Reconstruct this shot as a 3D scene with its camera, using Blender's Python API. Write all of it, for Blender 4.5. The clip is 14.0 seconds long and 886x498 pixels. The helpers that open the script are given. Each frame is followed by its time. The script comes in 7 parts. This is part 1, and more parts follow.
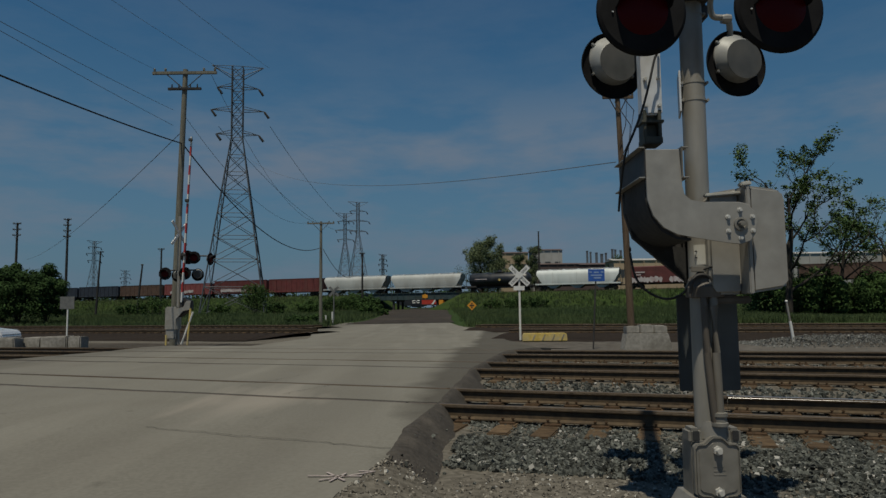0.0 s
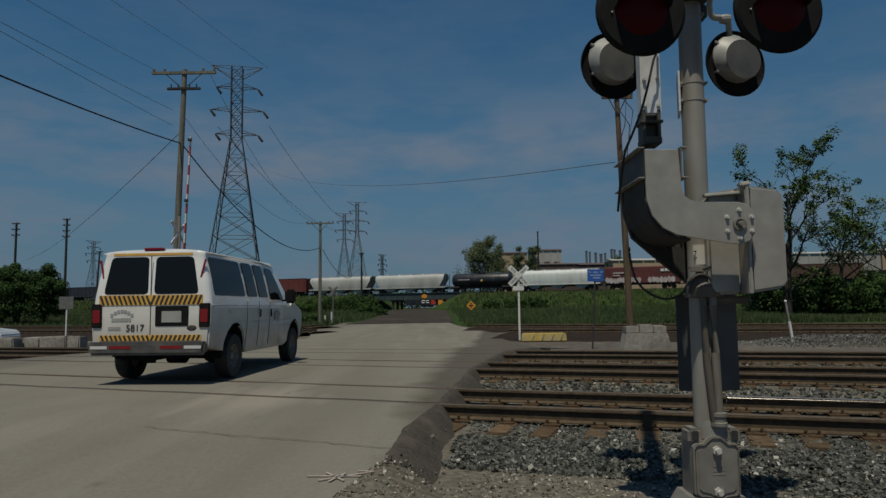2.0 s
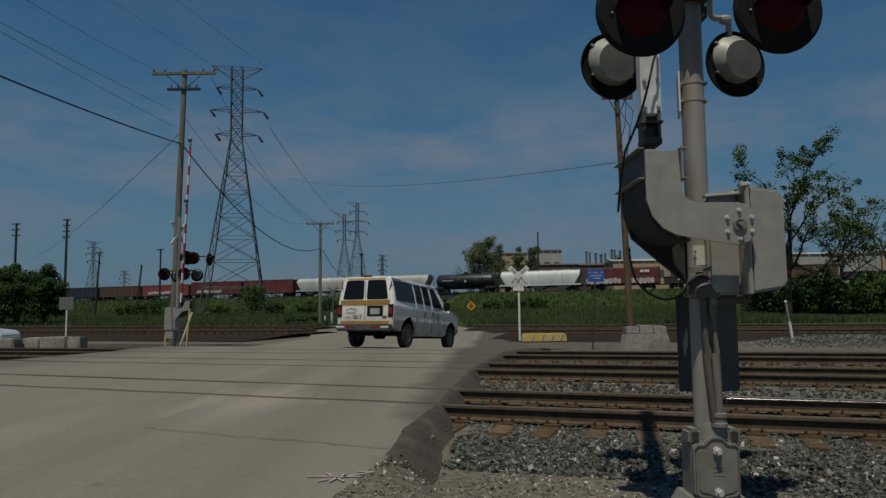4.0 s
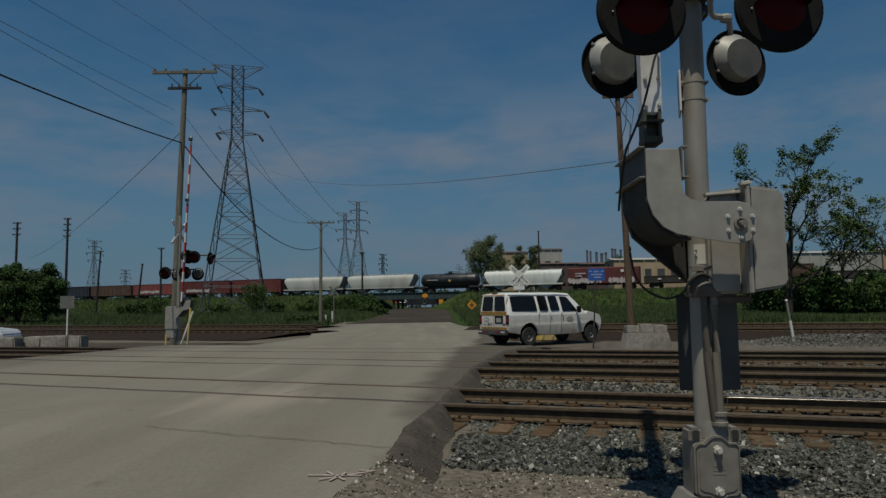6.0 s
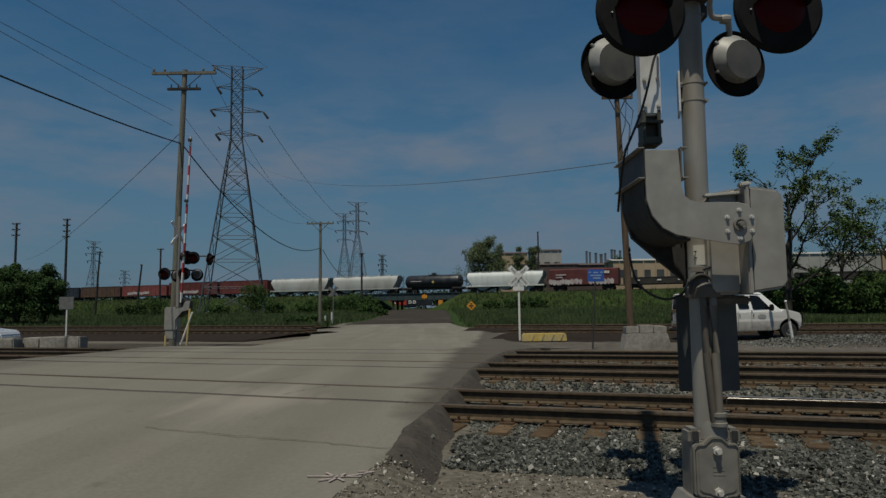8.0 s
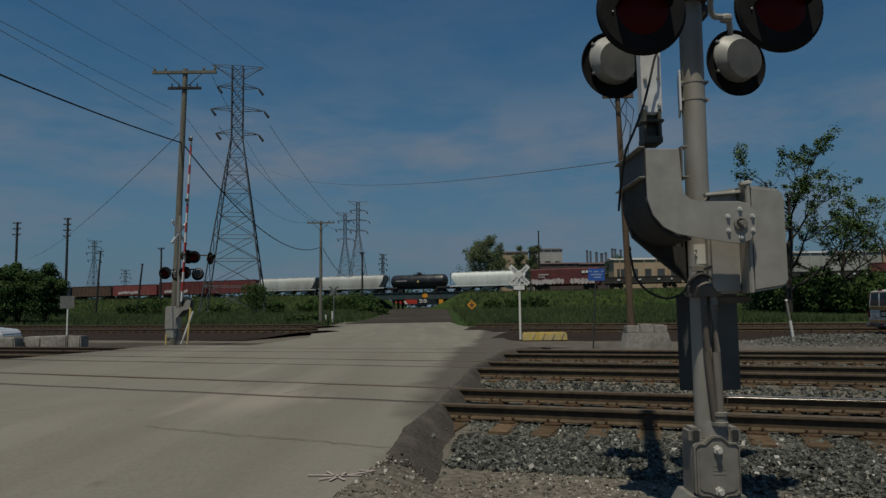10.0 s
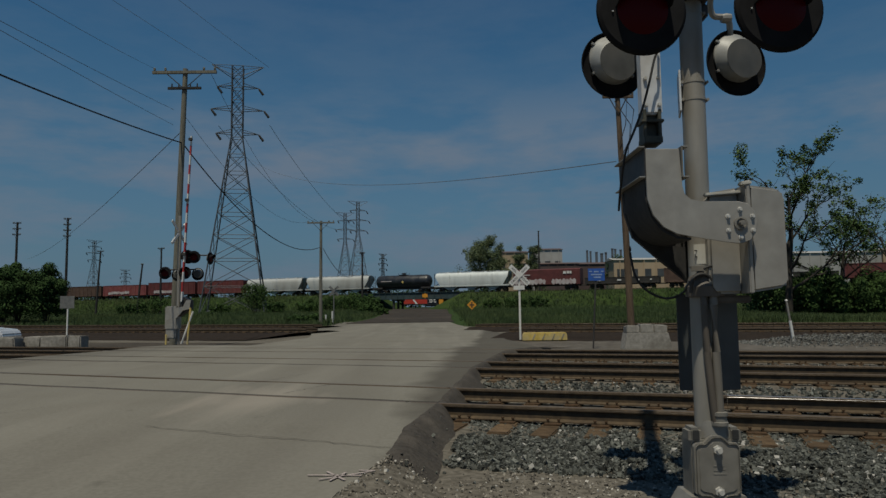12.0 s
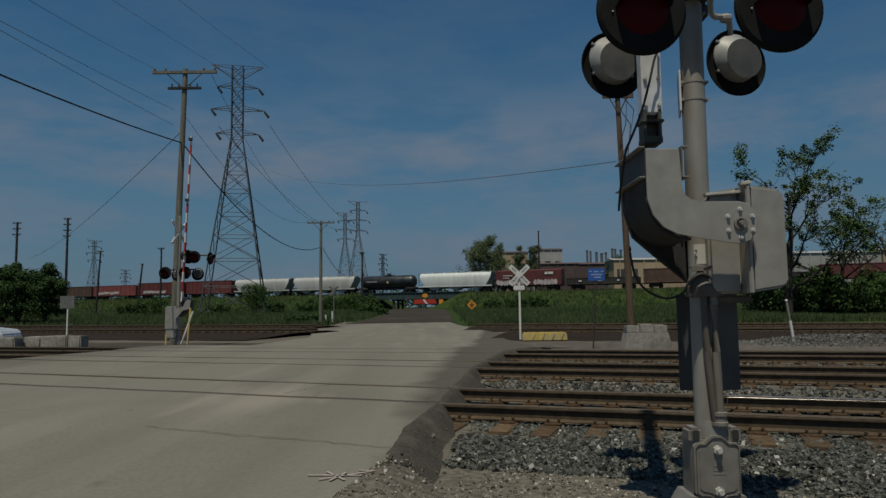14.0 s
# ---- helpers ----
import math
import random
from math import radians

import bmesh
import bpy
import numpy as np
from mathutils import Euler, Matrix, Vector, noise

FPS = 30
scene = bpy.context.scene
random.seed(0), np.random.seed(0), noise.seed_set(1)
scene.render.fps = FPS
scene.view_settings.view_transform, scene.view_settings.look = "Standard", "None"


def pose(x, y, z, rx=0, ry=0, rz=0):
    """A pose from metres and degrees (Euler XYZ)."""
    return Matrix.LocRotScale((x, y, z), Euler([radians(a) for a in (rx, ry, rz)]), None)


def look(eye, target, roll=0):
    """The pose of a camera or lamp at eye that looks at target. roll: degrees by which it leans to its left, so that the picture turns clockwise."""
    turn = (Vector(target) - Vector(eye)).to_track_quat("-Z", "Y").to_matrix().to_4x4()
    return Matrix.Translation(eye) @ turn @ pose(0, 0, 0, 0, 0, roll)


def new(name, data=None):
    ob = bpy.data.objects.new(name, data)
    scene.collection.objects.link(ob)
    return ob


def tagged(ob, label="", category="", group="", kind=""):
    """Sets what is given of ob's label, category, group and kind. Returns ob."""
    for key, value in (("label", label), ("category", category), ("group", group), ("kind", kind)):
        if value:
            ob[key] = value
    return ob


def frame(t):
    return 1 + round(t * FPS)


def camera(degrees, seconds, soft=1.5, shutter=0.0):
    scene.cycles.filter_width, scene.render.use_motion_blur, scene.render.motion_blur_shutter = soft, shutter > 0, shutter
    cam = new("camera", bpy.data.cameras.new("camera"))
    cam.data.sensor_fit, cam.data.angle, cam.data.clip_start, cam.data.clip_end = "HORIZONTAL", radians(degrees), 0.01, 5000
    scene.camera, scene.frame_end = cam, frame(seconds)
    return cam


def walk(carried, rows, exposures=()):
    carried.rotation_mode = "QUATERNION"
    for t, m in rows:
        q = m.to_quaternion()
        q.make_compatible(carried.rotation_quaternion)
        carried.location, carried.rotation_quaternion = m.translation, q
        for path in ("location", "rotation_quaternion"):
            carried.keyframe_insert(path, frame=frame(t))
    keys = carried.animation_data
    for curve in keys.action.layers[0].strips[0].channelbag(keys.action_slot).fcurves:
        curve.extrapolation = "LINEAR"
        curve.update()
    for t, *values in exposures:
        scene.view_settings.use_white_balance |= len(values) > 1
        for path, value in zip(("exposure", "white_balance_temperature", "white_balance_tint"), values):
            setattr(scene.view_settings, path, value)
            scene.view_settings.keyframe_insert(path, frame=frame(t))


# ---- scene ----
cam = camera(66.3, 14.0, soft=1.45)


def eye_pose(dx, dy):
    """The tripod's pose, nudged by small angles in degrees (right, down)."""
    return pose(0, 0, 1.15, 90 + 4.86 - dy, 0, -dx) @ pose(0, 0, 0, 0, 0, -0.7)


walk(cam, [
    (0.0, eye_pose(0.00, -0.05)), (0.5, eye_pose(0.00, 0.00)), (1.0, eye_pose(0.00, -0.07)),
    (1.5, eye_pose(0.07, -0.03)), (2.0, eye_pose(0.06, -0.05)), (2.5, eye_pose(0.10, -0.08)),
    (3.0, eye_pose(0.06, -0.09)), (5.5, eye_pose(0.05, -0.09)), (6.0, eye_pose(0.00, 0.00)),
    (6.5, eye_pose(0.04, -0.07)), (7.0, eye_pose(-0.01, 0.07)), (7.5, eye_pose(0.00, 0.02)),
    (8.0, eye_pose(0.05, -0.07)), (8.5, eye_pose(0.02, 0.00)), (10.5, eye_pose(0.00, 0.00)), (14.0, eye_pose(0.00, 0.00))],
    exposures=[(0.0, -0.57, 6500, 10), (14.0, -0.57, 6500, 10)])

# ---- light ----
SUN = Vector((-0.265, -1.0, 2.75)).normalized()
sun = new("sun", bpy.data.lights.new("sun", "SUN"))
sun.data.energy, sun.data.angle, sun.data.color = 5.0, radians(0.53), (1.0, 0.93, 0.755)
sun.matrix_world = look(SUN * 60, (0, 0, 0))

world = bpy.data.worlds.new("sky")
scene.world = world
world.use_nodes = True


def build_sky():
    nt = world.node_tree
    nt.nodes.clear()
    out = nt.nodes.new("ShaderNodeOutputWorld")
    bg = nt.nodes.new("ShaderNodeBackground")
    sky = nt.nodes.new("ShaderNodeTexSky")
    sky.sky_type, sky.sun_disc = "NISHITA", False
    sky.sun_elevation, sky.sun_rotation = math.asin(SUN.z), radians(194)
    sky.altitude, sky.air_density, sky.dust_density, sky.ozone_density = 200, 1.0, 0.6, 4.0
    # thin high haze clouds, stretched along the horizon
    tc = nt.nodes.new("ShaderNodeTexCoord")
    mp = nt.nodes.new("ShaderNodeMapping")
    mp.inputs["Scale"].default_value = (2.2, 2.2, 8.0)
    mp.inputs["Location"].default_value = (2.4, 1.2, 4.83)
    nz = nt.nodes.new("ShaderNodeTexNoise")
    nz.inputs["Scale"].default_value, nz.inputs["Detail"].default_value = 1.7, 5
    nz.inputs["Roughness"].default_value = 0.6
    ramp = nt.nodes.new("ShaderNodeMapRange")
    ramp.inputs["From Min"].default_value, ramp.inputs["From Max"].default_value = 0.42, 0.64
    ramp.inputs["To Max"].default_value = 0.85
    mix = nt.nodes.new("ShaderNodeMix")
    mix.data_type = "RGBA"
    mix.inputs["B"].default_value = (1.36, 2.76, 4.1, 1)
    bg.inputs["Strength"].default_value = 0.0715
    nt.links.new(tc.outputs["Generated"], mp.inputs["Vector"])
    nt.links.new(mp.outputs["Vector"], nz.inputs["Vector"])
    nt.links.new(nz.outputs["Fac"], ramp.inputs["Value"])
    # haze thickens towards the horizon
    sep = nt.nodes.new("ShaderNodeSeparateXYZ")
    low = nt.nodes.new("ShaderNodeMapRange")
    low.inputs["From Min"].default_value, low.inputs["From Max"].default_value = 0.0, 0.42
    low.inputs["To Min"].default_value, low.inputs["To Max"].default_value = 0.92, 0.0
    nt.links.new(tc.outputs["Generated"], sep.inputs[0])
    nt.links.new(sep.outputs["Z"], low.inputs["Value"])
    nt.links.new(low.outputs["Result"], mix.inputs["Factor"])
    veil = nt.nodes.new("ShaderNodeMix")
    veil.data_type = "RGBA"
    veil.inputs["B"].default_value = (2.7, 3.55, 4.7, 1)
    # most of the cloud lies low and far off
    near = nt.nodes.new("ShaderNodeMapRange")
    near.interpolation_type = "SMOOTHSTEP"
    near.inputs["From Min"].default_value, near.inputs["From Max"].default_value = 0.22, 0.33
    near.inputs["To Min"].default_value, near.inputs["To Max"].default_value = 1.0, 0.2
    nt.links.new(sep.outputs["Z"], near.inputs["Value"])
    thick = nt.nodes.new("ShaderNodeMath")
    thick.operation = "MULTIPLY"
    nt.links.new(ramp.outputs["Result"], thick.inputs[0])
    nt.links.new(near.outputs["Result"], thick.inputs[1])
    nt.links.new(thick.outputs[0], veil.inputs["Factor"])
    nt.links.new(mix.outputs["Result"], veil.inputs["A"])
    deep = nt.nodes.new("ShaderNodeHueSaturation")
    deep.inputs["Saturation"].default_value = 1.26
    deep.inputs["Hue"].default_value, deep.inputs["Value"].default_value = 0.489, 1.04
    nt.links.new(sky.outputs["Color"], deep.inputs["Color"])
    nt.links.new(deep.outputs["Color"], mix.inputs["A"])
    nt.links.new(veil.outputs["Result"], bg.inputs["Color"])
    nt.links.new(bg.outputs["Background"], out.inputs["Surface"])


build_sky()


# ---- materials ----
def surface(name, dark, light, scale=6.0, rough=0.7, metal=0.0, bump=0.1, grime=None, grime_amount=0.35,
            grime_scale=1.2, stretch=(1, 1, 1), island=0.0, random_tint=0.0, rough_var=0.12, bump_scale=None, coat=0.0):
    """A worn surface: fine grain between two colours, larger stains, relief, varied gloss."""
    m = bpy.data.materials.new(name)
    m.use_nodes = True
    nt = m.node_tree
    b = nt.nodes["Principled BSDF"]
    tc = nt.nodes.new("ShaderNodeTexCoord")
    mp = nt.nodes.new("ShaderNodeMapping")
    mp.inputs["Scale"].default_value = stretch
    nt.links.new(tc.outputs["Object"], mp.inputs["Vector"])

    def tex(s, detail=4):
        n = nt.nodes.new("ShaderNodeTexNoise")
        n.inputs["Scale"].default_value, n.inputs["Detail"].default_value = s, detail
        nt.links.new(mp.outputs["Vector"], n.inputs["Vector"])
        return n.outputs["Fac"]

    def span(value, a, c, lo, hi):
        r = nt.nodes.new("ShaderNodeMapRange")
        r.inputs["From Min"].default_value, r.inputs["From Max"].default_value = a, c
        r.inputs["To Min"].default_value, r.inputs["To Max"].default_value = lo, hi
        nt.links.new(value, r.inputs["Value"])
        return r.outputs["Result"]

    def blend(fac, a, c):
        x = nt.nodes.new("ShaderNodeMix")
        x.data_type = "RGBA"
        for sock, v in (("Factor", fac), ("A", a), ("B", c)):
            if isinstance(v, (tuple, float)):
                x.inputs[sock].default_value = (*v, 1) if isinstance(v, tuple) else v
            else:
                nt.links.new(v, x.inputs[sock])
        return x.outputs["Result"]

    fine = tex(scale)
    col = blend(span(fine, 0.3, 0.7, 0, 1), tuple(dark), tuple(light))
    big = tex(grime_scale, 6)
    if grime:
        col = blend(span(big, 0.48, 0.72, 0, grime_amount), col, tuple(grime))
    if island or random_tint:
        if island:
            src = nt.nodes.new("ShaderNodeNewGeometry").outputs["Random Per Island"]
        else:
            src = nt.nodes.new("ShaderNodeObjectInfo").outputs["Random"]
        k = island or random_tint
        hsv = nt.nodes.new("ShaderNodeHueSaturation")
        nt.links.new(span(src, 0, 1, 1 - k, 1 + k), hsv.inputs["Value"])
        nt.links.new(col, hsv.inputs["Color"])
        col = hsv.outputs["Color"]
    nt.links.new(col, b.inputs["Base Color"])
    nt.links.new(span(big, 0.3, 0.7, max(rough - rough_var, 0.02), min(rough + rough_var, 1)), b.inputs["Roughness"])
    b.inputs["Metallic"].default_value = metal
    b.inputs["Coat Weight"].default_value = coat
    if rough >= 0.85:
        b.inputs["Specular IOR Level"].default_value = 0.12
    if bump:
        bp = nt.nodes.new("ShaderNodeBump")
        bp.inputs["Strength"].default_value, bp.inputs["Distance"].default_value = bump, 0.02
        nt.links.new(tex(bump_scale or scale * 1.5, 5), bp.inputs["Height"])
        nt.links.new(bp.outputs["Normal"], b.inputs["Normal"])
    return m


def ground_material():
    """Gravelly dirt near the tracks, wild grass past the last track, scattered weeds between."""
    m = surface("ground_soil", (0.0655, 0.0585, 0.047), (0.1617, 0.1463, 0.1209), 14.0, 0.95, bump=0.6, grime=(0.0539, 0.0462, 0.0385), grime_scale=0.35, bump_scale=22)
    nt = m.node_tree
    b = nt.nodes["Principled BSDF"]
    old = b.inputs["Base Color"].links[0].from_socket
    tc = nt.nodes.new("ShaderNodeTexCoord")
    sep = nt.nodes.new("ShaderNodeSeparateXYZ")
    nt.links.new(tc.outputs["Object"], sep.inputs[0])

    def mth(op, a, c):
        n = nt.nodes.new("ShaderNodeMath")
        n.operation = op
        for i, v in enumerate((a, c)):
            if isinstance(v, (int, float)):
                n.inputs[i].default_value = v
            else:
                nt.links.new(v, n.inputs[i])
        return n.outputs[0]

    def nz(s, d=4):
        n = nt.nodes.new("ShaderNodeTexNoise")
        n.inputs["Scale"].default_value, n.inputs["Detail"].default_value = s, d
        nt.links.new(tc.outputs["Object"], n.inputs["Vector"])
        return n.outputs["Fac"]
    far = mth("ADD", sep.outputs["Y"], mth("MULTIPLY", sep.outputs["X"], 0.36))
    edge = mth("ADD", far, mth("MULTIPLY", mth("SUBTRACT", nz(0.25), 0.5), 9.0))
    fac = nt.nodes.new("ShaderNodeMapRange")
    fac.inputs["From Min"].default_value, fac.inputs["From Max"].default_value = 57, 60
    nt.links.new(edge, fac.inputs["Value"])
    green = nt.nodes.new("ShaderNodeMix")
    green.data_type = "RGBA"
    green.inputs["A"].default_value, green.inputs["B"].default_value = (0.0139, 0.0293, 0.0062, 1), (0.0354, 0.0585, 0.0139, 1)
    nt.links.new(nz(0.5, 6), green.inputs["Factor"])
    x = nt.nodes.new("ShaderNodeMix")
    x.data_type = "RGBA"
    nt.links.new(fac.outputs["Result"], x.inputs["Factor"])
    nt.links.new(old, x.inputs["A"])
    nt.links.new(green.outputs["Result"], x.inputs["B"])
    nt.links.new(x.outputs["Result"], b.inputs["Base Color"])
    return m


def glass_material(name, tint=(0.02, 0.022, 0.024), rough=0.06):
    m = bpy.data.materials.new(name)
    m.use_nodes = True
    b = m.node_tree.nodes["Principled BSDF"]
    b.inputs["Base Color"].default_value = (*tint, 1)
    b.inputs["Roughness"].default_value, b.inputs["IOR"].default_value = rough, 1.5
    return m


def road_material():
    """Dusty worn asphalt with long wheel-track streaks and dirt tracked in along its broken edge."""
    m = surface("worn_asphalt", (0.139, 0.132, 0.1115), (0.175, 0.1665, 0.1425), 30.0, 0.88, bump=0.15, grime=(0.1193, 0.1093, 0.0924), grime_amount=0.35, grime_scale=0.42, bump_scale=90)
    nt = m.node_tree
    b = nt.nodes["Principled BSDF"]
    old = b.inputs["Base Color"].links[0].from_socket
    tc = nt.nodes.new("ShaderNodeTexCoord")

    def noise_at(scale, detail, stretch, turn=0.0):
        mp = nt.nodes.new("ShaderNodeMapping")
        mp.inputs["Scale"].default_value = stretch
        mp.inputs["Rotation"].default_value = (0, 0, turn)
        n = nt.nodes.new("ShaderNodeTexNoise")
        n.inputs["Scale"].default_value, n.inputs["Detail"].default_value = scale, detail
        nt.links.new(tc.outputs["Object"], mp.inputs["Vector"])
        nt.links.new(mp.outputs["Vector"], n.inputs["Vector"])
        return n.outputs["Fac"]

    def ranged(v, a, c, lo, hi):
        r = nt.nodes.new("ShaderNodeMapRange")
        for key, val in (("From Min", a), ("From Max", c), ("To Min", lo), ("To Max", hi)):
            r.inputs[key].default_value = val
        nt.links.new(v, r.inputs["Value"])
        return r.outputs["Result"]

    def over(fac, base, colour):
        x = nt.nodes.new("ShaderNodeMix")
        x.data_type = "RGBA"
        nt.links.new(fac, x.inputs["Factor"])
        nt.links.new(base, x.inputs["A"])
        x.inputs["B"].default_value = (*colour, 1)
        return x.outputs["Result"]
    streak = noise_at(1.0, 4, (1.3, 0.10, 1), radians(-12))
    col = over(ranged(streak, 0.50, 0.72, 0, 0.5), old, (0.212, 0.201, 0.173))
    col = over(ranged(noise_at(0.55, 3, (1.1, 0.07, 1), radians(-10)), 0.48, 0.70, 0, 0.42), col, (0.104, 0.0955, 0.0816))
    col = over(ranged(noise_at(1.8, 6, (1, 1, 1)), 0.68, 0.74, 0, 0.45), col, (0.077, 0.0693, 0.0601))
    # dirt tracked in along the broken edge past the first rail: right of the line x = 0.086 y - 1.15
    sep = nt.nodes.new("ShaderNodeSeparateXYZ")
    nt.links.new(tc.outputs["Object"], sep.inputs[0])

    def mth(op, a, c):
        n = nt.nodes.new("ShaderNodeMath")
        n.operation = op
        for i, v in enumerate((a, c)):
            if isinstance(v, (int, float)):
                n.inputs[i].default_value = v
            else:
                nt.links.new(v, n.inputs[i])
        return n.outputs[0]
    d = mth("ADD", mth("SUBTRACT", sep.outputs["X"], mth("MULTIPLY", sep.outputs["Y"], 0.086)), 1.15)
    d = mth("ADD", d, mth("MULTIPLY", mth("SUBTRACT", noise_at(0.9, 5, (1, 1, 1)), 0.5), 0.9))
    d = mth("SUBTRACT", d, ranged(sep.outputs["Y"], 6.5, 9.4, 0.42, 0.0))
    col = over(ranged(d, -0.30, 0.12, 0, 0.72), col, (0.0477, 0.0423, 0.0347))
    # dark dirt along the far left edge, and a scuffed pale patch by the first rail
    left = mth("ADD", sep.outputs["X"], mth("MULTIPLY", mth("SUBTRACT", noise_at(0.5, 4, (1, 0.4, 1)), 0.5), 4.0))
    far = ranged(sep.outputs["Y"], 10.5, 12.5, 0.0, 1.0)
    col = over(mth("MULTIPLY", ranged(left, -10.4, -7.6, 0.62, 0.0), far), col, (0.077, 0.0701, 0.0593))
    mp = nt.nodes.new("ShaderNodeMapping")
    mp.inputs["Location"].default_value, mp.inputs["Scale"].default_value, mp.inputs["Rotation"].default_value = (3.3, -5.2, 0), (1.1, 0.62, 0), (0, 0, radians(6))
    size = nt.nodes.new("ShaderNodeVectorMath")
    size.operation = "LENGTH"
    nt.links.new(tc.outputs["Object"], mp.inputs["Vector"])
    nt.links.new(mp.outputs["Vector"], size.inputs[0])
    ragged = mth("ADD", size.outputs["Value"], mth("MULTIPLY", mth("SUBTRACT", noise_at(1.6, 5, (1.5, 0.3, 1)), 0.5), 2.2))
    col = over(ranged(ragged, 0.35, 1.0, 0.55, 0.0), col, (0.255, 0.229, 0.195))
    nt.links.new(col, b.inputs["Base Color"])
    return m


SOIL = ground_material()
ASPHALT = road_material()
ASPHALT_DARK = surface("dark_patch_asphalt", (0.0385, 0.0339, 0.0293), (0.0678, 0.0608, 0.0531), 18.0, 0.95, bump=0.7, grime=(0.1078, 0.0955, 0.0809), grime_amount=0.5, grime_scale=2.2, bump_scale=45)
FILLER = surface("packed_flangeway_dirt", (0.0655, 0.0585, 0.0485), (0.1001, 0.0909, 0.077), 12.0, 0.95, bump=0.4, grime=(0.0385, 0.0339, 0.0285), grime_amount=0.6, grime_scale=1.2)
SIDE_DIRT = surface("dark_trackside_dirt", (0.0323, 0.027, 0.0208), (0.0655, 0.0554, 0.0439), 3.0, 0.95, bump=0.4, grime=(0.1001, 0.0886, 0.0732), grime_amount=0.45, grime_scale=0.3)
UNDER_DIRT = surface("damp_underpass_dirt", (0.0231, 0.0193, 0.0154), (0.0501, 0.0423, 0.0347), 1.5, 0.95, bump=0.3, grime=(0.0847, 0.0732, 0.0616), grime_amount=0.5, grime_scale=0.12)
DIRT_ROAD = surface("dirt_road", (0.0577, 0.0508, 0.0431), (0.1155, 0.104, 0.0886), 3.0, 0.95, bump=0.4, grime=(0.1386, 0.127, 0.1155), grime_amount=0.5, grime_scale=0.12)
STONE = surface("ballast_stone", (0.042, 0.046, 0.041), (0.112, 0.115, 0.103), 40.0, 0.9, bump=0.3, island=0.7, bump_scale=120)
GRAVEL = surface("dusty_grey_gravel", (0.10, 0.102, 0.096), (0.19, 0.19, 0.178), 12.0, 0.95, bump=0.2, island=0.4)
BROWN_STONE = surface("rusty_ballast_stone", (0.0963, 0.0862, 0.0708), (0.2387, 0.2194, 0.1871), 40.0, 0.95, bump=0.3, island=0.7, bump_scale=120)
RAIL_RUST = surface("rusty_rail_web", (0.037, 0.0246, 0.0123), (0.0832, 0.0554, 0.0277), 14.0, 0.8, bump=0.2, grime=(0.0231, 0.0169, 0.0131), grime_amount=0.6)
RAIL_HEAD = surface("polished_rail_head", (0.55, 0.54, 0.53), (0.72, 0.71, 0.7), 20.0, 0.30, metal=0.9, bump=0.01, grime=(0.3, 0.27, 0.24), grime_amount=0.3, grime_scale=3)
RAIL_DULL = surface("dull_rail_head", (0.0655, 0.0508, 0.04), (0.1155, 0.0924, 0.077), 20.0, 0.55, metal=0.4, bump=0.05)
TIE = surface("creosoted_timber", (0.0462, 0.0316, 0.0193), (0.127, 0.0862, 0.0508), 7.0, 0.9, bump=0.5, stretch=(1, 6, 6), grime=(0.0231, 0.0185, 0.0154), grime_amount=0.6, random_tint=0.35)
PLATE_RUST = surface("rusty_plate", (0.0385, 0.0254, 0.0162), (0.0886, 0.0554, 0.0323), 20.0, 0.85, bump=0.3)
SILVER = surface("aluminium_paint", (0.2618, 0.2503, 0.2271), (0.3311, 0.3196, 0.2926), 9.0, 0.5, metal=0.25, bump=0.03, grime=(0.154, 0.1424, 0.1232), grime_amount=0.5, grime_scale=2.2)
SILVER_MAST = surface("weathered_mast_paint", (0.231, 0.2194, 0.1925), (0.3234, 0.308, 0.2772), 8.0, 0.5, metal=0.3, bump=0.04, stretch=(1, 1, 0.25), grime=(0.1309, 0.1116, 0.0886), grime_amount=0.6, grime_scale=3.0)
GALV = surface("galvanised_steel", (0.55, 0.56, 0.57), (0.68, 0.69, 0.7), 12.0, 0.45, metal=0.25, bump=0.02, grime=(0.3, 0.29, 0.27), grime_amount=0.4, grime_scale=4)
BLACK = surface("black_paint", (0.006, 0.006, 0.007), (0.013, 0.013, 0.014), 9.0, 0.86, bump=0.03, grime=(0.028, 0.028, 0.027), grime_amount=0.3)
CAP_SHADED = surface("dull_grey_cap", (0.0508, 0.0539, 0.0539), (0.0739, 0.0770, 0.0770), 9.0, 0.7, bump=0.03, grime=(0.0924, 0.0862, 0.0755), grime_amount=0.5, grime_scale=5.0)
HOUSING = surface("silver_lamp_housing_paint", (0.2156, 0.2202, 0.2140), (0.2849, 0.2895, 0.2818), 14.0, 0.5, metal=0.15, bump=0.03, grime=(0.2002, 0.1848, 0.154), grime_amount=0.5, grime_scale=5.0)
CAST = surface("weathered_cast_metal", (0.1578, 0.1502, 0.1324), (0.2194, 0.2094, 0.1871), 9.0, 0.55, metal=0.2, bump=0.05, grime=(0.1001, 0.0909, 0.077), grime_amount=0.55, grime_scale=3.0)
BRIGHT = surface("zinc_bolt", (0.45, 0.441, 0.414), (0.594, 0.585, 0.549), 20.0, 0.4, metal=0.25, bump=0.02)
DARK_STEEL = surface("dark_grimy_steel", (0.027, 0.0254, 0.0246), (0.0577, 0.0539, 0.0508), 10.0, 0.65, bump=0.1, metal=0.2)
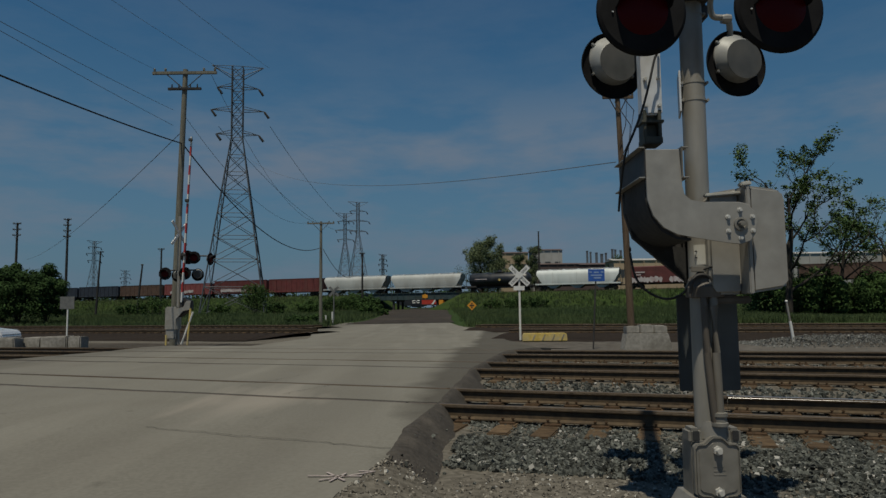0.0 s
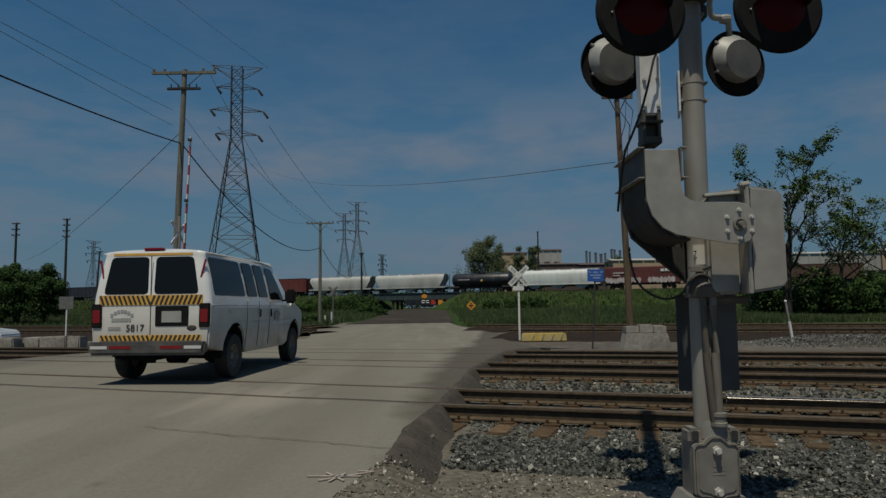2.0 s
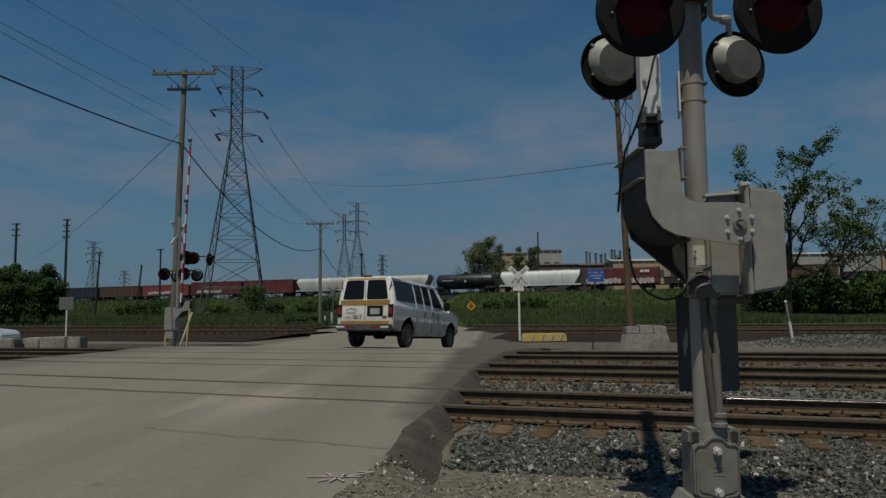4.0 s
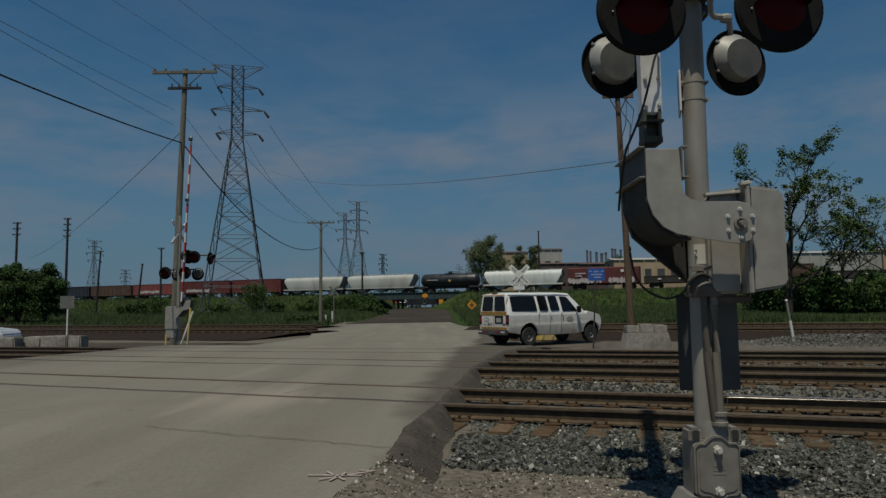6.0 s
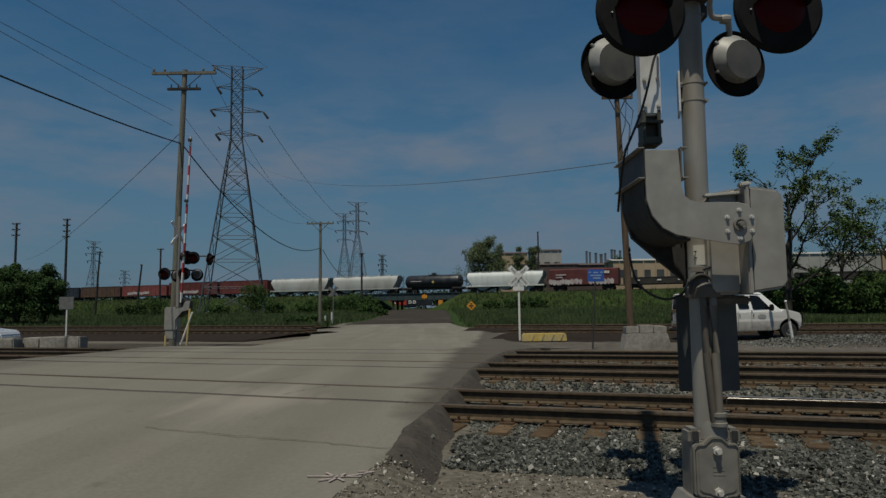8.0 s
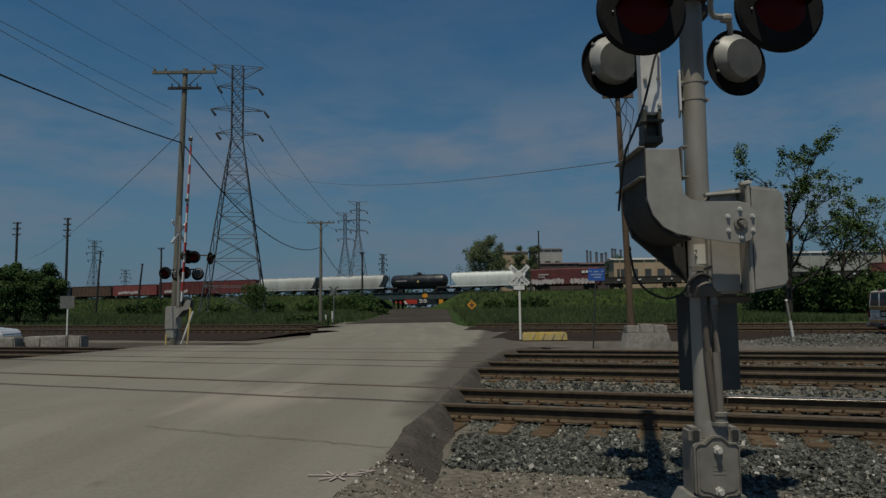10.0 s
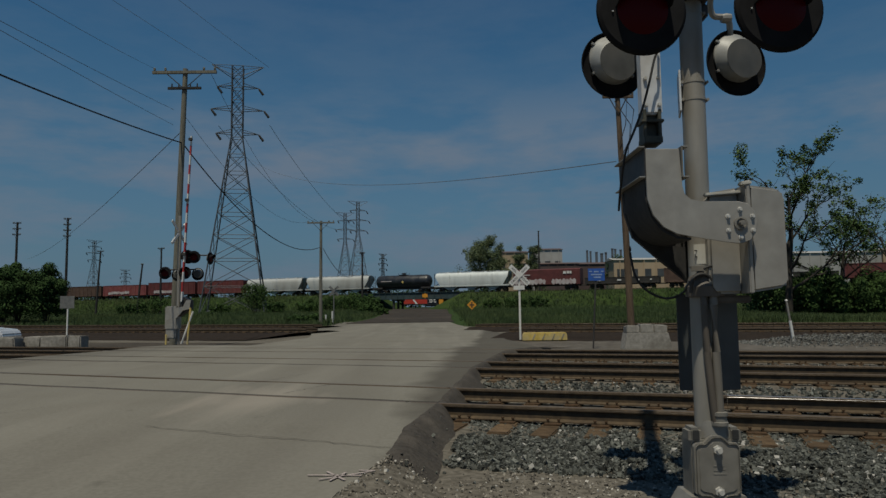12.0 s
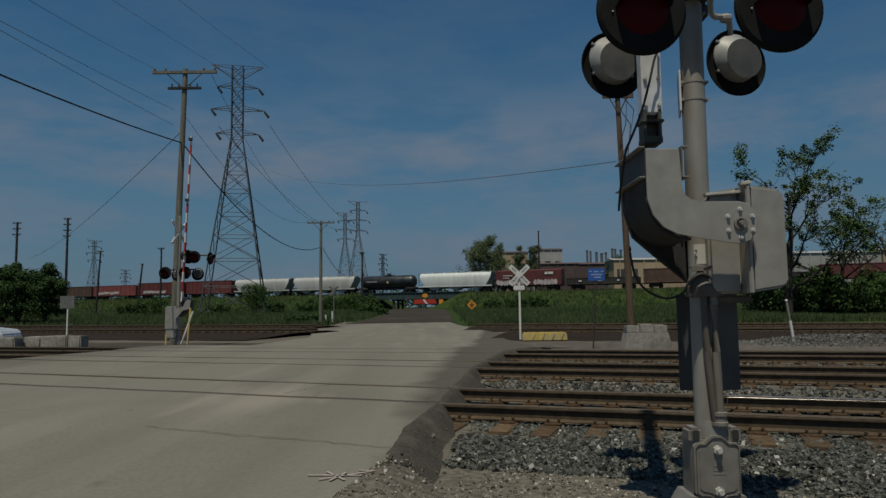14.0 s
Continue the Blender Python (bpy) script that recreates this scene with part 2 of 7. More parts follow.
PANEL_GREY = surface("blue_grey_sign_back", (0.0655, 0.0708, 0.0732), (0.0886, 0.0947, 0.0963), 6.0, 0.55, bump=0.04, metal=0.3, grime=(0.0308, 0.0323, 0.0347))
RED_LENS = glass_material("red_lens", (0.055, 0.002, 0.003), 0.45)
RED_LENS.node_tree.nodes["Principled BSDF"].inputs["Specular IOR Level"].default_value = 0.1
RUBBER = surface("black_rubber", (0.014, 0.014, 0.014), (0.03, 0.029, 0.028), 20.0, 0.8, bump=0.1)
CONCRETE = surface("weathered_concrete", (0.2079, 0.1963, 0.1733), (0.3234, 0.308, 0.2772), 9.0, 0.9, bump=0.3, grime=(0.1309, 0.1193, 0.1001), grime_amount=0.7, grime_scale=1.8)
YELLOW = surface("faded_yellow_paint", (0.442, 0.323, 0.068), (0.561, 0.425, 0.136), 8.0, 0.75, bump=0.15, grime=(0.34, 0.306, 0.2295), grime_amount=0.7, grime_scale=2.5)
WOOD_POLE = surface("weathered_pole_wood", (0.1078, 0.1055, 0.087), (0.2041, 0.1987, 0.1656), 9.0, 0.9, bump=0.5, stretch=(6, 6, 0.4), grime=(0.0539, 0.0462, 0.0385), grime_amount=0.5)
WOOD_BROWN = surface("brown_pole_wood", (0.077, 0.0554, 0.0385), (0.154, 0.1116, 0.077), 9.0, 0.9, bump=0.5, stretch=(6, 6, 0.4), grime=(0.0462, 0.0347, 0.027), grime_amount=0.5)
WOOD_DARK = surface("dark_pole_wood", (0.0231, 0.0231, 0.0246), (0.0462, 0.0447, 0.0431), 4.0, 0.9, bump=0)
LATTICE = surface("galvanised_lattice", (0.0501, 0.0577, 0.0693), (0.077, 0.0862, 0.1001), 1.0, 0.6, metal=0.3, bump=0)
WIRE = surface("black_wire", (0.0154, 0.0154, 0.0169), (0.027, 0.027, 0.0293), 3.0, 0.7, bump=0)
WIRE_GREY = surface("grey_wire", (0.0924, 0.1001, 0.1078), (0.1309, 0.1386, 0.1463), 3.0, 0.7, bump=0)
WHITE = surface("white_sheeting", (0.561, 0.561, 0.544), (0.663, 0.663, 0.646), 6.0, 0.6, bump=0.03, grime=(0.425, 0.4165, 0.3825), grime_amount=0.5)
WHITE_POST = surface("white_post_paint", (0.54, 0.54, 0.513), (0.675, 0.675, 0.648), 6.0, 0.6, bump=0.05, grime=(0.36, 0.342, 0.306), grime_amount=0.5)
RED_STRIPE = surface("red_sheeting", (0.3234, 0.0231, 0.0231), (0.4004, 0.0385, 0.0347), 6.0, 0.5, bump=0)
BLUE_SIGN = surface("blue_sign_sheeting", (0.018, 0.075, 0.30), (0.024, 0.10, 0.38), 6.0, 0.5, bump=0)
ORANGE = surface("orange_sign_sheeting", (0.561, 0.2295, 0.017), (0.6375, 0.2805, 0.0255), 6.0, 0.55, bump=0)
INK = surface("black_ink", (0.018, 0.018, 0.018), (0.03, 0.03, 0.03), 6.0, 0.6, bump=0)
VAN_WHITE = surface("white_van_paint", (0.6996, 0.6996, 0.689), (0.7844, 0.7844, 0.7738), 3.0, 0.26, bump=0, grime=(0.5936, 0.583, 0.5406), grime_amount=0.3, grime_scale=2.0, coat=0.6)
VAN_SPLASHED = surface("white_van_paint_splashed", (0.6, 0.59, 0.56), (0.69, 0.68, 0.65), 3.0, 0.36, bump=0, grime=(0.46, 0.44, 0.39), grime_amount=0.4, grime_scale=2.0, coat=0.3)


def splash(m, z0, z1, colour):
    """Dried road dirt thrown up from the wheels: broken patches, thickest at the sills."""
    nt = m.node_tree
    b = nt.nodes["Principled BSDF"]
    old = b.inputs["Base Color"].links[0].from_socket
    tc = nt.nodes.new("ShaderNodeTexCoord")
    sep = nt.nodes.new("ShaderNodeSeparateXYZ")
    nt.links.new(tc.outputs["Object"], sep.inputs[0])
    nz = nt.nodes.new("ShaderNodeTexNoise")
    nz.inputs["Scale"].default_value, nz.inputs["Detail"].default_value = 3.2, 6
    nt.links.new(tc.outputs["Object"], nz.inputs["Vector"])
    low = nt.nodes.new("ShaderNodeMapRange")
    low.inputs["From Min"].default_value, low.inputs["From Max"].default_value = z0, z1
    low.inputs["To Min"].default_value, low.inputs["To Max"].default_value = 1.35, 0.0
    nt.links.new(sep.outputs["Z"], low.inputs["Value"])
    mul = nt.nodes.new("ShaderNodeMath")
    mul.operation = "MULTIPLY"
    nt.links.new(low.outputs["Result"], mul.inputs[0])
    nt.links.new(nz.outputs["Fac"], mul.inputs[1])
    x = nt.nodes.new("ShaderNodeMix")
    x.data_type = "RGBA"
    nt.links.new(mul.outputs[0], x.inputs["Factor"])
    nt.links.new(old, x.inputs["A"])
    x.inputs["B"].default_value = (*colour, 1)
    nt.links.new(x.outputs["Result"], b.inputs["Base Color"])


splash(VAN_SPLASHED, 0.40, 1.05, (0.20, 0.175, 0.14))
VAN_GLASS = glass_material("tinted_glass", (0.006, 0.007, 0.008), 0.05)
VAN_GLASS.node_tree.nodes["Principled BSDF"].inputs["Specular IOR Level"].default_value = 0.3
BUMPER = surface("dirty_bumper", (0.0693, 0.0678, 0.0647), (0.1309, 0.127, 0.1193), 6.0, 0.45, metal=0.4, bump=0.03, grime=(0.154, 0.1386, 0.1155), grime_amount=0.5, grime_scale=4)
RIM = surface("grimy_steel_rim", (0.11, 0.1034, 0.0946), (0.22, 0.209, 0.1936), 9.0, 0.6, metal=0.4, bump=0.03, grime=(0.286, 0.242, 0.198), grime_amount=0.6)
TAIL_RED = glass_material("red_tail_lens", (0.19, 0.01, 0.014), 0.15)
TAIL_CLEAR = glass_material("clear_tail_lens", (0.55, 0.55, 0.55), 0.2)
CAR_SILVER = surface("silver_car_paint", (0.6, 0.61, 0.62), (0.72, 0.73, 0.74), 4.0, 0.22, metal=0.35, bump=0, coat=0.4)
HOPPER_GREY = surface("pale_grey_hopper_paint", (0.3234, 0.3388, 0.3311), (0.4235, 0.4389, 0.4274), 0.9, 0.6, bump=0, grime=(0.2079, 0.2002, 0.1809), grime_amount=0.75, grime_scale=0.45, stretch=(1, 1, 0.4))
HOPPER_WHITE = surface("white_hopper_paint", (0.4756, 0.5166, 0.5084), (0.574, 0.6068, 0.5986), 0.9, 0.6, bump=0, grime=(0.369, 0.3772, 0.3608), grime_amount=0.6, grime_scale=0.5, stretch=(1, 1, 0.4))
TANK_BLACK = surface("black_tank_paint", (0.0092, 0.0108, 0.0139), (0.02, 0.0231, 0.0277), 1.0, 0.42, bump=0, grime=(0.0462, 0.0462, 0.0462), grime_amount=0.4, grime_scale=0.6)
RED_OXIDE = surface("faded_red_gondola_paint", (0.0963, 0.02, 0.02), (0.1386, 0.0308, 0.0293), 0.8, 0.75, bump=0, grime=(0.077, 0.0385, 0.0308), grime_amount=0.6, grime_scale=0.5, random_tint=0.2)
RED_BRIGHT = surface("red_gondola_paint", (0.154, 0.0362, 0.0362), (0.2041, 0.0524, 0.0508), 0.8, 0.75, bump=0, grime=(0.1309, 0.0539, 0.0462), grime_amount=0.6, grime_scale=0.5)
BROWN_CAR = surface("brown_gondola_paint", (0.0577, 0.0323, 0.0231), (0.0963, 0.0554, 0.0385), 0.8, 0.8, bump=0, grime=(0.0385, 0.0231, 0.0193), grime_amount=0.6, grime_scale=0.5)
BOX_RED = surface("maroon_boxcar_paint", (0.077, 0.0169, 0.0169), (0.1116, 0.0262, 0.0246), 0.8, 0.7, bump=0, grime=(0.0539, 0.0193, 0.0169), grime_amount=0.6, grime_scale=0.5)
NAVY_CAR = surface("dark_blue_gondola_paint", (0.0139, 0.0185, 0.0308), (0.0231, 0.0308, 0.0477), 0.8, 0.7, bump=0)
SPRAY = surface("spray_paint_pale", (0.3465, 0.308, 0.308), (0.4774, 0.4389, 0.4389), 0.7, 0.7, bump=0, grime=(0.231, 0.0924, 0.0924), grime_amount=0.6, grime_scale=0.9)
LOCO_RED = surface("red_locomotive_paint", (0.3465, 0.027, 0.0154), (0.4312, 0.0423, 0.0231), 0.8, 0.5, bump=0)
BRIDGE = surface("weathered_girder_paint", (0.0193, 0.0385, 0.0423), (0.0347, 0.0577, 0.0616), 0.6, 0.7, bump=0, grime=(0.0616, 0.0462, 0.0347), grime_amount=0.6, grime_scale=0.4)
TAN = surface("tan_metal_cladding", (0.308, 0.231, 0.1502), (0.385, 0.2964, 0.2002), 0.15, 0.8, bump=0, grime=(0.2464, 0.1809, 0.1155), grime_amount=0.6, grime_scale=0.06, stretch=(1, 1, 0.3))
PALE_CLAD = surface("pale_cladding", (0.2541, 0.2541, 0.2426), (0.3388, 0.335, 0.3234), 0.15, 0.8, bump=0, grime=(0.231, 0.2156, 0.2002), grime_amount=0.6, grime_scale=0.06)
MAROON_CLAD = surface("dark_maroon_cladding", (0.0577, 0.0385, 0.037), (0.0886, 0.0616, 0.0577), 0.15, 0.8, bump=0)
LEAF = surface("summer_leaf", (0.0216, 0.0447, 0.0123), (0.0477, 0.0832, 0.0239), 0.6, 0.9, bump=0, island=0.4)
LEAF_SUN = surface("sunlit_pale_leaf", (0.0385, 0.0693, 0.0231), (0.0785, 0.1201, 0.0424), 0.6, 0.9, bump=0, island=0.35)
LEAF_OLIVE = surface("olive_leaf", (0.077, 0.1001, 0.0501), (0.1386, 0.1694, 0.0886), 0.5, 0.9, bump=0, island=0.4)
LEAF_DARK = surface("dark_bush_leaf", (0.0154, 0.0347, 0.0108), (0.0362, 0.0655, 0.0200), 0.5, 0.9, bump=0, island=0.4)
GRASS = surface("wild_grass", (0.0185, 0.0408, 0.0077), (0.0447, 0.0755, 0.0162), 0.25, 0.8, bump=0, island=0.22, grime=(0.0924, 0.104, 0.0347), grime_amount=0.4, grime_scale=0.08)
BARK = surface("grey_bark", (0.0231, 0.0208, 0.0169), (0.0577, 0.0508, 0.0423), 7.0, 0.95, bump=0.3, stretch=(3, 3, 0.5))
CHALK = surface("survey_paint", (0.2772, 0.2387, 0.2233), (0.385, 0.3311, 0.3157), 30.0, 0.9, bump=0.1, grime=(0.231, 0.2002, 0.1925), grime_amount=0.7, grime_scale=9)


# ---- mesh helpers ----
def box(bm, size, at=(0, 0, 0), rot=(0, 0, 0), bevel=0.0):
    g = bmesh.ops.create_cube(bm, size=1, matrix=pose(*at, *rot) @ Matrix.Diagonal((*size, 1)))
    if bevel:
        edges = list({e for v in g["verts"] for e in v.link_edges})
        bmesh.ops.bevel(bm, geom=edges, offset=bevel, segments=2, affect="EDGES")


def rod(bm, a, b, r0, r1=None, seg=10, caps=True):
    a, b = Vector(a), Vector(b)
    d = b - a
    q = d.to_track_quat("Z", "Y").to_matrix().to_4x4()
    bmesh.ops.create_cone(bm, cap_ends=caps, segments=seg, radius1=r0, radius2=r0 if r1 is None else r1, depth=d.length,
                          matrix=Matrix.Translation((a + b) / 2) @ q)


def tube(bm, pts, r, seg=8):
    pts = [Vector(p) for p in pts]
    rings = []
    for i, p in enumerate(pts):
        d = (pts[min(i + 1, len(pts) - 1)] - pts[max(i - 1, 0)]).normalized()
        q = d.to_track_quat("Z", "Y")
        rr = r[i] if isinstance(r, (list, tuple)) else r
        rings.append([bm.verts.new(p + q @ Vector((math.cos(2 * math.pi * k / seg) * rr, math.sin(2 * math.pi * k / seg) * rr, 0))) for k in range(seg)])
    for a, b in zip(rings, rings[1:]):
        for k in range(seg):
            bm.faces.new((a[k], a[(k + 1) % seg], b[(k + 1) % seg], b[k]))
    bm.faces.new(rings[0][::-1])
    bm.faces.new(rings[-1])


def prism(bm, outline, y0, y1, m=None):
    """Extrude an (x, z) outline from y0 to y1."""
    m = m or Matrix()
    a = [bm.verts.new(m @ Vector((x, y0, z))) for x, z in outline]
    b = [bm.verts.new(m @ Vector((x, y1, z))) for x, z in outline]
    n = len(a)
    bm.faces.new(a)
    bm.faces.new(b[::-1])
    for i in range(n):
        bm.faces.new((a[i], b[i], b[(i + 1) % n], a[(i + 1) % n]))


def lathe(bm, profile, m=None, seg=24):
    """Turn an (r, z) profile round z."""
    m = m or Matrix()
    rings = []
    for r, z in profile:
        if r < 1e-5:
            rings.append([bm.verts.new(m @ Vector((0, 0, z)))])
        else:
            rings.append([bm.verts.new(m @ Vector((math.cos(2 * math.pi * k / seg) * r, math.sin(2 * math.pi * k / seg) * r, z))) for k in range(seg)])
    for a, b in zip(rings, rings[1:]):
        for k in range(seg):
            k2 = (k + 1) % seg
            if len(a) == 1 and len(b) == 1:
                continue
            if len(a) == 1:
                bm.faces.new((a[0], b[k2], b[k]))
            elif len(b) == 1:
                bm.faces.new((a[k], a[k2], b[0]))
            else:
                bm.faces.new((a[k], a[k2], b[k2], b[k]))


def mesh_of(name, bm, material, smooth=35):
    bmesh.ops.recalc_face_normals(bm, faces=bm.faces)
    me = bpy.data.meshes.new(name)
    bm.to_mesh(me)
    bm.free()
    me.materials.append(material)
    if smooth:
        me.shade_smooth()
        me.set_sharp_from_angle(angle=radians(smooth))
    return me


def part(name, bm, material, parent=None, label="", smooth=35, m=None):
    ob = new(name, mesh_of(name, bm, material, smooth))
    ob.parent = parent
    if m is not None:
        ob.matrix_basis = m
    return tagged(ob, label)


def again(ob, m, parent=None):
    """Another part on the same mesh, at the pose m."""
    o = new(ob.name.split(".")[0], ob.data)
    o.parent = parent or ob.parent
    o.matrix_basis = m
    if "label" in ob:
        o["label"] = ob["label"]
    return o


def thing(name, m, label, category, group="", kind=""):
    ob = new(name)
    ob.matrix_basis = m
    ob.empty_display_size = 0.2
    return tagged(ob, label, category, group, kind)


def lump(n, seed=0):
    """A shallow pseudo-random height for a place."""
    return noise.noise(Vector(n) + Vector((seed, seed * 1.7, 0.3)))


# ---- ground, road, tracks ----
def mix_at(table, v):
    """Read a table of (v, value) with straight lines between."""
    if v <= table[0][0]:
        return table[0][1]
    for (a, x), (b, y) in zip(table, table[1:]):
        if v <= b:
            return x + (y - x) * (v - a) / (b - a)
    return table[-1][1]


def ease(a, b, v):
    t = min(max((v - a) / (b - a), 0), 1)
    return t * t * (3 - 2 * t)


LEVEL = [(-30, -0.25), (3.5, -0.22), (6.3, -0.20), (18, -0.20), (20.5, -0.24), (26, -0.52), (58, -0.52), (90, 0.1), (150, 0.7), (5000, 0.7)]


def ground_z(x, y):
    c = y + 0.33 * max(min(x, 60), -60)
    return mix_at(LEVEL, c) + 0.03 * lump((x * 0.9, y * 0.9, 0)) * ease(2, 5, abs(c)) * (1 if c > 20 else 0.35)


def steps(*runs):
    out = []
    for a, b, d in runs:
        n = max(1, round((b - a) / d))
        out += [a + (b - a) * i / n for i in range(n)]
    return out + [runs[-1][1]]


def build_ground():
    xs = steps((-4000, -600, 700), (-600, -90, 60), (-90, -16, 5), (-16, 16, 0.5), (16, 90, 5), (90, 600, 60), (600, 4000, 700))
    ys = steps((-600, -40, 80), (-40, 0, 5), (0, 24, 0.5), (24, 70, 2), (70, 300, 15), (300, 1000, 120), (1000, 4800, 700))
    verts = [(x, y, ground_z(x, y)) for y in ys for x in xs]
    n = len(xs)
    faces = [(j * n + i, j * n + i + 1, (j + 1) * n + i + 1, (j + 1) * n + i) for j in range(len(ys) - 1) for i in range(n - 1)]
    me = bpy.data.meshes.new("ground")
    me.from_pydata(verts, [], faces)
    me.materials.append(SOIL)
    me.shade_smooth()
    tagged(new("ground", me), "flat gravelly dirt ground running into wild green grass", "ground", kind="structure")


# each main track: centre line y = c + m x, its rails 1.5 m apart
TRACKS = [(9.02, -0.39), (13.87, -0.33), (17.87, -0.28)]
# past the road the first track bends a little, so each has a line of its own there
TRACKS_EAST = [(9.03, -0.335), (13.87, -0.33), (17.87, -0.28)]
JOINT = -0.2
SLANT = [(0, -0.39), (9.02, -0.39), (13.87, -0.33), (17.87, -0.28), (30, -0.30), (80, -0.32)]
ROAD_R = [(-30, -1.6), (2, -1.25), (4.34, -0.70), (4.85, -0.57), (5.67, -0.43), (6.7, -0.37), (8.2, -0.08), (12.7, 0.5), (17.4, 1.5), (19.4, 2.4), (24, 4.2)]
ROAD_L = [(-30, -12.5), (12, -11.8), (16.6, -10.75), (17.8, -10.4), (19.5, -9.8), (21.4, -9.65), (26, -9.3)]
FAR_R = [(22, 4.0), (33, 2.9), (40, 3.4), (48, 2.2), (60, 1.2), (68, 0.4)]
FAR_L = [(22, -9.6), (30, -8.4), (37, -7.3), (48, -9.2), (60, -11.0), (68, -10.5)]


def road_z(c):
    return mix_at([(-30, -0.06), (4, -0.02), (7, 0.0), (19, 0.0), (21, -0.06), (25, -0.36), (27, -0.43), (60, -0.45), (75, -0.2)], c)


def strip(bm, c0, c1, left, right, rows, cols, height, lift=0.0):
    """A sheet between two slanting cross lines and two edge tables."""
    grid = []
    for j in range(rows + 1):
        c = c0 + (c1 - c0) * j / rows
        m = mix_at(SLANT, c)
        ends = []
        for table in (left, right):
            x = mix_at(table, c)
            for _ in range(4):
                x = mix_at(table, c + m * x)
            ends.append(x)
        row = []
        for i in range(cols + 1):
            x = ends[0] + (ends[1] - ends[0]) * i / cols
            if i in (0, cols):
                x += 0.04 * lump((c * 1.3, i, 5)) + 0.03 * lump((c * 6.1, i, 9))
            y = c + m * x
            z = height(c) + lift + 0.008 * lump((x * 0.8, y * 0.8, 1))
            row.append(bm.verts.new((x, y, z)))
        grid.append(row)
    for a, b in zip(grid, grid[1:]):
        for i in range(cols):
            bm.faces.new((a[i], a[i + 1], b[i + 1], b[i]))
    return grid


def bank_width(y):
    return mix_at([(1, 0.9), (4.4, 0.75), (5.3, 0.42), (7.4, 0.36), (8.2, 0.20), (9.6, 0.22), (10.2, 0.36), (11.6, 0.34), (12.3, 0.2), (20, 0.25)], y) * (1 + 0.15 * lump((y * 1.1, 0, 3)))


def bank_z(x, y):
    """The slope from the road's edge down to the ground."""
    e = mix_at(ROAD_R, y)
    top = road_z(y + 0.36 * e) - 0.014
    return top + 0.02 - 0.26 * ease(0.06, 1.1, (x - e) / bank_width(y) * 0.85)


